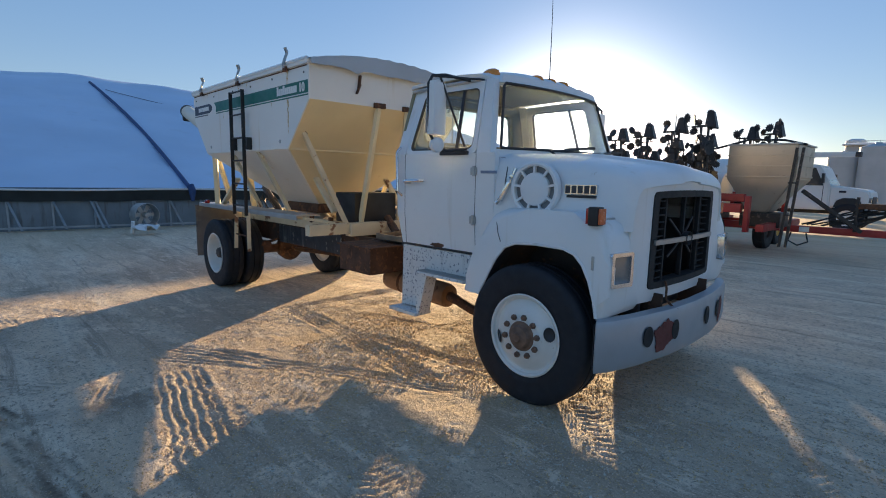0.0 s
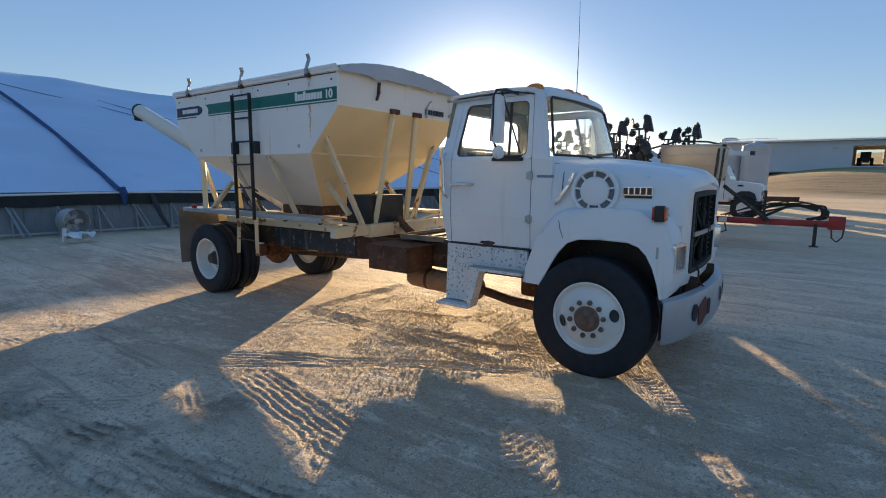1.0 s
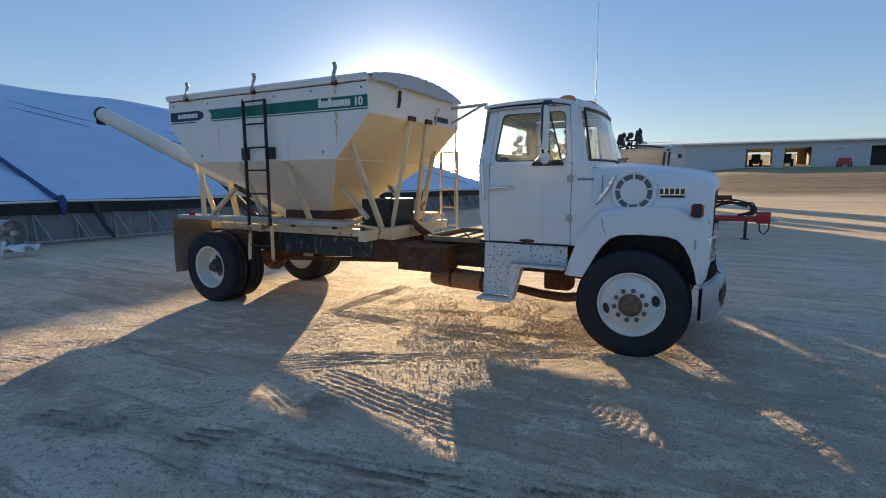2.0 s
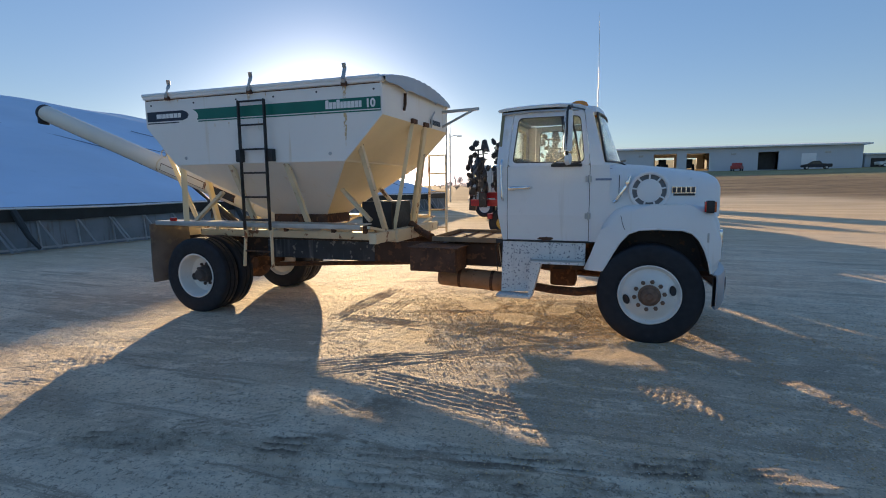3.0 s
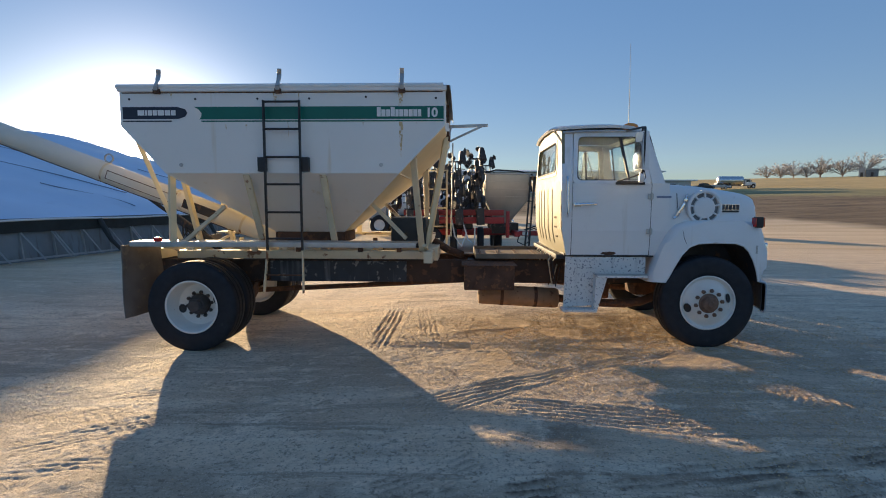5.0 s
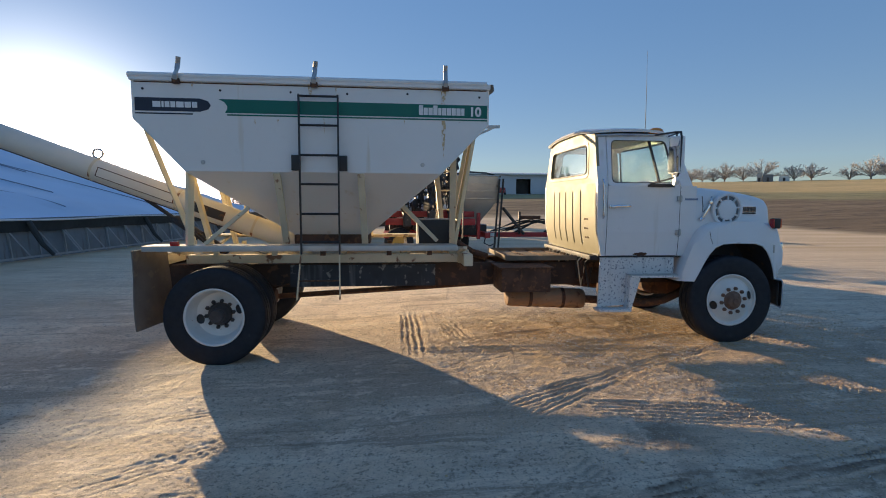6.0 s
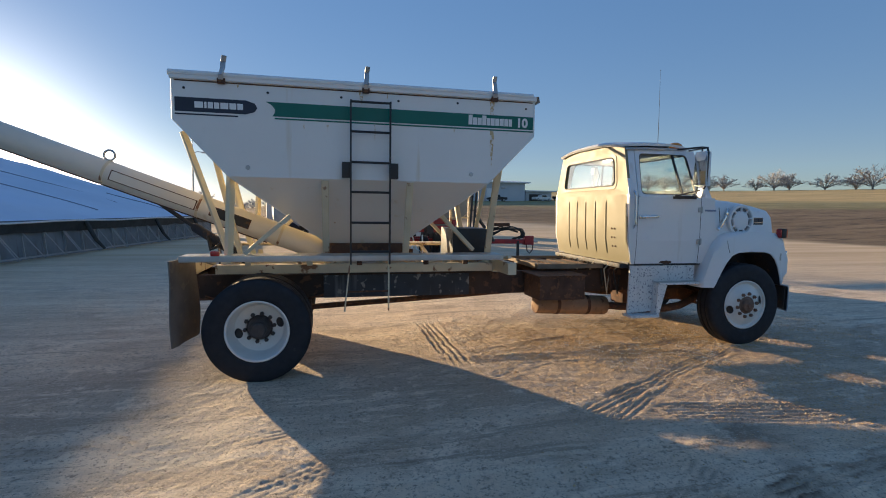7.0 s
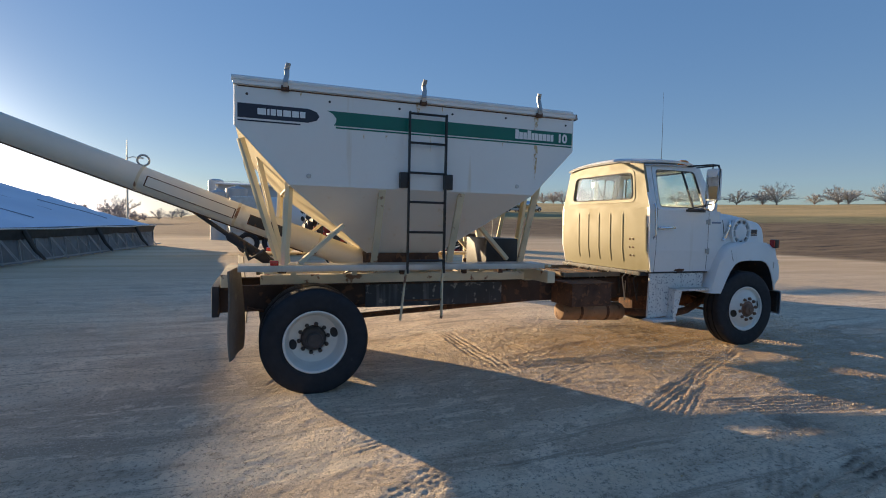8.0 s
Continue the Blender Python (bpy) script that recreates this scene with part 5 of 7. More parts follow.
# ---- the hopper body on the truck ----
tender = thing("hopper_body", "white and cream steel fertiliser hopper mounted on the truck", "hopper")
HX0, HX1, HY, HTOP, HMID, HLOW, HBOT = -6.50, -2.925, 1.155, 2.850, 2.450, 1.93, 1.235
RX0, RX1, BX0, BX1, BY = -6.02, -3.43, -5.10, -4.24, 0.30


def plate(quad, t, mat, name, label=""):
    """A steel sheet through corners, thickened towards the hopper's middle."""
    bm = bmesh.new()
    q = [Vector(p) for p in quad]
    normal = (q[1] - q[0]).cross(q[2] - q[1]).normalized()
    if normal.dot(Vector((-4.7, 0, 2.2)) - q[0]) < 0:
        normal = -normal
    a, b = [bm.verts.new(p) for p in q], [bm.verts.new(p + normal * t) for p in q]
    bm.faces.new(a)
    bm.faces.new(b[::-1])
    for k in range(len(q)):
        l = (k + 1) % len(q)
        bm.faces.new((a[k], b[k], b[l], a[l]))
    return part(name, bm, mat, tender, label)


for s in (-1, 1):
    y = s * HY
    plate([(HX0, y, HTOP), (HX1, y, HTOP), (HX1, y, HMID), (RX1, y, HLOW), (RX0, y, HLOW), (HX0, y, HMID)], 0.012, HOPPER_WHITE, "side_sheet", "white side sheet with a green stripe and rust runs")
    plate([(RX0, y, HLOW), (RX1, y, HLOW), (BX1, s * BY, HBOT), (BX0, s * BY, HBOT)], 0.01, CREAM if s > 0 else HOPPER_WHITE, "lower_side_slope", "off-white lower hopper slope")
    part("top_rim", beam(bmesh.new(), (HX0 - 0.02, y - s * 0.01, HTOP - 0.012), (HX1 + 0.02, y - s * 0.01, HTOP - 0.012), 0.07, 0.05, bevel=0.01), HOPPER_WHITE, tender)
for xa, xm, xb, nm in ((HX1, RX1, BX1, "front"), (HX0, RX0, BX0, "rear")):
    ey, ly = HY - 0.0135, BY - 0.012
    plate([(xa, -ey, HTOP), (xa, ey, HTOP), (xa, ey, HMID), (xa, -ey, HMID)], 0.012, HOPPER_WHITE, "end_sheet", "white upper end sheet with torn tarp edge")
    plate([(xa, -ey, HMID), (xa, ey, HMID), (xm, ey, HLOW), (xm, -ey, HLOW)], 0.012, CREAM, "end_slope", "cream sloping end sheet")
    plate([(xm, -ey, HLOW), (xm, ey, HLOW), (xb, ly, HBOT), (xb, -ly, HBOT)], 0.012, CREAM, "lower_end_slope", "cream sloping end sheet")
    for s in (-1, 1):
        bm = bmesh.new()
        for a, b in (((xa, HY - 0.006, HTOP - 0.04), (xa, HY - 0.006, HMID)), ((xa, HY - 0.006, HMID), (xm, HY - 0.006, HLOW)), ((xm, HY - 0.006, HLOW), (xb, BY - 0.006, HBOT))):
            tube(bm, [(a[0], s * a[1], a[2]), (b[0], s * b[1], b[2])], 0.010, 8)
        part("corner_weld", bm, HOPPER_WHITE, tender)
    part("seam", beam(bmesh.new(), (xm, -HY + 0.01, HLOW), (xm, HY - 0.01, HLOW), 0.02, 0.02, bevel=0.004), CREAM, tender)
part("sump", cube(BX0 - 0.02, BX1 + 0.02, -BY - 0.02, BY + 0.02, 1.10, HBOT, 0.02), RUST, tender, "dark rusty hopper sump")

# arched vinyl cover
bm = bmesh.new()
rows_ = []
for i in range(25):
    x = HX0 + 0.02 + (HX1 - HX0 + 0.03) * i / 24
    sag = 0.022 * math.cos(2 * math.pi * i / 8) - 0.05 * max(0, (i - 22) / 2) ** 2 - 0.05 * max(0, (2 - i) / 2) ** 2
    rows_.append([bm.verts.new((x, HY * 1.0 * k / 12, HTOP + 0.015 + (0.165 + sag) * (1 - (abs(k) / 12) ** 2.2) + 0.006 * math.sin(3 * k + i))) for k in range(-12, 13)])
for u, v in zip(rows_, rows_[1:]):
    for k in range(24):
        bm.faces.new((u[k], u[k + 1], v[k + 1], v[k]))
for row, dx in ((rows_[-1], 0.012), (rows_[0], -0.012)):
    skirt = [bm.verts.new((v.co.x + dx, v.co.y, HTOP - 0.035 - 0.006 * math.sin(1.3 * i + 0.6) - 0.006 * math.sin(3.1 * i) - 0.035 * (i in (6, 17)))) for i, v in enumerate(row)]
    for k in range(24):
        bm.faces.new((row[k], row[k + 1], skirt[k + 1], skirt[k]))
solid(bm, 0.004)
cover = part("roll_tarp", bm, GREYTARP, tender, "faded grey vinyl roll tarp with a ragged edge", 60)
part("roll_tube", tube(bmesh.new(), [(HX0 - 0.03, -HY - 0.005, HTOP + 0.017), (HX1 - 0.02, -HY - 0.005, HTOP + 0.017)], 0.028, 12), DECALWHITE, cover, "white tarp roll tube")
bm = bmesh.new()
holed(bm, [(-0.05, 2.890), (0.34, 2.895), (0.34, 2.945), (-0.05, 2.940)], [], lambda y, z, d: (HX1 + 0.012 - 0.25 * max(0.0, z - 2.960) - d, y, z), 0.002)
part("tarp_label", bm, DECALWHITE, cover, "small white tarp label")
for i, (x, tilt) in enumerate(((-6.07, 0.015), (-4.73, 0.01), (-3.385, 0.0))):
    bm = bmesh.new()
    pts = [(x, -HY - 0.03, 2.790), (x, -HY - 0.055, 2.860), (x + tilt, -HY - 0.03, 2.930), (x + tilt, -HY - 0.005, 2.990), (x + tilt * 2, -HY - 0.03, 3.045)]
    for a, b in zip(pts, pts[1:]):
        beam(bm, a, b, 0.045, 0.018, bevel=0.004)
    hook = part("tarp_stop", bm, GALV, tender, "bent steel tarp stop")
    part("stop_base", cube(x - 0.035, x + 0.035, -HY - 0.05, -HY - 0.012, 2.785, 2.835, 0.006), RUST, hook)

# stripes and lettering panels
for s in (-1, 1):
    f = lambda u, v, d, s=s: (u, s * (HY + 0.0035 - d), v)
    bm = bmesh.new()
    holed(bm, [(-5.62, 2.515), (-2.935, 2.515), (-2.935, 2.650), (-5.68, 2.650), (-5.625, 2.620), (-5.595, 2.580), (-5.60, 2.545)], [], f, 0.003)
    part("green_stripe", bm, GREEN, tender, "green stripe decal")
    bm = bmesh.new()
    holed(bm, [(-5.60, 2.488), (-2.935, 2.488), (-2.935, 2.502), (-5.60, 2.502)], [], f, 0.003)
    part("thin_green_line", bm, GREEN, tender)
    bm = bmesh.new()
    holed(bm, [(-6.48, 2.520), (-5.86, 2.520), (-5.78, 2.545), (-5.755, 2.585), (-5.78, 2.625), (-5.86, 2.650), (-6.48, 2.650)], [], f, 0.003)
    part("navy_badge", bm, NAVY, tender, "navy maker's badge with pale bars")
    bm = bmesh.new()
    holed(bm, [(-6.48, 2.490), (-5.93, 2.490), (-5.93, 2.503), (-6.48, 2.503)], [], f, 0.003)
    part("thin_navy_line", bm, NAVY, tender)
    g = lambda u, v, d, s=s: (u, s * (HY + 0.0065 - d), v)
    for k, (x0, w) in enumerate(((-6.31, 0.075), (-6.225, 0.02), (-6.195, 0.045), (-6.14, 0.045), (-6.085, 0.07), (-6.005, 0.06), (-5.935, 0.05))):
        bm = bmesh.new()
        holed(bm, [(x0, 2.558), (x0 + w, 2.558), (x0 + w, 2.615), (x0, 2.615)], [], g, 0.003)
        part("badge_bar", bm, DECALWHITE, tender)
    x0 = -3.66
    for k, (w, h) in enumerate(((0.042, 0.1), (0.044, 0.075), (0.044, 0.075), (0.044, 0.1), (0.034, 0.075), (0.044, 0.075), (0.044, 0.075), (0.044, 0.075), (0.044, 0.075), (0.034, 0.075))):
        bm = bmesh.new()
        holed(bm, [(x0, 2.540), (x0 + w, 2.540), (x0 + w, 2.540 + h), (x0, 2.540 + h)], [], g, 0.003)
        part("model_bar", bm, DECALWHITE, tender)
        x0 += w + 0.007
    curve = bpy.data.curves.new("number", "FONT")
    curve.body, curve.size, curve.extrude, curve.offset, curve.align_x = "10", 0.13, 0.002, 0.005, "LEFT"
    number = new("number", curve)
    number.data.materials.append(DECALWHITE)
    number.matrix_world = Matrix.Translation((-3.13 if s < 0 else -3.00, s * (HY + 0.0065), 2.538)) @ pose(0, 0, 0, 90, 0, 0 if s < 0 else 180)
    number.parent = tender
for k, w in enumerate((0.07, 0.02, 0.04, 0.04, 0.065, 0.055, 0.05)):
    y0 = 0.40 + sum((0.07, 0.02, 0.04, 0.04, 0.065, 0.055, 0.05)[:k]) + 0.012 * k
    part("front_badge_bar", cube(HX1 + 0.012, HX1 + 0.016, y0, y0 + w, 2.500, 2.570, 0), NAVY, tender)
for x in (-6.40, -5.66, -4.97, -4.40, -3.78, -3.02):
    part("bolt", lathe(bmesh.new(), [(0, -0.008), (0.011, -0.006), (0.013, 0.002)], 10, Matrix.Translation((x, -HY, 2.735 if x not in (-3.78,) else 2.750))), BLACK, tender)
for x, z in ((-5.85, 2.02), (-3.62, 2.02)):
    part("bolt", lathe(bmesh.new(), [(0, -0.01), (0.02, -0.008), (0.024, 0.002)], 10, Matrix.Translation((x, -HY, z))), GALV, tender)
# rust runs below the front stop
RUSTRUN = material("rust_run", (0.60, 0.45, 0.24), 0.55, vary=0.25, blot=20, grain=60, bump=0.0, wear=(0.78, 0.75, 0.69), wear_at=0.47, wear_scale=26)
for loop in ([(-3.435, 2.815), (-3.375, 2.815), (-3.38, 2.720), (-3.385, 2.655), (-3.425, 2.655), (-3.42, 2.730)], [(-3.42, 2.485), (-3.385, 2.485), (-3.375, 2.42), (-3.385, 2.28), (-3.40, 2.10), (-3.42, 2.3)],
             [(-4.80, 2.815), (-4.74, 2.815), (-4.76, 2.740), (-4.77, 2.680), (-4.785, 2.720)]):
    bm = bmesh.new()
    holed(bm, loop, [], lambda u, v, d: (u, -HY - 0.003 + d, v), 0.002)
    part("rust_run", bm, RUSTRUN, tender)

# brown strip paints the top rim's shade along with its rust
part("rust_line", cube(HX0 + 0.02, HX1 - 0.02, -HY - 0.004, -HY - 0.0005, 2.796, 2.807, 0), RUST, tender, "painted line of rust and shade under the top rim")
rd = random.Random(17)
for k in range(6):
    x, z0 = rd.uniform(HX0 + 0.1, HX1 - 0.1), rd.choice((2.796, 2.796, 2.480, 2.460))
    ln, w = rd.uniform(0.04, 0.16), rd.uniform(0.006, 0.016)
    bm = bmesh.new()
    holed(bm, [(x - w, z0), (x + w, z0), (x + w * 0.6, z0 - ln * 0.5), (x + w * 0.2, z0 - ln), (x - w * 0.3, z0 - ln * 0.6)], [], lambda u, v, d: (u, -HY - 0.0025 + d, v), 0.002)
    part("rust_run", bm, RUSTRUN, tender)

# ladder
for x in (-4.88, -4.49):
    bm = cube(x - 0.008, x + 0.008, -1.25, -1.205, 1.08, 2.705, 0.003)
    part("ladder_rail", bm, BLACK, tender, "black ladder rail")
    x2 = x - 0.06 if x < -4.7 else x - 0.01
    part("lower_ladder_rail", beam(bmesh.new(), (x - 0.005, -1.20, 1.12), (x2, -1.20, 0.60), 0.05, 0.012, bevel=0.002), CREAM_WORN, tender)
    dx = -0.085 if x < -4.7 else 0.085
    part("ladder_bracket", cube(min(x, x + dx), max(x, x + dx), -1.225, -HY, 1.945, 2.10, 0.005), BLACK, tender)
for z in (2.69, 2.40, 2.10, 1.805, 1.50, 1.21):
    part("ladder_rung", tube(bmesh.new(), [(-4.88, -1.225, z), (-4.49, -1.225, z)], 0.012, 8), BLACK, tender)
part("ladder_rung", tube(bmesh.new(), [(-4.91, -1.20, 0.80), (-4.50, -1.20, 0.80)], 0.01, 8), RUST, tender)

# deck boards, subframe, stays
for s in (-1, 1):
    bm = cube(-6.48, -3.24, -1.165, -1.15, 1.108, 1.165, 0.003)
    box(bm, -6.48, -3.24, -1.15, -0.86, 1.15, 1.165, 0.003)
    board = part("side_deck", sided(bm, s), GALV if s < 0 else CREAM_WORN, tender, "worn silver side deck channel")
    for x in (-6.3, -5.4, -4.5, -3.75, -3.15):
        part("deck_bracket", sided(beam(bmesh.new(), (x, -1.12, 1.135), (x, -0.52, 1.03), 0.04, 0.03), s), CREAM_WORN, board)
    part("subframe_channel", sided(cube(-6.28, -3.16, -0.56, -0.40, 0.915, 1.012, 0.006), s), CREAM_WORN, tender, "cream subframe channel with rust patches")
    for x in (-5.95, -5.3, -4.75, -3.98, -3.5):
        part("deck_post", sided(cube(x - 0.03, x + 0.03, -0.57, -0.53, 1.0, 1.10, 0.004), s), RUST if x > -4.8 else CREAM_WORN, tender)
    for xa, za, ya, xb, zb, yb in (
            (-4.27, 1.92, -1.13, -4.25, 1.15, -0.74), (-5.13, 1.92, -1.13, -5.12, 1.15, -0.74), (-3.28, 2.12, -1.04, -3.22, 1.0, -0.48), (-3.85, 1.62, -0.57, -3.41, 1.17, -0.55)):
        part("stay", sided(beam(bmesh.new(), (xa, ya, za), (xb, yb, zb), 0.07, 0.045, bevel=0.006), s), CREAM_WORN, tender, "cream angle-iron stay")
    part("stay", sided(beam(bmesh.new(), (-2.93, -0.22, 2.47), (-3.19, -0.31, 1.03), 0.065, 0.05, bevel=0.006), s), CREAM, tender, "cream upright stay")
    part("rusty_gusset", sided(beam(bmesh.new(), (-3.30, -1.02, 2.10), (-3.27, -1.07, 2.17), 0.10, 0.03), s), RUST, tender)
    part("stay_foot", sided(cube(-3.01, -2.89, -0.30, -0.14, 2.44, 2.50, 0.006), s), RUST, tender)
    # rear legs
    part("stay", sided(beam(bmesh.new(), (-6.46, -0.98, 2.36), (-6.10, -0.78, 1.16), 0.07, 0.05, bevel=0.006), s), CREAM, tender, "cream upright stay")
    part("stay", sided(beam(bmesh.new(), (-6.02, -1.05, 1.98), (-6.06, -1.02, 1.16), 0.07, 0.05, bevel=0.006), s), CREAM, tender)
    part("stay", sided(beam(bmesh.new(), (-6.30, -0.45, 2.25), (-6.02, -0.45, 1.05), 0.08, 0.05, bevel=0.006), s), CREAM, tender)
    part("stay", sided(beam(bmesh.new(), (-5.48, -0.92, 1.56), (-5.92, -0.98, 1.17), 0.075, 0.04, bevel=0.006), s), CREAM_WORN, tender)
    part("rear_marker", sided(cube(-6.20, -6.12, -1.175, -1.12, 1.165, 1.215, 0.012), s), REDLENS, tender, "small red marker lamp")
    part("outer_stay_plate", sided(cube(-3.16, -3.06, -1.10, -0.50, 0.93, 1.06, 0.01), s), CREAM_WORN, tender)
for x in (-6.2, -5.0, -3.9, -3.2):
    part("cross_channel", cube(x - 0.05, x + 0.05, -0.41, 0.41, 0.93, 1.04, 0.006), CREAM_WORN, tender)
part("front_channel", cube(-3.15, -3.02, -0.56, 0.56, 0.90, 1.06, 0.008), CREAM_WORN, tender, "cream front cross channel")
part("engine_cover", cube(-3.62, -3.18, -0.40, 0.25, 1.04, 1.42, 0.015), BLACK, tender, "black engine box under the hopper")
part("engine_pipe", tube(bmesh.new(), [(-3.1, 0.05, 1.10), (-2.9, 0.0, 0.98), (-2.72, -0.1, 0.93)], 0.05, 10), RUST, tender)
# crank and tarp arm on the front sheet
part("tarp_crank", tube(bmesh.new(), [(HX1 + 0.02, 0.42, 2.45), (HX1 + 0.03, 0.42, 2.60), (HX1 + 0.05, 0.48, 2.68)], 0.012, 6), GALV, tender)
bm = beam(bmesh.new(), (HX1, 0.95, 2.74), (HX1 + 0.58, 0.95, 2.76), 0.05, 0.04)
beam(bm, (HX1, 0.95, 2.52), (HX1 + 0.5, 0.95, 2.75), 0.03, 0.03)
part("tarp_arm", bm, GALV, tender, "grey steel tarp arm")
part("tarp_rod", tube(bmesh.new(), [(HX1 + 0.06, 0.98, 2.50), (HX1 + 0.05, 0.98, 1.9), (HX1 + 0.04, 0.98, 1.1)], 0.010, 8), GALV, tender)
bm = beam(bmesh.new(), (HX1 + 0.015, -0.50, 2.78), (HX1 + 0.018, -0.52, 2.64), 0.035, 0.02)
beam(bm, (HX1 + 0.018, -0.50, 2.68), (HX1 + 0.018, -0.55, 2.57), 0.03, 0.02)
part("rusty_latch", bm, RUST, tender)
# far-side ladder
for x in (-3.25, -2.96):
    part("far_ladder_rail", beam(bmesh.new(), (x, 1.22, 0.75), (x, 1.22, 2.12), 0.03, 0.03), CREAM_WORN, tender)
for z in (0.95, 1.24, 1.53, 1.82, 2.11):
    part("far_ladder_rung", tube(bmesh.new(), [(-3.25, 1.22, z), (-2.96, 1.22, z)], 0.012, 6), CREAM_WORN, tender)

# unloading auger
A0, A1 = Vector((-4.55, 0.02, 0.90)), Vector((-10.05, -0.15, 2.97))
ad = (A1 - A0).normalized()
bm = tube(bmesh.new(), [A0, A1], 0.134, 28)
auger = part("auger_tube", bm, AUGERPAINT, tender, "long cream unloading auger tube")
an = Vector((0, -1, 0)).cross(ad).normalized()
if an.z < 0:
    an = -an
bm = tube(bmesh.new(), [A0.lerp(A1, t) - an * 0.125 for t in (0.22, 1.0)], 0.022, 8)
part("auger_rib", bm, RUST, auger)
for t0, t1, mt in ((0.365, 0.515, AUGERPAINT), (0.262, 0.335, CHASSIS)):
    p, q = A0.lerp(A1, t0) + Vector((0, -0.120, 0.0)), A0.lerp(A1, t1) + Vector((0, -0.120, 0.0))
    plate_ = part("inspection_plate", beam(bmesh.new(), p, q, 0.036, 0.098, bevel=0.004), mt, auger, "bolted plate with rusty edges")
    part("rusty_edge", beam(bmesh.new(), p - ad * 0.012, q + ad * 0.012, 0.03, 0.114, bevel=0.004), RUST, plate_)
for t in (0.20, 0.36, 0.53):
    bm = tube(bmesh.new(), [A0.lerp(A1, t) - ad * 0.014, A0.lerp(A1, t) + ad * 0.014], 0.139, 28)
    part("auger_clamp", bm, CREAM_WORN, auger)
c = A0.lerp(A1, 0.536) + an * 0.19
bm = tube(bmesh.new(), [c + ad * 0.055 * math.cos(a) + an * 0.055 * math.sin(a) for a in np.linspace(0, 2 * math.pi, 19)[:-1]], 0.011, 8, closed=True)
part("lifting_ring", bm, GALV, auger)
bm = tube(bmesh.new(), [A1 - ad * 0.03, A1 + ad * 0.03], 0.142, 24)
tube(bm, [A1 - an * 0.08, A1 - an * 0.20 - ad * 0.01], [0.10, 0.085], 16)
part("spout", bm, BLACK, auger, "black discharge spout")
bm = tube(bmesh.new(), [(-6.0, 0.0, 0.98), (-6.05, 0.0, 1.02), (-6.60, 0.0, 1.40), (-6.63, 0.0, 1.42)], [0.03, 0.055, 0.055, 0.03], 14)
part("ram_body", bm, CHASSIS, tender, "dark hydraulic ram")
part("ram_rod", tube(bmesh.new(), [(-6.60, 0.0, 1.40), (-7.0, -0.02, 1.70)], 0.024, 10), CHASSIS, tender)
bm = bmesh.new()
for k in range(4):
    tube(bm, [(-6.1, -0.3 + 0.12 * k, 1.06), (-6.25, -0.35 + 0.12 * k, 1.25), (-6.4, -0.2 + 0.1 * k, 1.15), (-6.45, -0.1 + 0.05 * k, 1.3)], 0.012, 6)
part("hydraulic_hose", bm, HOSE, tender)
bm = cube(-6.66, -6.50, -0.62, 0.62, 0.90, 1.03, 0.008)
part("rear_bar", bm, CREAM_WORN, tender)


# ---- covered grain pile behind its bunker wall ----
def wall_x(y):
    return -16.0 + 0.135 * y


WY0, WY1 = -34.0, 28.0
rng = random.Random(3)
bunker = thing("bunker_wall", "low steel panel bunker wall with sloping struts", "bunker wall")
n_panel = int((WY1 - WY0) / 1.0)
for i in range(n_panel):
    y = WY0 + i
    x0, x1 = wall_x(y), wall_x(y + 1)
    lean = 0.02 * rng.uniform(-1, 1)
    bm = bmesh.new()
    g = -0.12
    a, b = Vector((x0, y + 0.01, g)), Vector((x1, y + 0.99, g))
    vs = [a, b, b + Vector((-0.10 + lean, 0, 0.93)), a + Vector((-0.10 + lean, 0, 0.93))]
    bm.faces.new([bm.verts.new(v) for v in vs])
    solid(bm, 0.05)
    panel = part("panel", bm, PANEL, bunker)
    top, foot = Vector((x0 - 0.06, y, 0.80)), Vector((x0 + 0.42 + 0.05 * rng.random(), y + 0.25, -0.06))
    part("strut", beam(bmesh.new(), foot, top, 0.06, 0.03), STRUT, bunker)
    if i % 3 == 0:
        part("strut", beam(bmesh.new(), foot + Vector((0.0, -0.14, 0)), top + Vector((0, -0.10, 0)), 0.06, 0.03), STRUT, bunker)
    part("post", beam(bmesh.new(), (x0 + 0.02, y, -0.1), (x0 - 0.08, y, 0.86), 0.05, 0.05), STRUT, bunker)
for z, dx in ((0.83, 0.02), (0.02, 0.43)):
    part("rail", beam(bmesh.new(), (wall_x(WY0) + dx - 0.06, WY0, z), (wall_x(WY1) + dx - 0.06, WY1, z), 0.05, 0.05), STRUT, bunker)
# return wall at the far end
for i in range(8):
    x = wall_x(WY1) - i * 1.0
    bm = cube(x - 0.99, x, WY1, WY1 + 0.05, -0.1, 0.85, 0)
    part("panel", bm, PANEL, bunker)


def pile_z(dx, y):
    """Height of the covered pile a distance behind the wall."""
    e = WY1 - y
    h = min((0.325 + 0.018 * min(1.0, max(0.0, (y - 8.0) / 6.0))) * dx, 0.8 * e + 0.12, 0.45 * (y - WY0) + 0.1)
    cap = 6.2 - 1.3 * min(1.0, max(0.0, (y - 6.0) / 14.0)) + 0.15 * math.sin(y * 0.21 + 1.0) + 0.12 * math.sin(y * 0.55)
    k = 0.4
    return 1.10 + max(0.0, -k * math.log(math.exp(-h / k) + math.exp(-cap / k)))


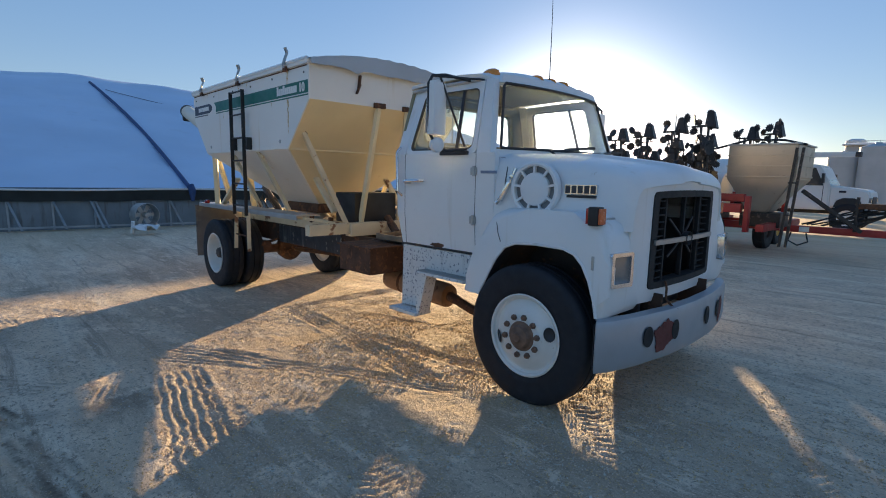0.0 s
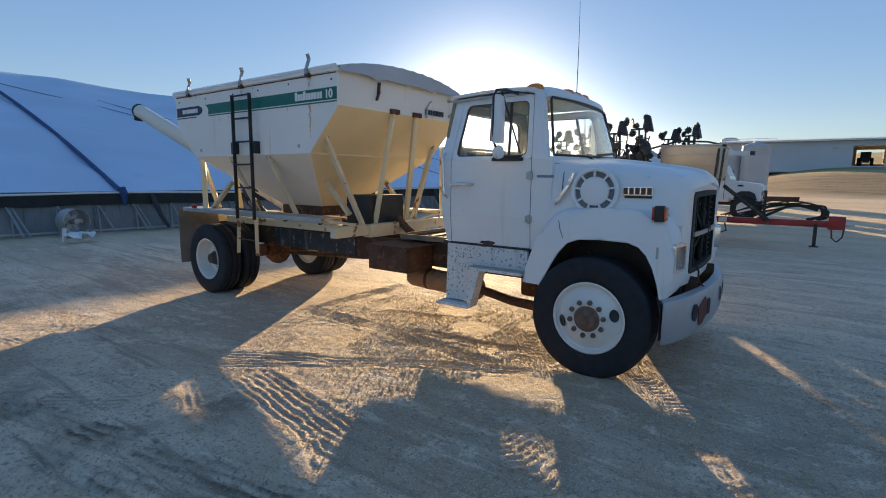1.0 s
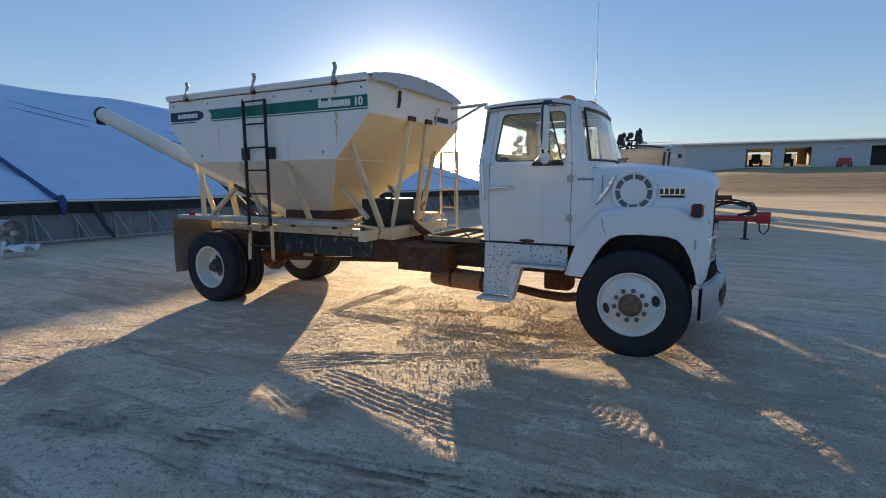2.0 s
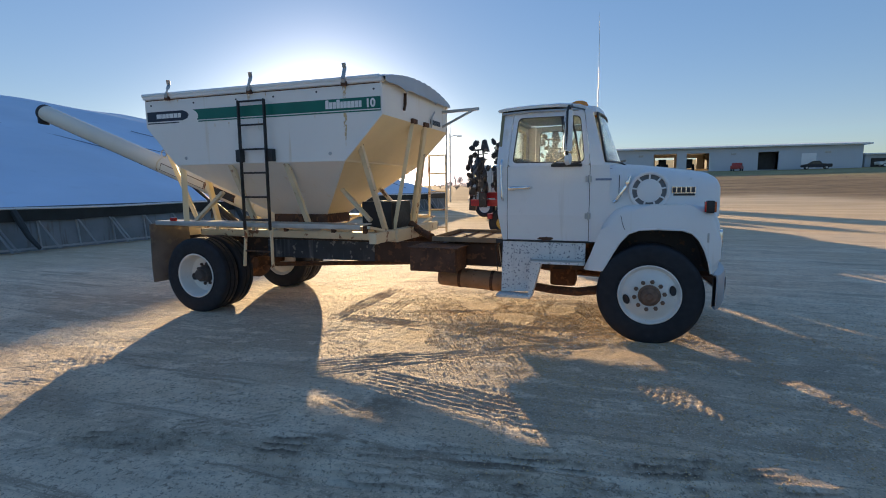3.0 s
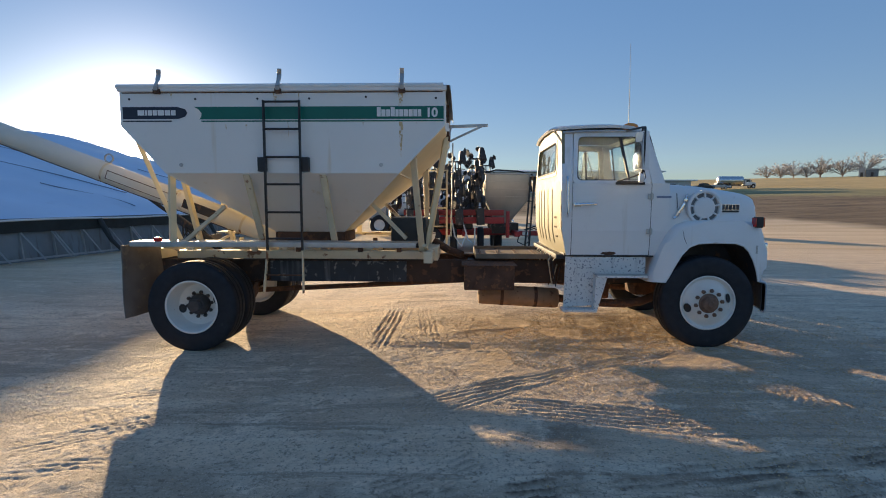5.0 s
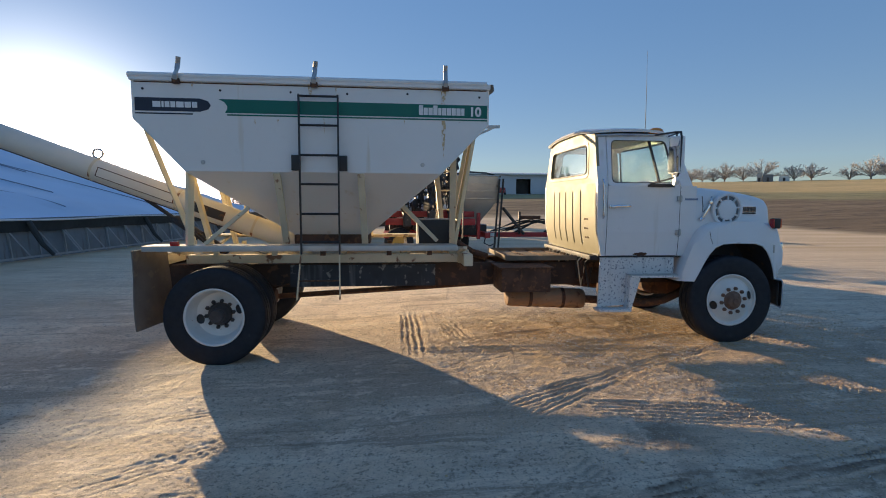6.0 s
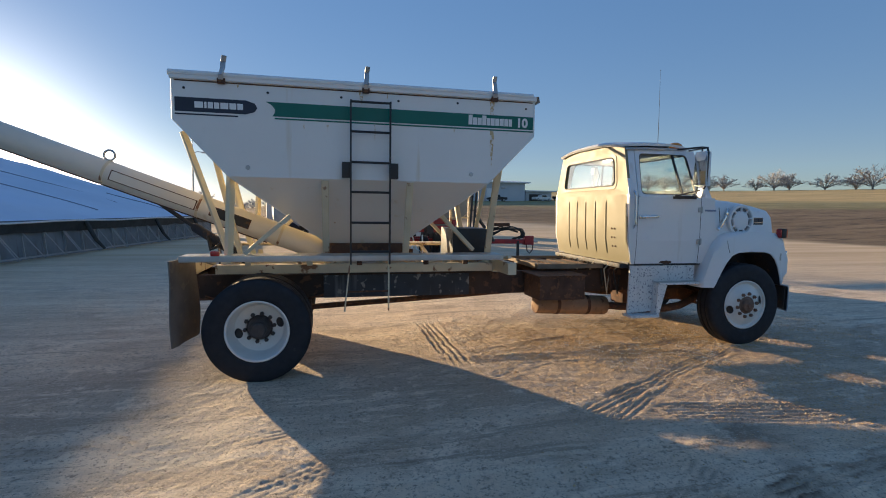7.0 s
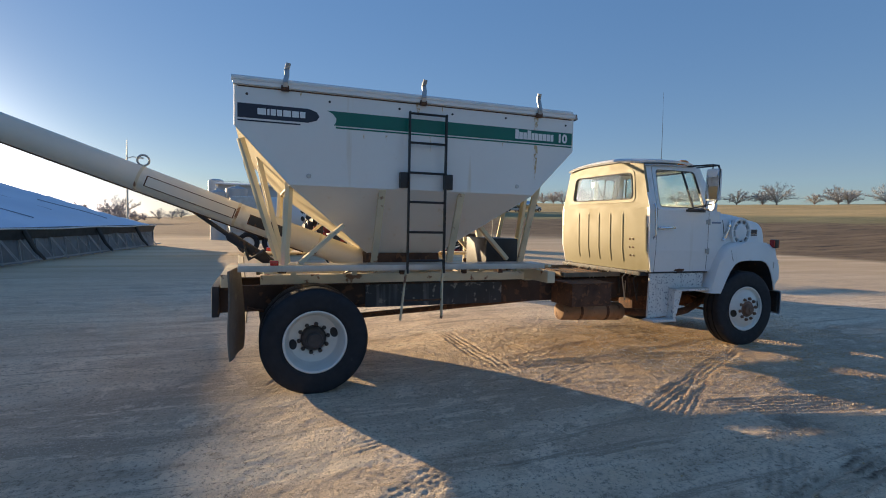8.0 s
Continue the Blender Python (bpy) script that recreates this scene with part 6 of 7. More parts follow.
bm = bmesh.new()
grid = []
ys_ = np.linspace(WY0 + 0.05, WY1 - 0.02, 150)
for y in ys_:
    row = []
    for j in range(46):
        dx = 30.0 * (j / 45) ** 1.3
        z = pile_z(dx, y) + (0.05 * math.sin(y * 1.1 + dx * 0.5) * math.sin(dx * 0.9) + 0.10 * noise.noise(Vector((dx * 0.35, y * 0.35, 0)))) * min(1, dx / 2)
        row.append(bm.verts.new((wall_x(y) - 0.05 - dx, y, z)))
    grid.append(row)
for u, v in zip(grid, grid[1:]):
    for k in range(45):
        bm.faces.new((u[k], v[k], v[k + 1], u[k + 1]))
pile = thing("covered_pile", "long grain pile under a pale blue tarpaulin", "covered pile")
part("tarpaulin", bm, TARP, pile, "taut pale blue tarpaulin with wrinkles", 80)
bm = bmesh.new()
rows_ = []
for y in np.linspace(WY0, WY1, 190):
    wob = 0.05 * noise.noise(Vector((0, y * 0.9, 3)))
    x = wall_x(y)
    rows_.append([bm.verts.new(p) for p in ((x - 0.10, y, 1.13), (x + 0.10, y, 1.09), (x + 0.06, y, 1.0), (x - 0.01, y, 0.74 + wob))])
for u, v in zip(rows_, rows_[1:]):
    for k in range(3):
        bm.faces.new((u[k], v[k], v[k + 1], u[k + 1]))
solid(bm, 0.01)
part("skirt", bm, SKIRT, pile, "black tarp skirt hanging over the wall")
part("edge_pipe", tube(bmesh.new(), [(wall_x(y) + 0.12, y, 1.09 + 0.02 * math.sin(y)) for y in np.linspace(WY0, WY1, 60)], 0.03, 8), TANKWHITE, pile, "white edge pipe")


def strap(y0, y1, d0, d1, r, name="strap", mat=None):
    pts = []
    for t in np.linspace(0, 1, 40):
        y, dx = y0 + (y1 - y0) * t + (0.22 if r > 0.05 else 0.25) * math.sin(3.4 * t if r > 0.05 else 5 * t), d0 + (d1 - d0) * t
        pts.append((wall_x(y) - 0.05 - dx, y, pile_z(max(dx, 0.0), y) + (0.07 if r > 0.05 else 0.03)))
    return part(name, tube(bmesh.new(), pts, r, 8), mat or BLUEROPE, pile, "dark blue strap or painted crease shade over the tarpaulin")


strap(1.6, 1.9, -0.05, 16.5, 0.07)
# thin dark tubes draw the shade of creases in the tarpaulin
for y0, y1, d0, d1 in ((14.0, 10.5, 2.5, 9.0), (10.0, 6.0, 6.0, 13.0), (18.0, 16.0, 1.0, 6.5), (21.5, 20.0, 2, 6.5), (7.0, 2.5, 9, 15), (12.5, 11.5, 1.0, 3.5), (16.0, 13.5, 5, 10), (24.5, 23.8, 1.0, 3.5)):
    strap(y0, y1, d0, d1, 0.02, "crease", CREASE_SHADE)
part("strap_end", tube(bmesh.new(), [(wall_x(1.6) + 0.12, 1.6, 1.25), (wall_x(1.6) + 0.2, 1.62, 1.05), (wall_x(1.6) + 0.2, 1.62, 0.72)], [0.10, 0.12, 0.05], 8), BLUEROPE, pile)
for y in (2.4, 9.5, 15.0, 20.5, 25.0):
    bm = tube(bmesh.new(), [(wall_x(y) + 0.1, y, 1.05), (wall_x(y) + 0.22, y + 0.06, 0.75), (wall_x(y) + 0.38, y + 0.14, 0.35), (wall_x(y) + 0.62, y + 0.24, 0.02)], [0.08, 0.09, 0.07, 0.05], 8)
    part("sandbag_tail", bm, SKIRT, pile, "black weighted tarp tail")

# drum fan at the wall
fan = thing("drum_fan", "grey drum fan standing at the bunker wall", "fan", at=(-15.0, 0.05, 0.0), turn=-78)
bm = lathe(bmesh.new(), [(0.50, -0.28), (0.515, -0.28), (0.515, 0.28), (0.50, 0.28)], 40, pose(0, 0, 0.53), closed=True)
part("drum", bm, GALV, fan, "dull steel drum")
bm = bmesh.new()
for r in (0.1, 0.2, 0.3, 0.4, 0.49):
    tube(bm, [(r * math.cos(a), -0.28, 0.53 + r * math.sin(a)) for a in np.linspace(0, 2 * math.pi, 33)[:-1]], 0.005, 5, closed=True)
for k in range(12):
    a = math.pi * k / 6
    tube(bm, [(0, -0.285, 0.53), (0.5 * math.cos(a), -0.28, 0.53 + 0.5 * math.sin(a))], 0.005, 5)
part("guard", bm, GALV, fan)
for k in range(6):
    a = math.pi * k / 3
    bm = beam(bmesh.new(), (0.08 * math.cos(a), -0.1, 0.53 + 0.08 * math.sin(a)), (0.45 * math.cos(a), -0.1, 0.53 + 0.45 * math.sin(a)), 0.02, 0.16)
    part("blade", bm, GALV, fan)
part("motor", lathe(bmesh.new(), [(0, -0.2), (0.1, -0.18), (0.12, 0.0), (0.1, 0.25), (0, 0.27)], 20, pose(0, 0, 0.53)), GALV, fan)
for x in (-0.35, 0.35):
    part("foot", cube(x - 0.04, x + 0.04, -0.3, 0.3, -0.02, 0.18, 0.01), GALV, fan)
fan.scale = (0.68, 0.68, 0.68)
scrap = thing("torn_sheet", "crumpled pale plastic scrap on the gravel", "litter", at=(-13.9, -0.55, 0.0))
bm = bmesh.new()
rng = random.Random(6)
vs = [[bm.verts.new((0.12 * i + rng.uniform(-0.04, 0.04), 0.1 * j + rng.uniform(-0.04, 0.04), 0.04 + 0.16 * rng.random())) for i in range(5)] for j in range(7)]
for u, v in zip(vs, vs[1:]):
    for k in range(4):
        bm.faces.new((u[k], u[k + 1], v[k + 1], v[k]))
solid(bm, 0.01)
part("sheet", bm, TANKWHITE, scrap)
bm = tube(bmesh.new(), [(0.05, 0.0, -0.05), (0.1, 0.02, 0.28)], 0.05, 6)
part("stub", bm, TANKWHITE, scrap)


# ---- far things: vehicles, planter, sheds, tanks, trees ----
def ground_z(x, y):
    return float(terrain(x, y))


def simple_wheel(parent, x, y, z, r, w, along="Y", rim_mat=None, rim_r=0.55):
    """A far wheel: a tyre with its rim as a part below it."""
    m = Matrix.Translation((x, y, z)) @ (Matrix.Identity(4) if along == "Y" else Matrix.Rotation(math.pi / 2, 4, "Z"))
    h = w / 2
    bm = lathe(bmesh.new(), [(r * rim_r, -h * 0.8), (r * 0.7, -h), (r * 0.92, -h * 0.95), (r, -h * 0.6), (r, h * 0.6), (r * 0.92, h * 0.95), (r * 0.7, h), (r * rim_r, h * 0.8)], 32, m)
    t = part("tyre", bm, RUBBER, parent)
    bm = lathe(bmesh.new(), [(r * rim_r, -h * 0.8), (r * rim_r * 0.9, -h * 0.5), (r * 0.2, -h * 0.55), (0, -h * 0.6)], 28, m)
    lathe(bm, [(r * rim_r, h * 0.8), (r * rim_r * 0.9, h * 0.5), (r * 0.2, h * 0.55), (0, h * 0.6)], 28, m)
    part("rim", bm, rim_mat or RIM, t)
    return t


# planter with folded wings
planter = thing("planter", "red row-crop planter with black row units folded up", "planter")
PY = 9.9


def row_unit(x, y, z, tilt, flip, seed, top=3.0):
    """One folded row unit: arms, shank, seed box, discs and press wheels."""
    rnd = random.Random(seed)
    m = Matrix.Translation((x, y, z)) @ pose(0, 0, 0, tilt * 0.5, tilt, 6 * flip)
    h = top - z
    bm = bmesh.new()
    for dx in (-0.075, 0.075):
        box(bm, dx - 0.018, dx + 0.018, -0.05, 0.05, 0.0, h * 0.86, 0.005, m)
    box(bm, -0.11, 0.11, -0.14, 0.14, 0.0, h * 0.22, 0.03, m)
    box(bm, -0.10, 0.08, -0.13, 0.13, h * 0.30, h * 0.44, 0.03, m)
    box(bm, -0.12, 0.04, -0.12, 0.12, h * 0.52, h * 0.62, 0.025, m)
    box(bm, -0.05, 0.10, -0.10, 0.10, h * 0.68, h * 0.75, 0.02, m)
    box(bm, -0.28, 0.05, -0.03, 0.03, h * 0.85, h * 0.87, 0.008, m)
    for k in range(7):
        z = h * (0.24 + 0.09 * k)
        side = 0.10 + 0.10 * rnd.random()
        beam(bm, m @ Vector((-side, rnd.uniform(-0.15, 0.15), z)), m @ Vector((side, rnd.uniform(-0.15, 0.15), z + rnd.uniform(-0.08, 0.08))), 0.035, 0.025)
    unit = part("row_unit", bm, ROWBLACK, planter, "black folded row unit")
    bm = bmesh.new()
    vs = [m @ Vector(p) for p in ((0.02, -0.15, h * 0.85), (0.27, -0.15, h * 0.82), (0.27, 0.15, h * 0.82), (0.02, 0.15, h * 0.85), (0.07, -0.10, h), (0.19, -0.10, h), (0.19, 0.10, h), (0.07, 0.10, h))]
    vv = [bm.verts.new(v) for v in vs]
    for f in ((3, 2, 1, 0), (4, 5, 6, 7), (0, 1, 5, 4), (1, 2, 6, 5), (2, 3, 7, 6), (3, 0, 4, 7)):
        bm.faces.new([vv[i] for i in f])
    bmesh.ops.bevel(bm, geom=bm.edges[:], offset=0.02, segments=2, affect="EDGES")
    part("seed_box", bm, ROWBLACK, unit)
    for k in range(12):
        p = m @ Vector((rnd.uniform(-0.28, -0.10) if k % 3 else rnd.uniform(0.05, 0.26), rnd.uniform(-0.25, 0.25), h * (0.97 - 0.045 * k + 0.03 * rnd.random())))
        r = rnd.uniform(0.08, 0.13)
        q = Matrix.Translation(p) @ pose(0, 0, 0, rnd.uniform(-25, 25), 0, rnd.uniform(-75, 75))
        bm = bmesh.new()
        teeth = 12
        ring = [(r * (1.0 if i % 2 else 0.66) * math.cos(math.pi * i / teeth), r * (1.0 if i % 2 else 0.66) * math.sin(math.pi * i / teeth)) for i in range(2 * teeth)]
        prism(bm, ring, -0.012, 0.012, q)
        part("closing_wheel", bm, ROWBLACK, unit)
    for k in range(3):
        sx_ = rnd.choice((-1, 1)) * rnd.uniform(0.12, 0.2)
        part("gauge_wheel", lathe(bmesh.new(), [(0, -0.05), (0.10, -0.05), (0.17, -0.06), (0.19, -0.04), (0.19, 0.04), (0.17, 0.06), (0, 0.05)], 20,
             m @ Matrix.Translation((sx_ * 0.6, rnd.uniform(-0.12, 0.12), h * (0.30 + 0.17 * k))) @ pose(0, 0, 0, 0, 0, rnd.uniform(50, 120))), ROWBLACK, unit)
    for k in range(4):
        a = m @ Vector((rnd.uniform(-0.15, 0.15), rnd.uniform(-0.15, 0.15), h * rnd.uniform(0.1, 0.5)))
        b = m @ Vector((rnd.uniform(-0.22, 0.22), rnd.uniform(-0.15, 0.15), h * rnd.uniform(0.55, 0.95)))
        part("linkage", tube(bmesh.new(), [a, a.lerp(b, 0.5) + Vector((rnd.uniform(-0.06, 0.06), 0, 0)), b], 0.015, 6), HOSE if k % 2 else ROWBLACK, unit)
    return unit


for i, (x, y, top) in enumerate(((-4.24, 8.45, 2.97), (-3.48, 8.35, 3.03), (-2.76, 8.3, 3.12), (-2.13, 8.42, 3.24))):
    row_unit(x, y, 0.95, (-3, -4, -2, -3)[i], 1, 40 + i, top)
for i, (x, y, top) in enumerate(((-4.3, 11.9, 2.9), (-3.3, 11.9, 3.0), (-2.27, 11.7, 3.16), (-1.70, 12.0, 3.29))):
    row_unit(x, y, 1.0, (2, -2, 1, -1)[i], -1, 60 + i, top)
for i, (x, top) in enumerate(((-4.9, 2.5), (-3.9, 2.45), (-3.15, 2.4), (-2.45, 2.3))):
    row_unit(x, 9.6, 0.8, (4, -3, 3, -4)[i], 1, 80 + i, top)
for y in (8.75, 12.0):
    part("toolbar", cube(-4.7, -1.4, y - 0.09, y + 0.09, 0.98, 1.18, 0.02), IMPLRED, planter, "red toolbar")
    part("toolbar", cube(-4.5, -1.4, y + 0.12, y + 0.26, 1.22, 1.40, 0.02), IMPLRED, planter)
    part("wing_hinge", cube(-1.34, -1.24, y - 0.08, y + 0.10, 0.55, 1.36, 0.02), IMPLRED, planter, "red upright hinge plate")
for y in (PY + 0.1, PY + 1.3):
    part("frame_beam", cube(-4.2, -0.9, y - 0.08, y + 0.08, 0.55, 0.72, 0.015), IMPLRED, planter)
for x in (-4.1, -2.6, -1.0):
    part("cross_beam", cube(x - 0.08, x + 0.08, 8.7, 12.1, 0.58, 0.74, 0.015), IMPLRED, planter)
simple_wheel(planter, -3.72, 8.95, 0.44, 0.45, 0.28, "Y", YELLOWRIM, 0.45)
simple_wheel(planter, -2.95, 9.35, 0.40, 0.40, 0.22, "X", ROWBLACK, 0.45)
simple_wheel(planter, -2.10, 9.35, 0.42, 0.43, 0.20, "X", YELLOWRIM, 0.45)
simple_wheel(planter, -1.45, 10.9, 0.48, 0.50, 0.28, "X", ROWBLACK, 0.45)
simple_wheel(planter, -1.5, 12.2, 0.42, 0.43, 0.22, "X", YELLOWRIM, 0.45)
simple_wheel(planter, -3.72, 11.9, 0.44, 0.45, 0.28, "Y", YELLOWRIM, 0.45)
part("tongue", cube(-1.2, 2.05, 10.52, 10.68, 0.50, 0.66, 0.015), IMPLRED, planter, "long red tongue")
part("hitch_plate", cube(1.78, 2.12, 10.48, 10.72, 0.46, 0.78, 0.012), IMPLRED, planter)
part("hitch_pin", cube(2.1, 2.3, 10.55, 10.65, 0.54, 0.60, 0.01), GALV, planter)
part("jack_stand", cube(1.50, 1.58, 10.50, 10.58, 0.02, 0.60, 0.006), ROWBLACK, planter, "black jack stand")
part("jack_foot", cube(1.44, 1.64, 10.44, 10.64, 0.0, 0.025, 0.004), ROWBLACK, planter)
bm = beam(bmesh.new(), (0.25, 10.6, 0.62), (1.05, 10.6, 1.06), 0.07, 0.07, bevel=0.01)
beam(bm, (1.05, 10.6, 1.06), (1.55, 10.6, 0.92), 0.07, 0.07, bevel=0.01)
part("hose_carrier", bm, ROWBLACK, planter)
part("marker_bar", cube(0.45, 1.15, 10.35, 10.5, 1.12, 1.24, 0.015), RUST, planter)
part("marker_post", cube(0.40, 0.46, 10.38, 10.46, 0.60, 1.38, 0.006), ROWBLACK, planter)
rng = random.Random(12)
for k in range(9):
    x0 = 0.35 + 0.5 * rng.random()
    pts = [(x0 - 0.9 * rng.random() - 0.2, 10.5, 0.70), (x0, 10.45 + 0.1 * rng.random(), 0.85 + 0.3 * rng.random()), (x0 + 0.5, 10.45, 1.0 + 0.2 * rng.random()), (1.45 + 0.25 * rng.random(), 10.5, 0.95 + 0.15 * rng.random()), (1.62 + 0.15 * rng.random(), 10.5, 0.8), (1.3 + 0.35 * rng.random(), 10.55, 0.62 + 0.1 * rng.random())]
    fine = [Vector(p) for p in pts]
    smooth_pts = []
    for i in range(len(fine) - 1):
        p0, p1, p2, p3 = fine[max(0, i - 1)], fine[i], fine[i + 1], fine[min(len(fine) - 1, i + 2)]
        for t in (0, 0.25, 0.5, 0.75):
            smooth_pts.append(0.5 * ((2 * p1) + (p2 - p0) * t + (2 * p0 - 5 * p1 + 4 * p2 - p3) * t * t + (3 * p1 - p0 - 3 * p2 + p3) * t ** 3))
    part("hose", tube(bmesh.new(), smooth_pts + [fine[-1]], 0.018, 6), HOSE, planter)
part("safety_chain", tube(bmesh.new(), [(1.85, 10.5, 0.5), (1.88, 10.5, 0.25), (1.98, 10.5, 0.16), (2.08, 10.5, 0.28), (2.1, 10.5, 0.5)], 0.02, 6), RUST, planter)
part("hose_loop", tube(bmesh.new(), [(-0.75, 10.4, 0.5), (-0.8, 10.4, 0.3), (-0.6, 10.4, 0.2), (-0.4, 10.4, 0.3), (-0.45, 10.4, 0.5)], 0.02, 6), HOSE, planter)
for pts in (((-3.0, 8.6, 1.1), (-2.9, 8.5, 0.6), (-2.7, 8.5, 0.3), (-2.55, 8.6, 0.7)), ((-2.7, 8.6, 1.15), (-2.5, 8.5, 0.5), (-2.3, 8.5, 0.35), (-2.3, 8.6, 0.9))):
    part("hose", tube(bmesh.new(), pts, 0.022, 6), TANKWHITE, planter)
part("warning_decal", cube(-0.62, -0.42, 10.505, 10.512, 0.52, 0.64, 0), DECALWHITE, planter)
# liquid tanks on the frame
for x, y in ((-3.75, 10.6), (-2.75, 10.7), (-3.3, 11.4)):
    bm = tube(bmesh.new(), [(x - 0.45, y, 1.40), (x - 0.40, y, 1.40), (x + 0.40, y, 1.40), (x + 0.45, y, 1.40)], [0.36, 0.5, 0.5, 0.36], 24)
    tank = part("liquid_tank", bm, TANKWHITE, planter, "white plastic liquid tank")
    part("tank_cradle", cube(x - 0.42, x + 0.42, y - 0.4, y + 0.4, 0.72, 0.98, 0.02), ROWBLACK, tank)
    part("tank_lid", lathe(bmesh.new(), [(0, 0.06), (0.14, 0.05), (0.15, 0.0)], 18, Matrix.Translation((x, y, 1.89)) @ pose(0, 0, 0, 90)), ROWBLACK, tank)
# bulk box between the wings
bm = bmesh.new()
lo = [(-1.55, 9.75), (-1.15, 9.75), (-1.15, 10.45), (-1.55, 10.45)]
hi = [(-1.95, 9.3), (-0.56, 9.3), (-0.56, 10.95), (-1.95, 10.95)]
rings = [[bm.verts.new((x, y, z)) for x, y in loop_] for loop_, z in ((lo, 0.95), (hi, 1.76), (hi, 2.52))]
for u, v in zip(rings, rings[1:]):
    for k in range(4):
        bm.faces.new((u[k], u[(k + 1) % 4], v[(k + 1) % 4], v[k]))
bm.faces.new(rings[0][::-1])
bm.faces.new(rings[-1])
bmesh.ops.bevel(bm, geom=bm.edges[:], offset=0.03, segments=2, affect="EDGES")
bulk = part("bulk_box", bm, POLY, planter, "stained cream bulk seed box")
for z in (1.80, 2.04, 2.28):
    part("box_rib", cube(-1.965, -0.545, 9.28, 10.97, z - 0.012, z + 0.012, 0.003), POLY, bulk)
part("box_rim", cube(-1.98, -0.53, 9.27, 10.98, 2.50, 2.54, 0.006), GALV, bulk)
part("box_stand", cube(-1.7, -0.85, 9.7, 10.5, 0.62, 0.96, 0.02), ROWBLACK, bulk)
for x in (-0.70, -0.58):
    part("ladder_post", beam(bmesh.new(), (x, 9.15, 0.25), (x + 0.14, 9.15, 2.42), 0.06, 0.05), ROWBLACK, planter, "black ladder post")
for z in (0.95, 1.65):
    part("ladder_step", cube(-0.66, -0.50, 9.12, 9.18, z, z + 0.03), ROWBLACK, planter)
part("brace", beam(bmesh.new(), (-0.4, 9.3, 1.5), (0.55, 10.3, 0.62), 0.07, 0.07), ROWBLACK, planter)
part("top_hose", tube(bmesh.new(), [(-2.3, 9.4, 2.45), (-1.6, 9.6, 2.66), (-0.9, 9.6, 2.62), (-0.45, 9.5, 2.5)], 0.025, 6), HOSE, planter)


def work_truck(name, label, at, turn, paint, cabin_len=1.5, bed=None, bed_len=4.5):
    """A bonneted lorry seen far off; its nose points along x."""
    t = thing(name, label, "truck", at=at, turn=turn)
    bm = bmesh.new()
    prism(bm, [(-1.15, 0.85), (0.0, 0.80), (0.05, 1.30), (-0.05, 1.48), (-1.15, 1.62)], -0.95, 0.95)
    bmesh.ops.bevel(bm, geom=bm.edges[:], offset=0.06, segments=3, affect="EDGES")
    part("bonnet", bm, paint, t)
    bm = bmesh.new()
    prism(bm, [(-1.15 - cabin_len, 0.75), (-1.10, 0.75), (-1.10, 1.62), (-1.45, 2.32), (-1.6, 2.38), (-1.10 - cabin_len, 2.38), (-1.15 - cabin_len, 2.25)], -1.0, 1.0)
    bmesh.ops.bevel(bm, geom=bm.edges[:], offset=0.05, segments=2, affect="EDGES")
    cabin = part("cab", bm, paint, t)
    for s in (-1, 1):
        bm = bmesh.new()
        prism(bm, [(-1.10 - cabin_len + 0.2, 1.62), (-1.30, 1.62), (-1.58, 2.25), (-1.10 - cabin_len + 0.2, 2.25)], s * 1.0 - 0.006, s * 1.0 + 0.006)
        part("side_window", bm, BLUEGLASS, cabin)
        part("door_seam", cube(-1.32, -1.30, s * 1.0 - 0.004, s * 1.0 + 0.004, 0.85, 1.6, 0), DASH, cabin)
        part("handle", cube(-2.35, -2.2, s * 1.0 - 0.02, s * 1.0 + 0.02, 1.4, 1.44, 0), CHROME, cabin)
        bm = bmesh.new()
        prism(bm, [(-0.98, 0.86), (-0.9, 1.1), (-0.72, 1.2), (-0.40, 1.2), (-0.22, 1.1), (-0.14, 0.86)], s * 0.955 - 0.03, s * 0.955 + 0.03)
        part("wheel_arch", bm, BLACK, t)
        simple_wheel(t, -0.56, s * 0.90, 0.50, 0.50, 0.28)
        part("headlamp", cube(-0.02, 0.05, s * 0.78 - 0.12, s * 0.78 + 0.12, 1.05, 1.22, 0.01), LENS, t)
        part("mirror", cube(-1.35, -1.27, s * 1.2 - 0.1, s * 1.2 + 0.1, 1.7, 2.05, 0.02), BLACK, cabin)
        part("badge_bar", cube(-0.85, -0.65, s * 0.955 - 0.008, s * 0.955 + 0.008, 1.38, 1.45, 0), NAVY, t)
    bm = bmesh.new()
    bm.faces.new([bm.verts.new(p) for p in ((-1.14, -0.85, 1.66), (-1.14, 0.85, 1.66), (-1.46, 0.78, 2.28), (-1.46, -0.78, 2.28))])
    solid(bm, -0.02)
    part("windscreen", bm, BLUEGLASS, cabin)
    part("grille", cube(0.02, 0.06, -0.5, 0.5, 0.88, 1.25, 0.01), DASH, t)
    part("bumper", cube(0.02, 0.16, -1.0, 1.0, 0.50, 0.78, 0.03), CHROME, t)
    part("chassis", cube(-2.65 - bed_len, 0.0, -0.42, 0.42, 0.60, 0.82, 0.01), BLACK, t)
    for s in (-1, 1):
        for x in (-2.65 - bed_len * 0.62, -2.65 - bed_len * 0.62 - 1.1):
            simple_wheel(t, x, s * 0.88, 0.50, 0.50, 0.45)
    return t


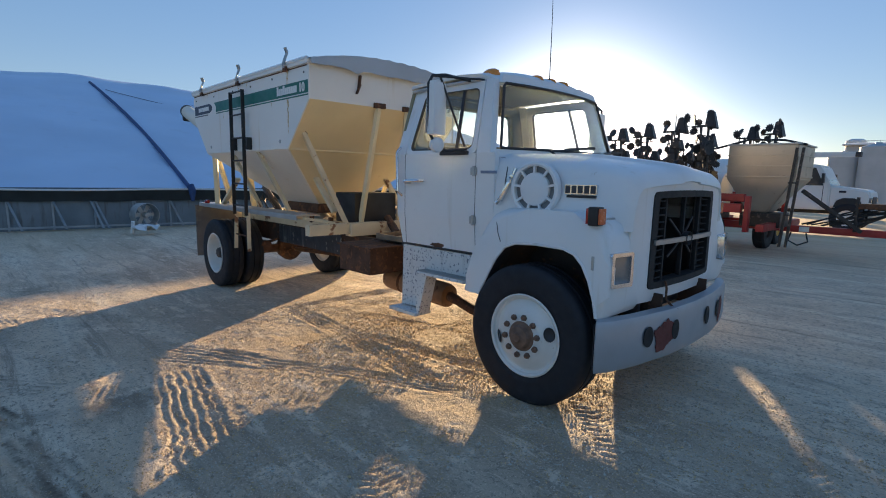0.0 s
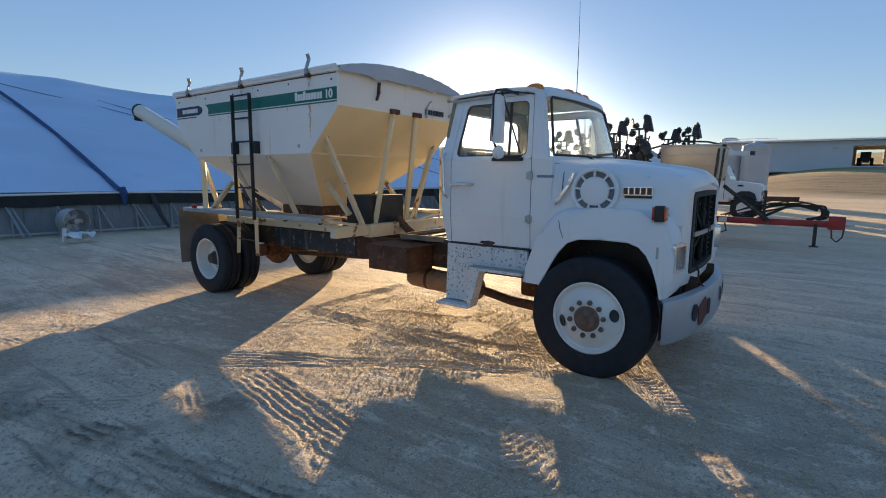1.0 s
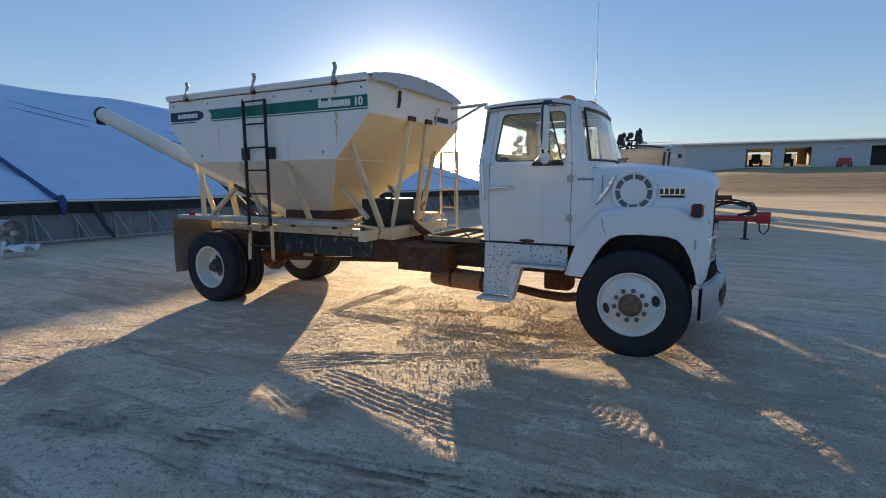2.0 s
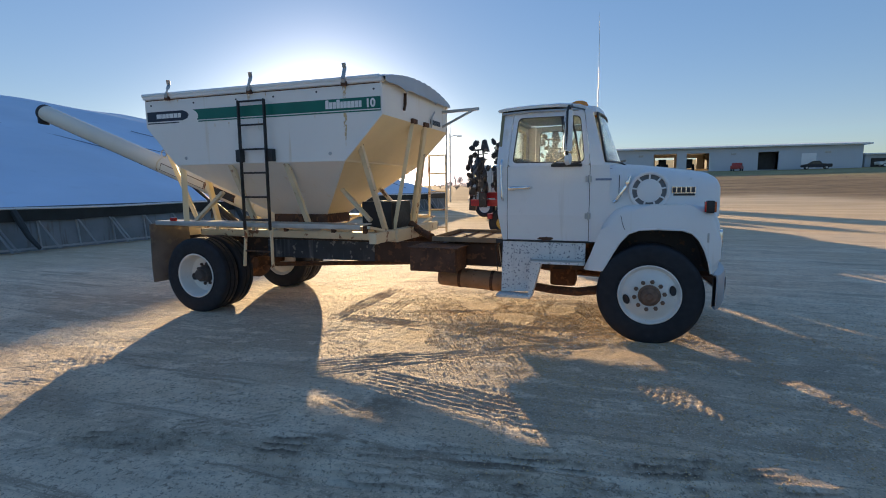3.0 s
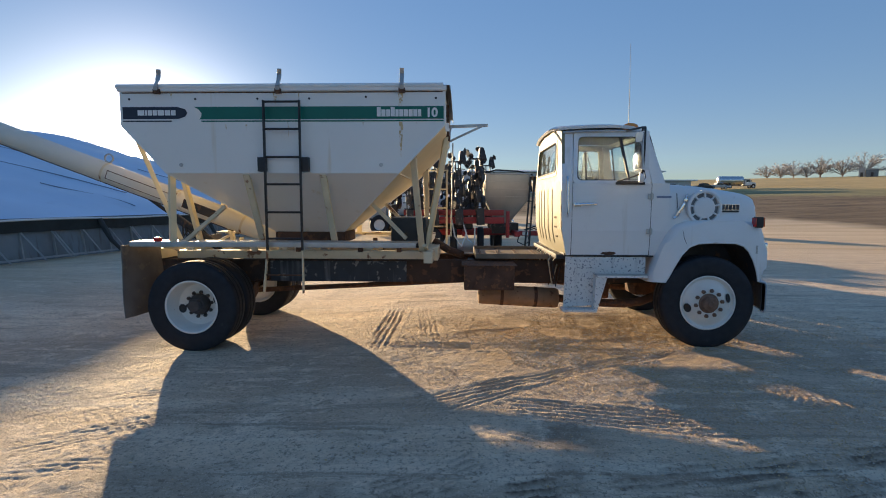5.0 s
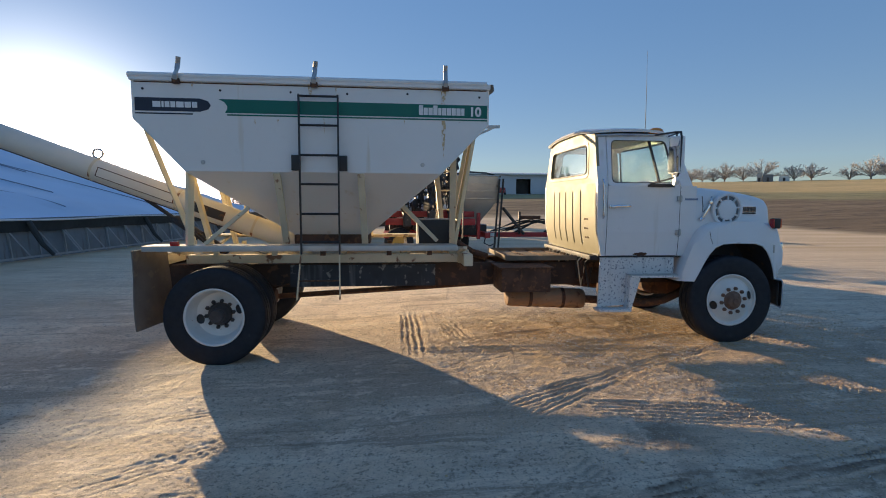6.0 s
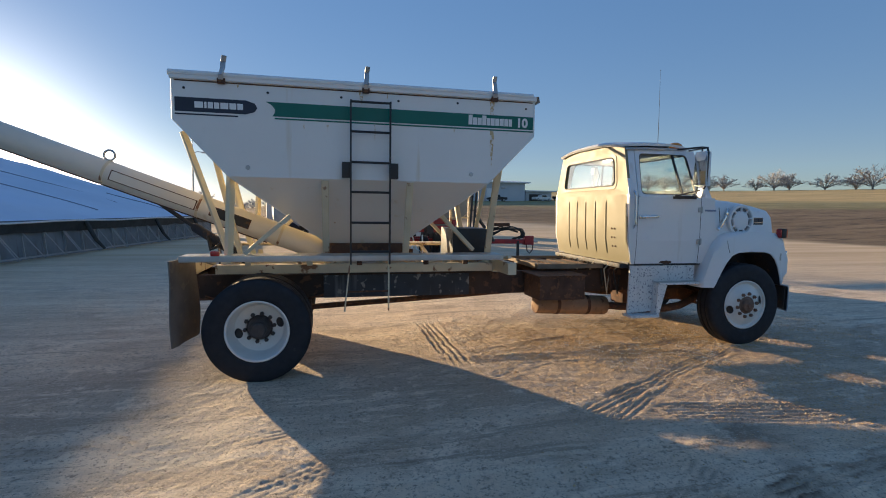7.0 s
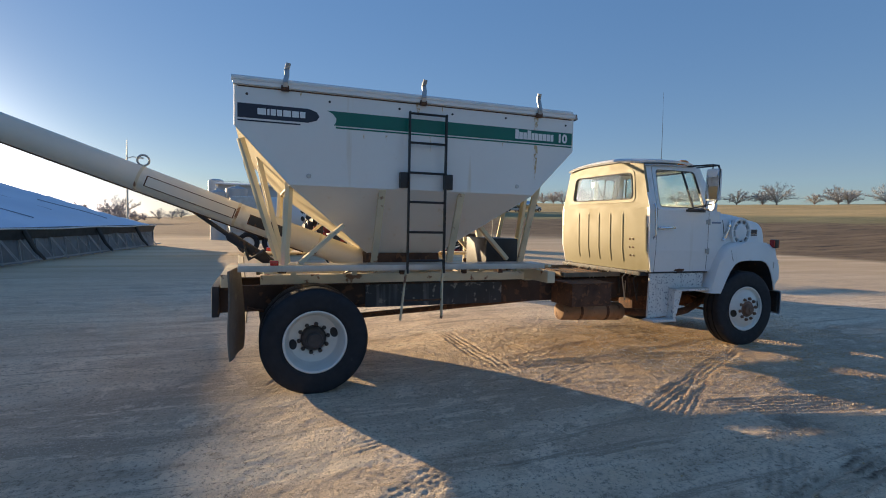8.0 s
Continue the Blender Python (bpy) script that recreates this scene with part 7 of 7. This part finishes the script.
wt = work_truck("service_truck", "white bonneted service truck with a round white tank", (-0.23, 19.4, 0.0), 0, TANKWHITE)
bm = tube(bmesh.new(), [(-7.4, 0, 1.75), (-7.3, 0, 1.75), (-3.0, 0, 1.75), (-2.9, 0, 1.75)], [0.6, 0.9, 0.9, 0.6], 28)
part("tank", bm, TANKWHITE, wt, "white round tank")
part("tank_bed", cube(-7.4, -2.8, -1.05, 1.05, 0.82, 0.95, 0.02), GALV, wt)
part("boom", beam(bmesh.new(), (-3.6, -0.6, 2.74), (-0.5, -0.9, 2.70), 0.30, 0.17, bevel=0.02), TANKWHITE, wt, "white boom over the cab")
part("boom_end", cube(-0.52, -0.36, -1.06, -0.74, 2.62, 2.78, 0.02), DASH, wt)
part("rear_box", cube(-7.3, -6.2, -1.0, 1.0, 0.95, 2.6, 0.05), GALV, wt)

# long shed on the rise
shed = thing("storage_shed", "long pale metal shed with tall open doors", "shed")
SX0, SX1, SY0, SY1, SZ0, SZ1 = -15.0, 45.5, 118.0, 142.0, 3.2, 9.1
bm = bmesh.new()
doors = [(6.7, 11.4), (13.4, 17.9), (27.2, 30.9)]
holed(bm, [(SX0, SZ0), (SX1, SZ0), (SX1, SZ1), (SX0, SZ1)], [[(a, 4.35), (b, 4.35), (b, 8.1), (a, 8.1)] for a, b in doors], lambda u, v, d: (u, SY0 + d, v), 0.25)
part("front_wall", bm, SHEDWALL, shed, "pale blue-grey clad front wall")
bm = bmesh.new()
holed(bm, [(SX0, SZ0), (SX1, SZ0), (SX1, SZ1), (SX0, SZ1)], [[(8.3, 4.5), (13.0, 4.5), (13.0, 8.4), (8.3, 8.4)], [(16.2, 4.5), (18.4, 4.5), (18.4, 8.2), (16.2, 8.2)]], lambda u, v, d: (u, SY1 - d, v), 0.25)
part("rear_wall", bm, SHEDWALL, shed)
for x in (SX0, SX1 - 0.25, 20.0):
    part("gable_wall", cube(x, x + 0.25, SY0 + 0.26, SY1 - 0.26, SZ0, SZ1 - 0.01, 0), SHEDWALL if x != 20.0 else DARKROOM, shed)
bm = bmesh.new()
prism(bm, [(SY0 - 1.0, SZ1 + 0.02), (SY1 + 1.0, SZ1 + 0.02), (SY1 + 1.0, SZ1 + 0.3), ((SY0 + SY1) / 2, SZ1 + 1.3), (SY0 - 1.0, SZ1 + 0.3)], -SX1 - 1.2, -SX0 + 0.6, Matrix.Rotation(math.pi / 2, 4, "Z"))
part("roof", bm, SHEDROOF, shed, "low white metal roof")
for x in np.arange(SX0 + 2, SX1, 3.0):
    if not any(a - 0.4 < x < b + 0.4 for a, b in doors):
        part("cladding_seam", cube(x - 0.03, x + 0.03, SY0 - 0.03, SY0, SZ0, SZ1, 0), SHEDWALL, shed)
part("sliding_door", cube(30.95, 34.2, SY0 - 0.12, SY0 - 0.03, 4.3, 8.2, 0.02), SHEDWALL, shed)
part("man_door", cube(35.0, 37.6, SY0 - 0.10, SY0 - 0.02, 4.4, 7.6, 0.02), SHEDROOF, shed, "white door")
part("dark_bay", cube(27.2, 30.9, SY0 + 2.0, SY0 + 2.1, 4.3, 8.1, 0), DARKROOM, shed)
for x in (4.0, 22.5, 39.5):
    part("wall_lamp", cube(x - 0.5, x + 0.5, SY0 - 0.3, SY0 - 0.02, 7.6, 8.0, 0.03), GALV, shed)
for x in (9.0, 14.6):
    mach = thing("tractor", "dark tractor parked inside the shed", "tractor", "tractors in the shed", at=(x, SY0 + 6, 4.3))
    part("bonnet", cube(-0.5, 0.5, -1.2, 0.6, 0.8, 1.7, 0.08), CHASSIS, mach)
    part("cab", cube(-0.8, 0.8, 0.4, 2.0, 1.2, 2.9, 0.1), CHASSIS, mach)
    for s in (-1, 1):
        simple_wheel(mach, s * 1.0, 1.2, 0.9, 0.9, 0.5, "X")
        simple_wheel(mach, s * 0.8, -0.8, 0.6, 0.6, 0.35, "X")
annex = thing("annex_shed", "small pale lean-to shed beside the long one", "shed")
part("wall", cube(46.6, 54.0, 120.0, 130.0, 3.6, 7.1, 0.02), SHEDWALL, annex)
part("roof", cube(46.2, 55.2, 119.0, 131.0, 7.1, 7.4, 0.03), SHEDROOF, annex)
part("dark_opening", cube(47.6, 51.2, 119.95, 119.99, 4.4, 6.4, 0), DARKROOM, annex)
for i, (x, y, r, h) in enumerate(((-9.3, 37.0, 0.6, 3.9), (-8.0, 38.0, 0.85, 4.25), (-3.9, 38.5, 0.9, 3.75), (-2.2, 38.0, 0.9, 4.2))):
    z = ground_z(x, y)
    tank = thing("storage_tank", "weathered grey upright storage tank", "tank", "upright tanks by the shed", at=(x, y, z - 0.2))
    bm = lathe(bmesh.new(), [(0, h + 0.25), (r * 0.5, h + 0.18), (r, h), (r, 0), (0, 0)], 36, pose(0, 0, 0, 90))
    part("shell", bm, GREYTANK, tank)
    part("lid", lathe(bmesh.new(), [(0, h + 0.32), (0.18, h + 0.30), (0.2, h + 0.15)], 16, pose(0, 0, 0, 90)), GALV, tank)

big = thing("storage_tank", "tall white storage tank with a railed catwalk behind the shed", "tank", at=(-17.6, 148.0, 2.0))
part("shell", lathe(bmesh.new(), [(0, 10.5), (1.2, 10.4), (2.0, 10.0), (2.05, 0), (0, 0)], 36, pose(0, 0, 0, 90)), TANKWHITE, big)
part("catwalk", cube(1.9, 10.6, -0.4, 0.4, 9.2, 9.35, 0.02), GALV, big)
for k in range(5):
    part("catwalk_post", cube(2.3 + 2.0 * k, 2.38 + 2.0 * k, -0.42, -0.34, 0.5, 10.0, 0), GALV, big)
part("handrail", tube(bmesh.new(), [(1.9, -0.38, 9.95), (10.6, -0.38, 9.95)], 0.05, 6), GALV, big)

tanker = work_truck("tanker_truck", "white tanker truck with a long steel tank", (72.5, 126.0, ground_z(71, 126)), 0, TANKWHITE, bed_len=6.0)
part("tank", tube(bmesh.new(), [(-9.2, 0, 2.0), (-9.0, 0, 2.0), (-3.0, 0, 2.0), (-2.8, 0, 2.0)], [0.8, 1.1, 1.1, 0.8], 28), STAINLESS, tanker, "bright stainless tank")


def car(name, label, at, turn, paint, group=""):
    """A parked pickup or car, far off."""
    c = thing(name, label, "car", group, at=at, turn=turn)
    bm = bmesh.new()
    prism(bm, [(-2.5, 0.45), (2.5, 0.45), (2.55, 0.9), (1.3, 1.05), (0.7, 1.65), (-0.5, 1.7), (-0.75, 1.1), (-2.5, 1.08)], -0.92, 0.92)
    bmesh.ops.bevel(bm, geom=bm.edges[:], offset=0.08, segments=2, affect="EDGES")
    body = part("body", bm, paint, c)
    for s in (-1, 1):
        bm = bmesh.new()
        prism(bm, [(-0.55, 1.1), (1.1, 1.1), (0.65, 1.55), (-0.42, 1.58)], s * 0.925 - 0.01, s * 0.925 + 0.01)
        part("window", bm, BLUEGLASS, body)
        for x in (-1.6, 1.6):
            simple_wheel(c, x, s * 0.82, 0.36, 0.36, 0.24)
    return c


for name, label, x, y, turn, paint in (("pickup", "faded red pickup parked at the shed wall", 22.6, 114.0, 72, REDPAINT), ("pickup", "white pickup parked by the annex", 49.5, 116.0, 5, TANKWHITE),
                                       ("pickup", "dark pickup parked beyond the annex", 57.5, 121.0, 10, CHASSIS), ("pickup", "silver pickup parked beyond the annex", 62.5, 124.0, 0, SILVER),
                                       ("pickup", "dark red pickup standing near the shed doors", 36.5, 114.0, 170, CHASSIS)):
    car(name, label, (x, y, ground_z(x, y)), turn, paint)

pole = thing("light_pole", "tall thin yard light pole with one lamp arm", "light pole", at=(-16.6, 42.4, 0.0))
part("shaft", tube(bmesh.new(), [(0, 0, -0.1), (0, 0, 6.0), (0, 0, 7.9)], [0.09, 0.07, 0.03], 10), GALV, pole)
part("arm", tube(bmesh.new(), [(0, 0, 6.4), (0.4, 0, 6.55), (0.9, 0, 6.5)], 0.035, 8), GALV, pole)
part("lamp_head", cube(0.75, 1.2, -0.12, 0.12, 6.42, 6.54, 0.03), GALV, pole)


def farm_shed(label, az, r, w, d, h, paint, roof_mat):
    """A small outbuilding on the field's edge, with a low pitched roof and a door."""
    x, y = -1 + r * math.sin(radians(az)), -5 + r * math.cos(radians(az))
    t = thing("farm_shed", label, "shed", "outbuildings on the skyline", at=(x, y, ground_z(x, y) - 0.2), turn=-az)
    part("wall", cube(-w / 2, w / 2, -d / 2, d / 2, 0, h, 0.03), paint, t)
    bm = bmesh.new()
    prism(bm, [(-w / 2 - 0.2, h + 0.01), (w / 2 + 0.2, h + 0.01), (w / 2 + 0.2, h + 0.1), (0, h + 0.12 * w), (-w / 2 - 0.2, h + 0.1)], -d / 2 - 0.2, d / 2 + 0.2)
    part("roof", bm, roof_mat, t)
    part("door", cube(-0.5, 0.5, -d / 2 - 0.06, -d / 2 - 0.01, 0.2, min(2.2, h * 0.8), 0.01), DASH, t)


farm_shed("tall narrow grey outbuilding on the skyline", 37.5, 300, 2.2, 2.4, 4.2, GREYTANK, GALV)
farm_shed("dark weathered outbuilding on the skyline", 38.2, 298, 4.4, 4.0, 3.4, PANEL, GALV)
farm_shed("small white outbuilding on the skyline", 39.5, 300, 4.4, 3.4, 2.3, TANKWHITE, SHEDROOF)


# ---- bare trees ----
def tree_parts(seed, height):
    """A short forked trunk, limbs that arch out to a rounded crown, and fine see-through twigs."""
    rnd = random.Random(seed)
    trunk, crown = bmesh.new(), bmesh.new()
    wide = height * rnd.uniform(0.72, 0.88)
    fork = Vector((0, 0, height * 0.2))
    tube(trunk, [Vector((0, 0, -0.3)), Vector((rnd.uniform(-0.1, 0.1), 0, height * 0.1)), fork], [height * 0.034, height * 0.028, height * 0.026], 8)

    def shell(k):
        """A point near the rim of an uneven dome."""
        a, up = rnd.uniform(0, 6.28), rnd.uniform(0.02, 1.0) ** 0.8
        k *= 1 + 0.10 * math.sin(3 * a + seed) + 0.06 * math.sin(5 * a + 2 * seed)
        out = math.sqrt(max(0.0, 1 - up * up))
        return Vector((wide * k * out * math.cos(a), wide * k * out * math.sin(a), height * (0.24 + 0.76 * k * up)))

    for k in range(26):
        tip = shell(rnd.uniform(0.8, 1.0))
        bend = fork.lerp(tip, 0.5) + Vector((0, 0, height * rnd.uniform(0.03, 0.13)))
        r = height * rnd.uniform(0.008, 0.014)
        start = fork + Vector((0, 0, -rnd.uniform(0, 0.06) * height))
        tube(trunk, [start, bend, tip], [r, r * 0.65, r * 0.2], 5, caps=False)
        for j in range(18):
            t = rnd.uniform(0.3, 1.0)
            p = start.lerp(bend, t * 2) if t < 0.5 else bend.lerp(tip, t * 2 - 1)
            d = ((tip - fork).normalized() + Vector((rnd.uniform(-1, 1), rnd.uniform(-1, 1), rnd.uniform(-0.5, 0.9)))).normalized()
            q = p + d * height * rnd.uniform(0.07, 0.17)
            if q.z < height * 0.22 or (q.x ** 2 + q.y ** 2) / wide ** 2 + (q.z / height) ** 2 > 1.15:
                continue
            tube(crown, [p, q], [r * 0.35, r * 0.14], 3, caps=False)
            for _ in range(4):
                e = (d + Vector((rnd.uniform(-1, 1), rnd.uniform(-1, 1), rnd.uniform(-0.6, 0.8)))).normalized()
                b = p.lerp(q, rnd.uniform(0.3, 1.0))
                tube(crown, [b, b + e * height * rnd.uniform(0.04, 0.09)], [0.034, 0.018], 3, caps=False)
    return trunk, crown


TREES = []
for seed, h in ((1, 9.5), (5, 8.5), (9, 10.0), (14, 8.0)):
    a, b = tree_parts(seed, h)
    t = thing("tree", "bare grey winter tree with a rounded crown on the skyline", "tree", "bare trees on the skyline")
    part("trunk", a, BARK, t)
    part("crown", b, TWIG, t)
    TREES.append(t)
rng = random.Random(21)
spots = []
for az_, r in [(30.5, 325), (31.6, 318), (32.6, 330), (33.6, 322), (34.6, 328), (36.2, 330)] + [(38.2 + 1.9 * k + rng.uniform(-0.7, 0.7), rng.uniform(312, 332)) for k in range(15)] + \
        [(-15.4, 150), (-14.6, 156), (-17.6, 175), (-12.9, 190), (-11.8, 260), (-10.6, 250), (-9.4, 265), (-8.6, 255), (-7.2, 260), (-6.0, 270), (-5.0, 265), (-13.6, 265), (-3.6, 275), (-16.4, 270), (-18.6, 260), (-19.5, 280)]:
    spots.append((az_, r))
for k, (az_, r) in enumerate(spots):
    x, y = -1 + r * math.sin(radians(az_)), -5 + r * math.cos(radians(az_))
    sc = rng.uniform(0.7, 1.1) * (0.62 if az_ < 0 and k > 23 else 1.0)
    m = Matrix.Translation((x, y, ground_z(x, y) - (0.9 if az_ > 0 else 0.5))) @ Matrix.Rotation(rng.uniform(0, 6.28), 4, "Z")
    if k < len(TREES):
        t = TREES[k]
        t.matrix_world = m
    else:
        t = copy_thing(TREES[k % len(TREES)], m)
    t.scale = (sc * 1.4, sc * 1.4, sc * 1.15) if az_ > 0 else (sc * 0.95, sc * 0.95, sc * 0.9)
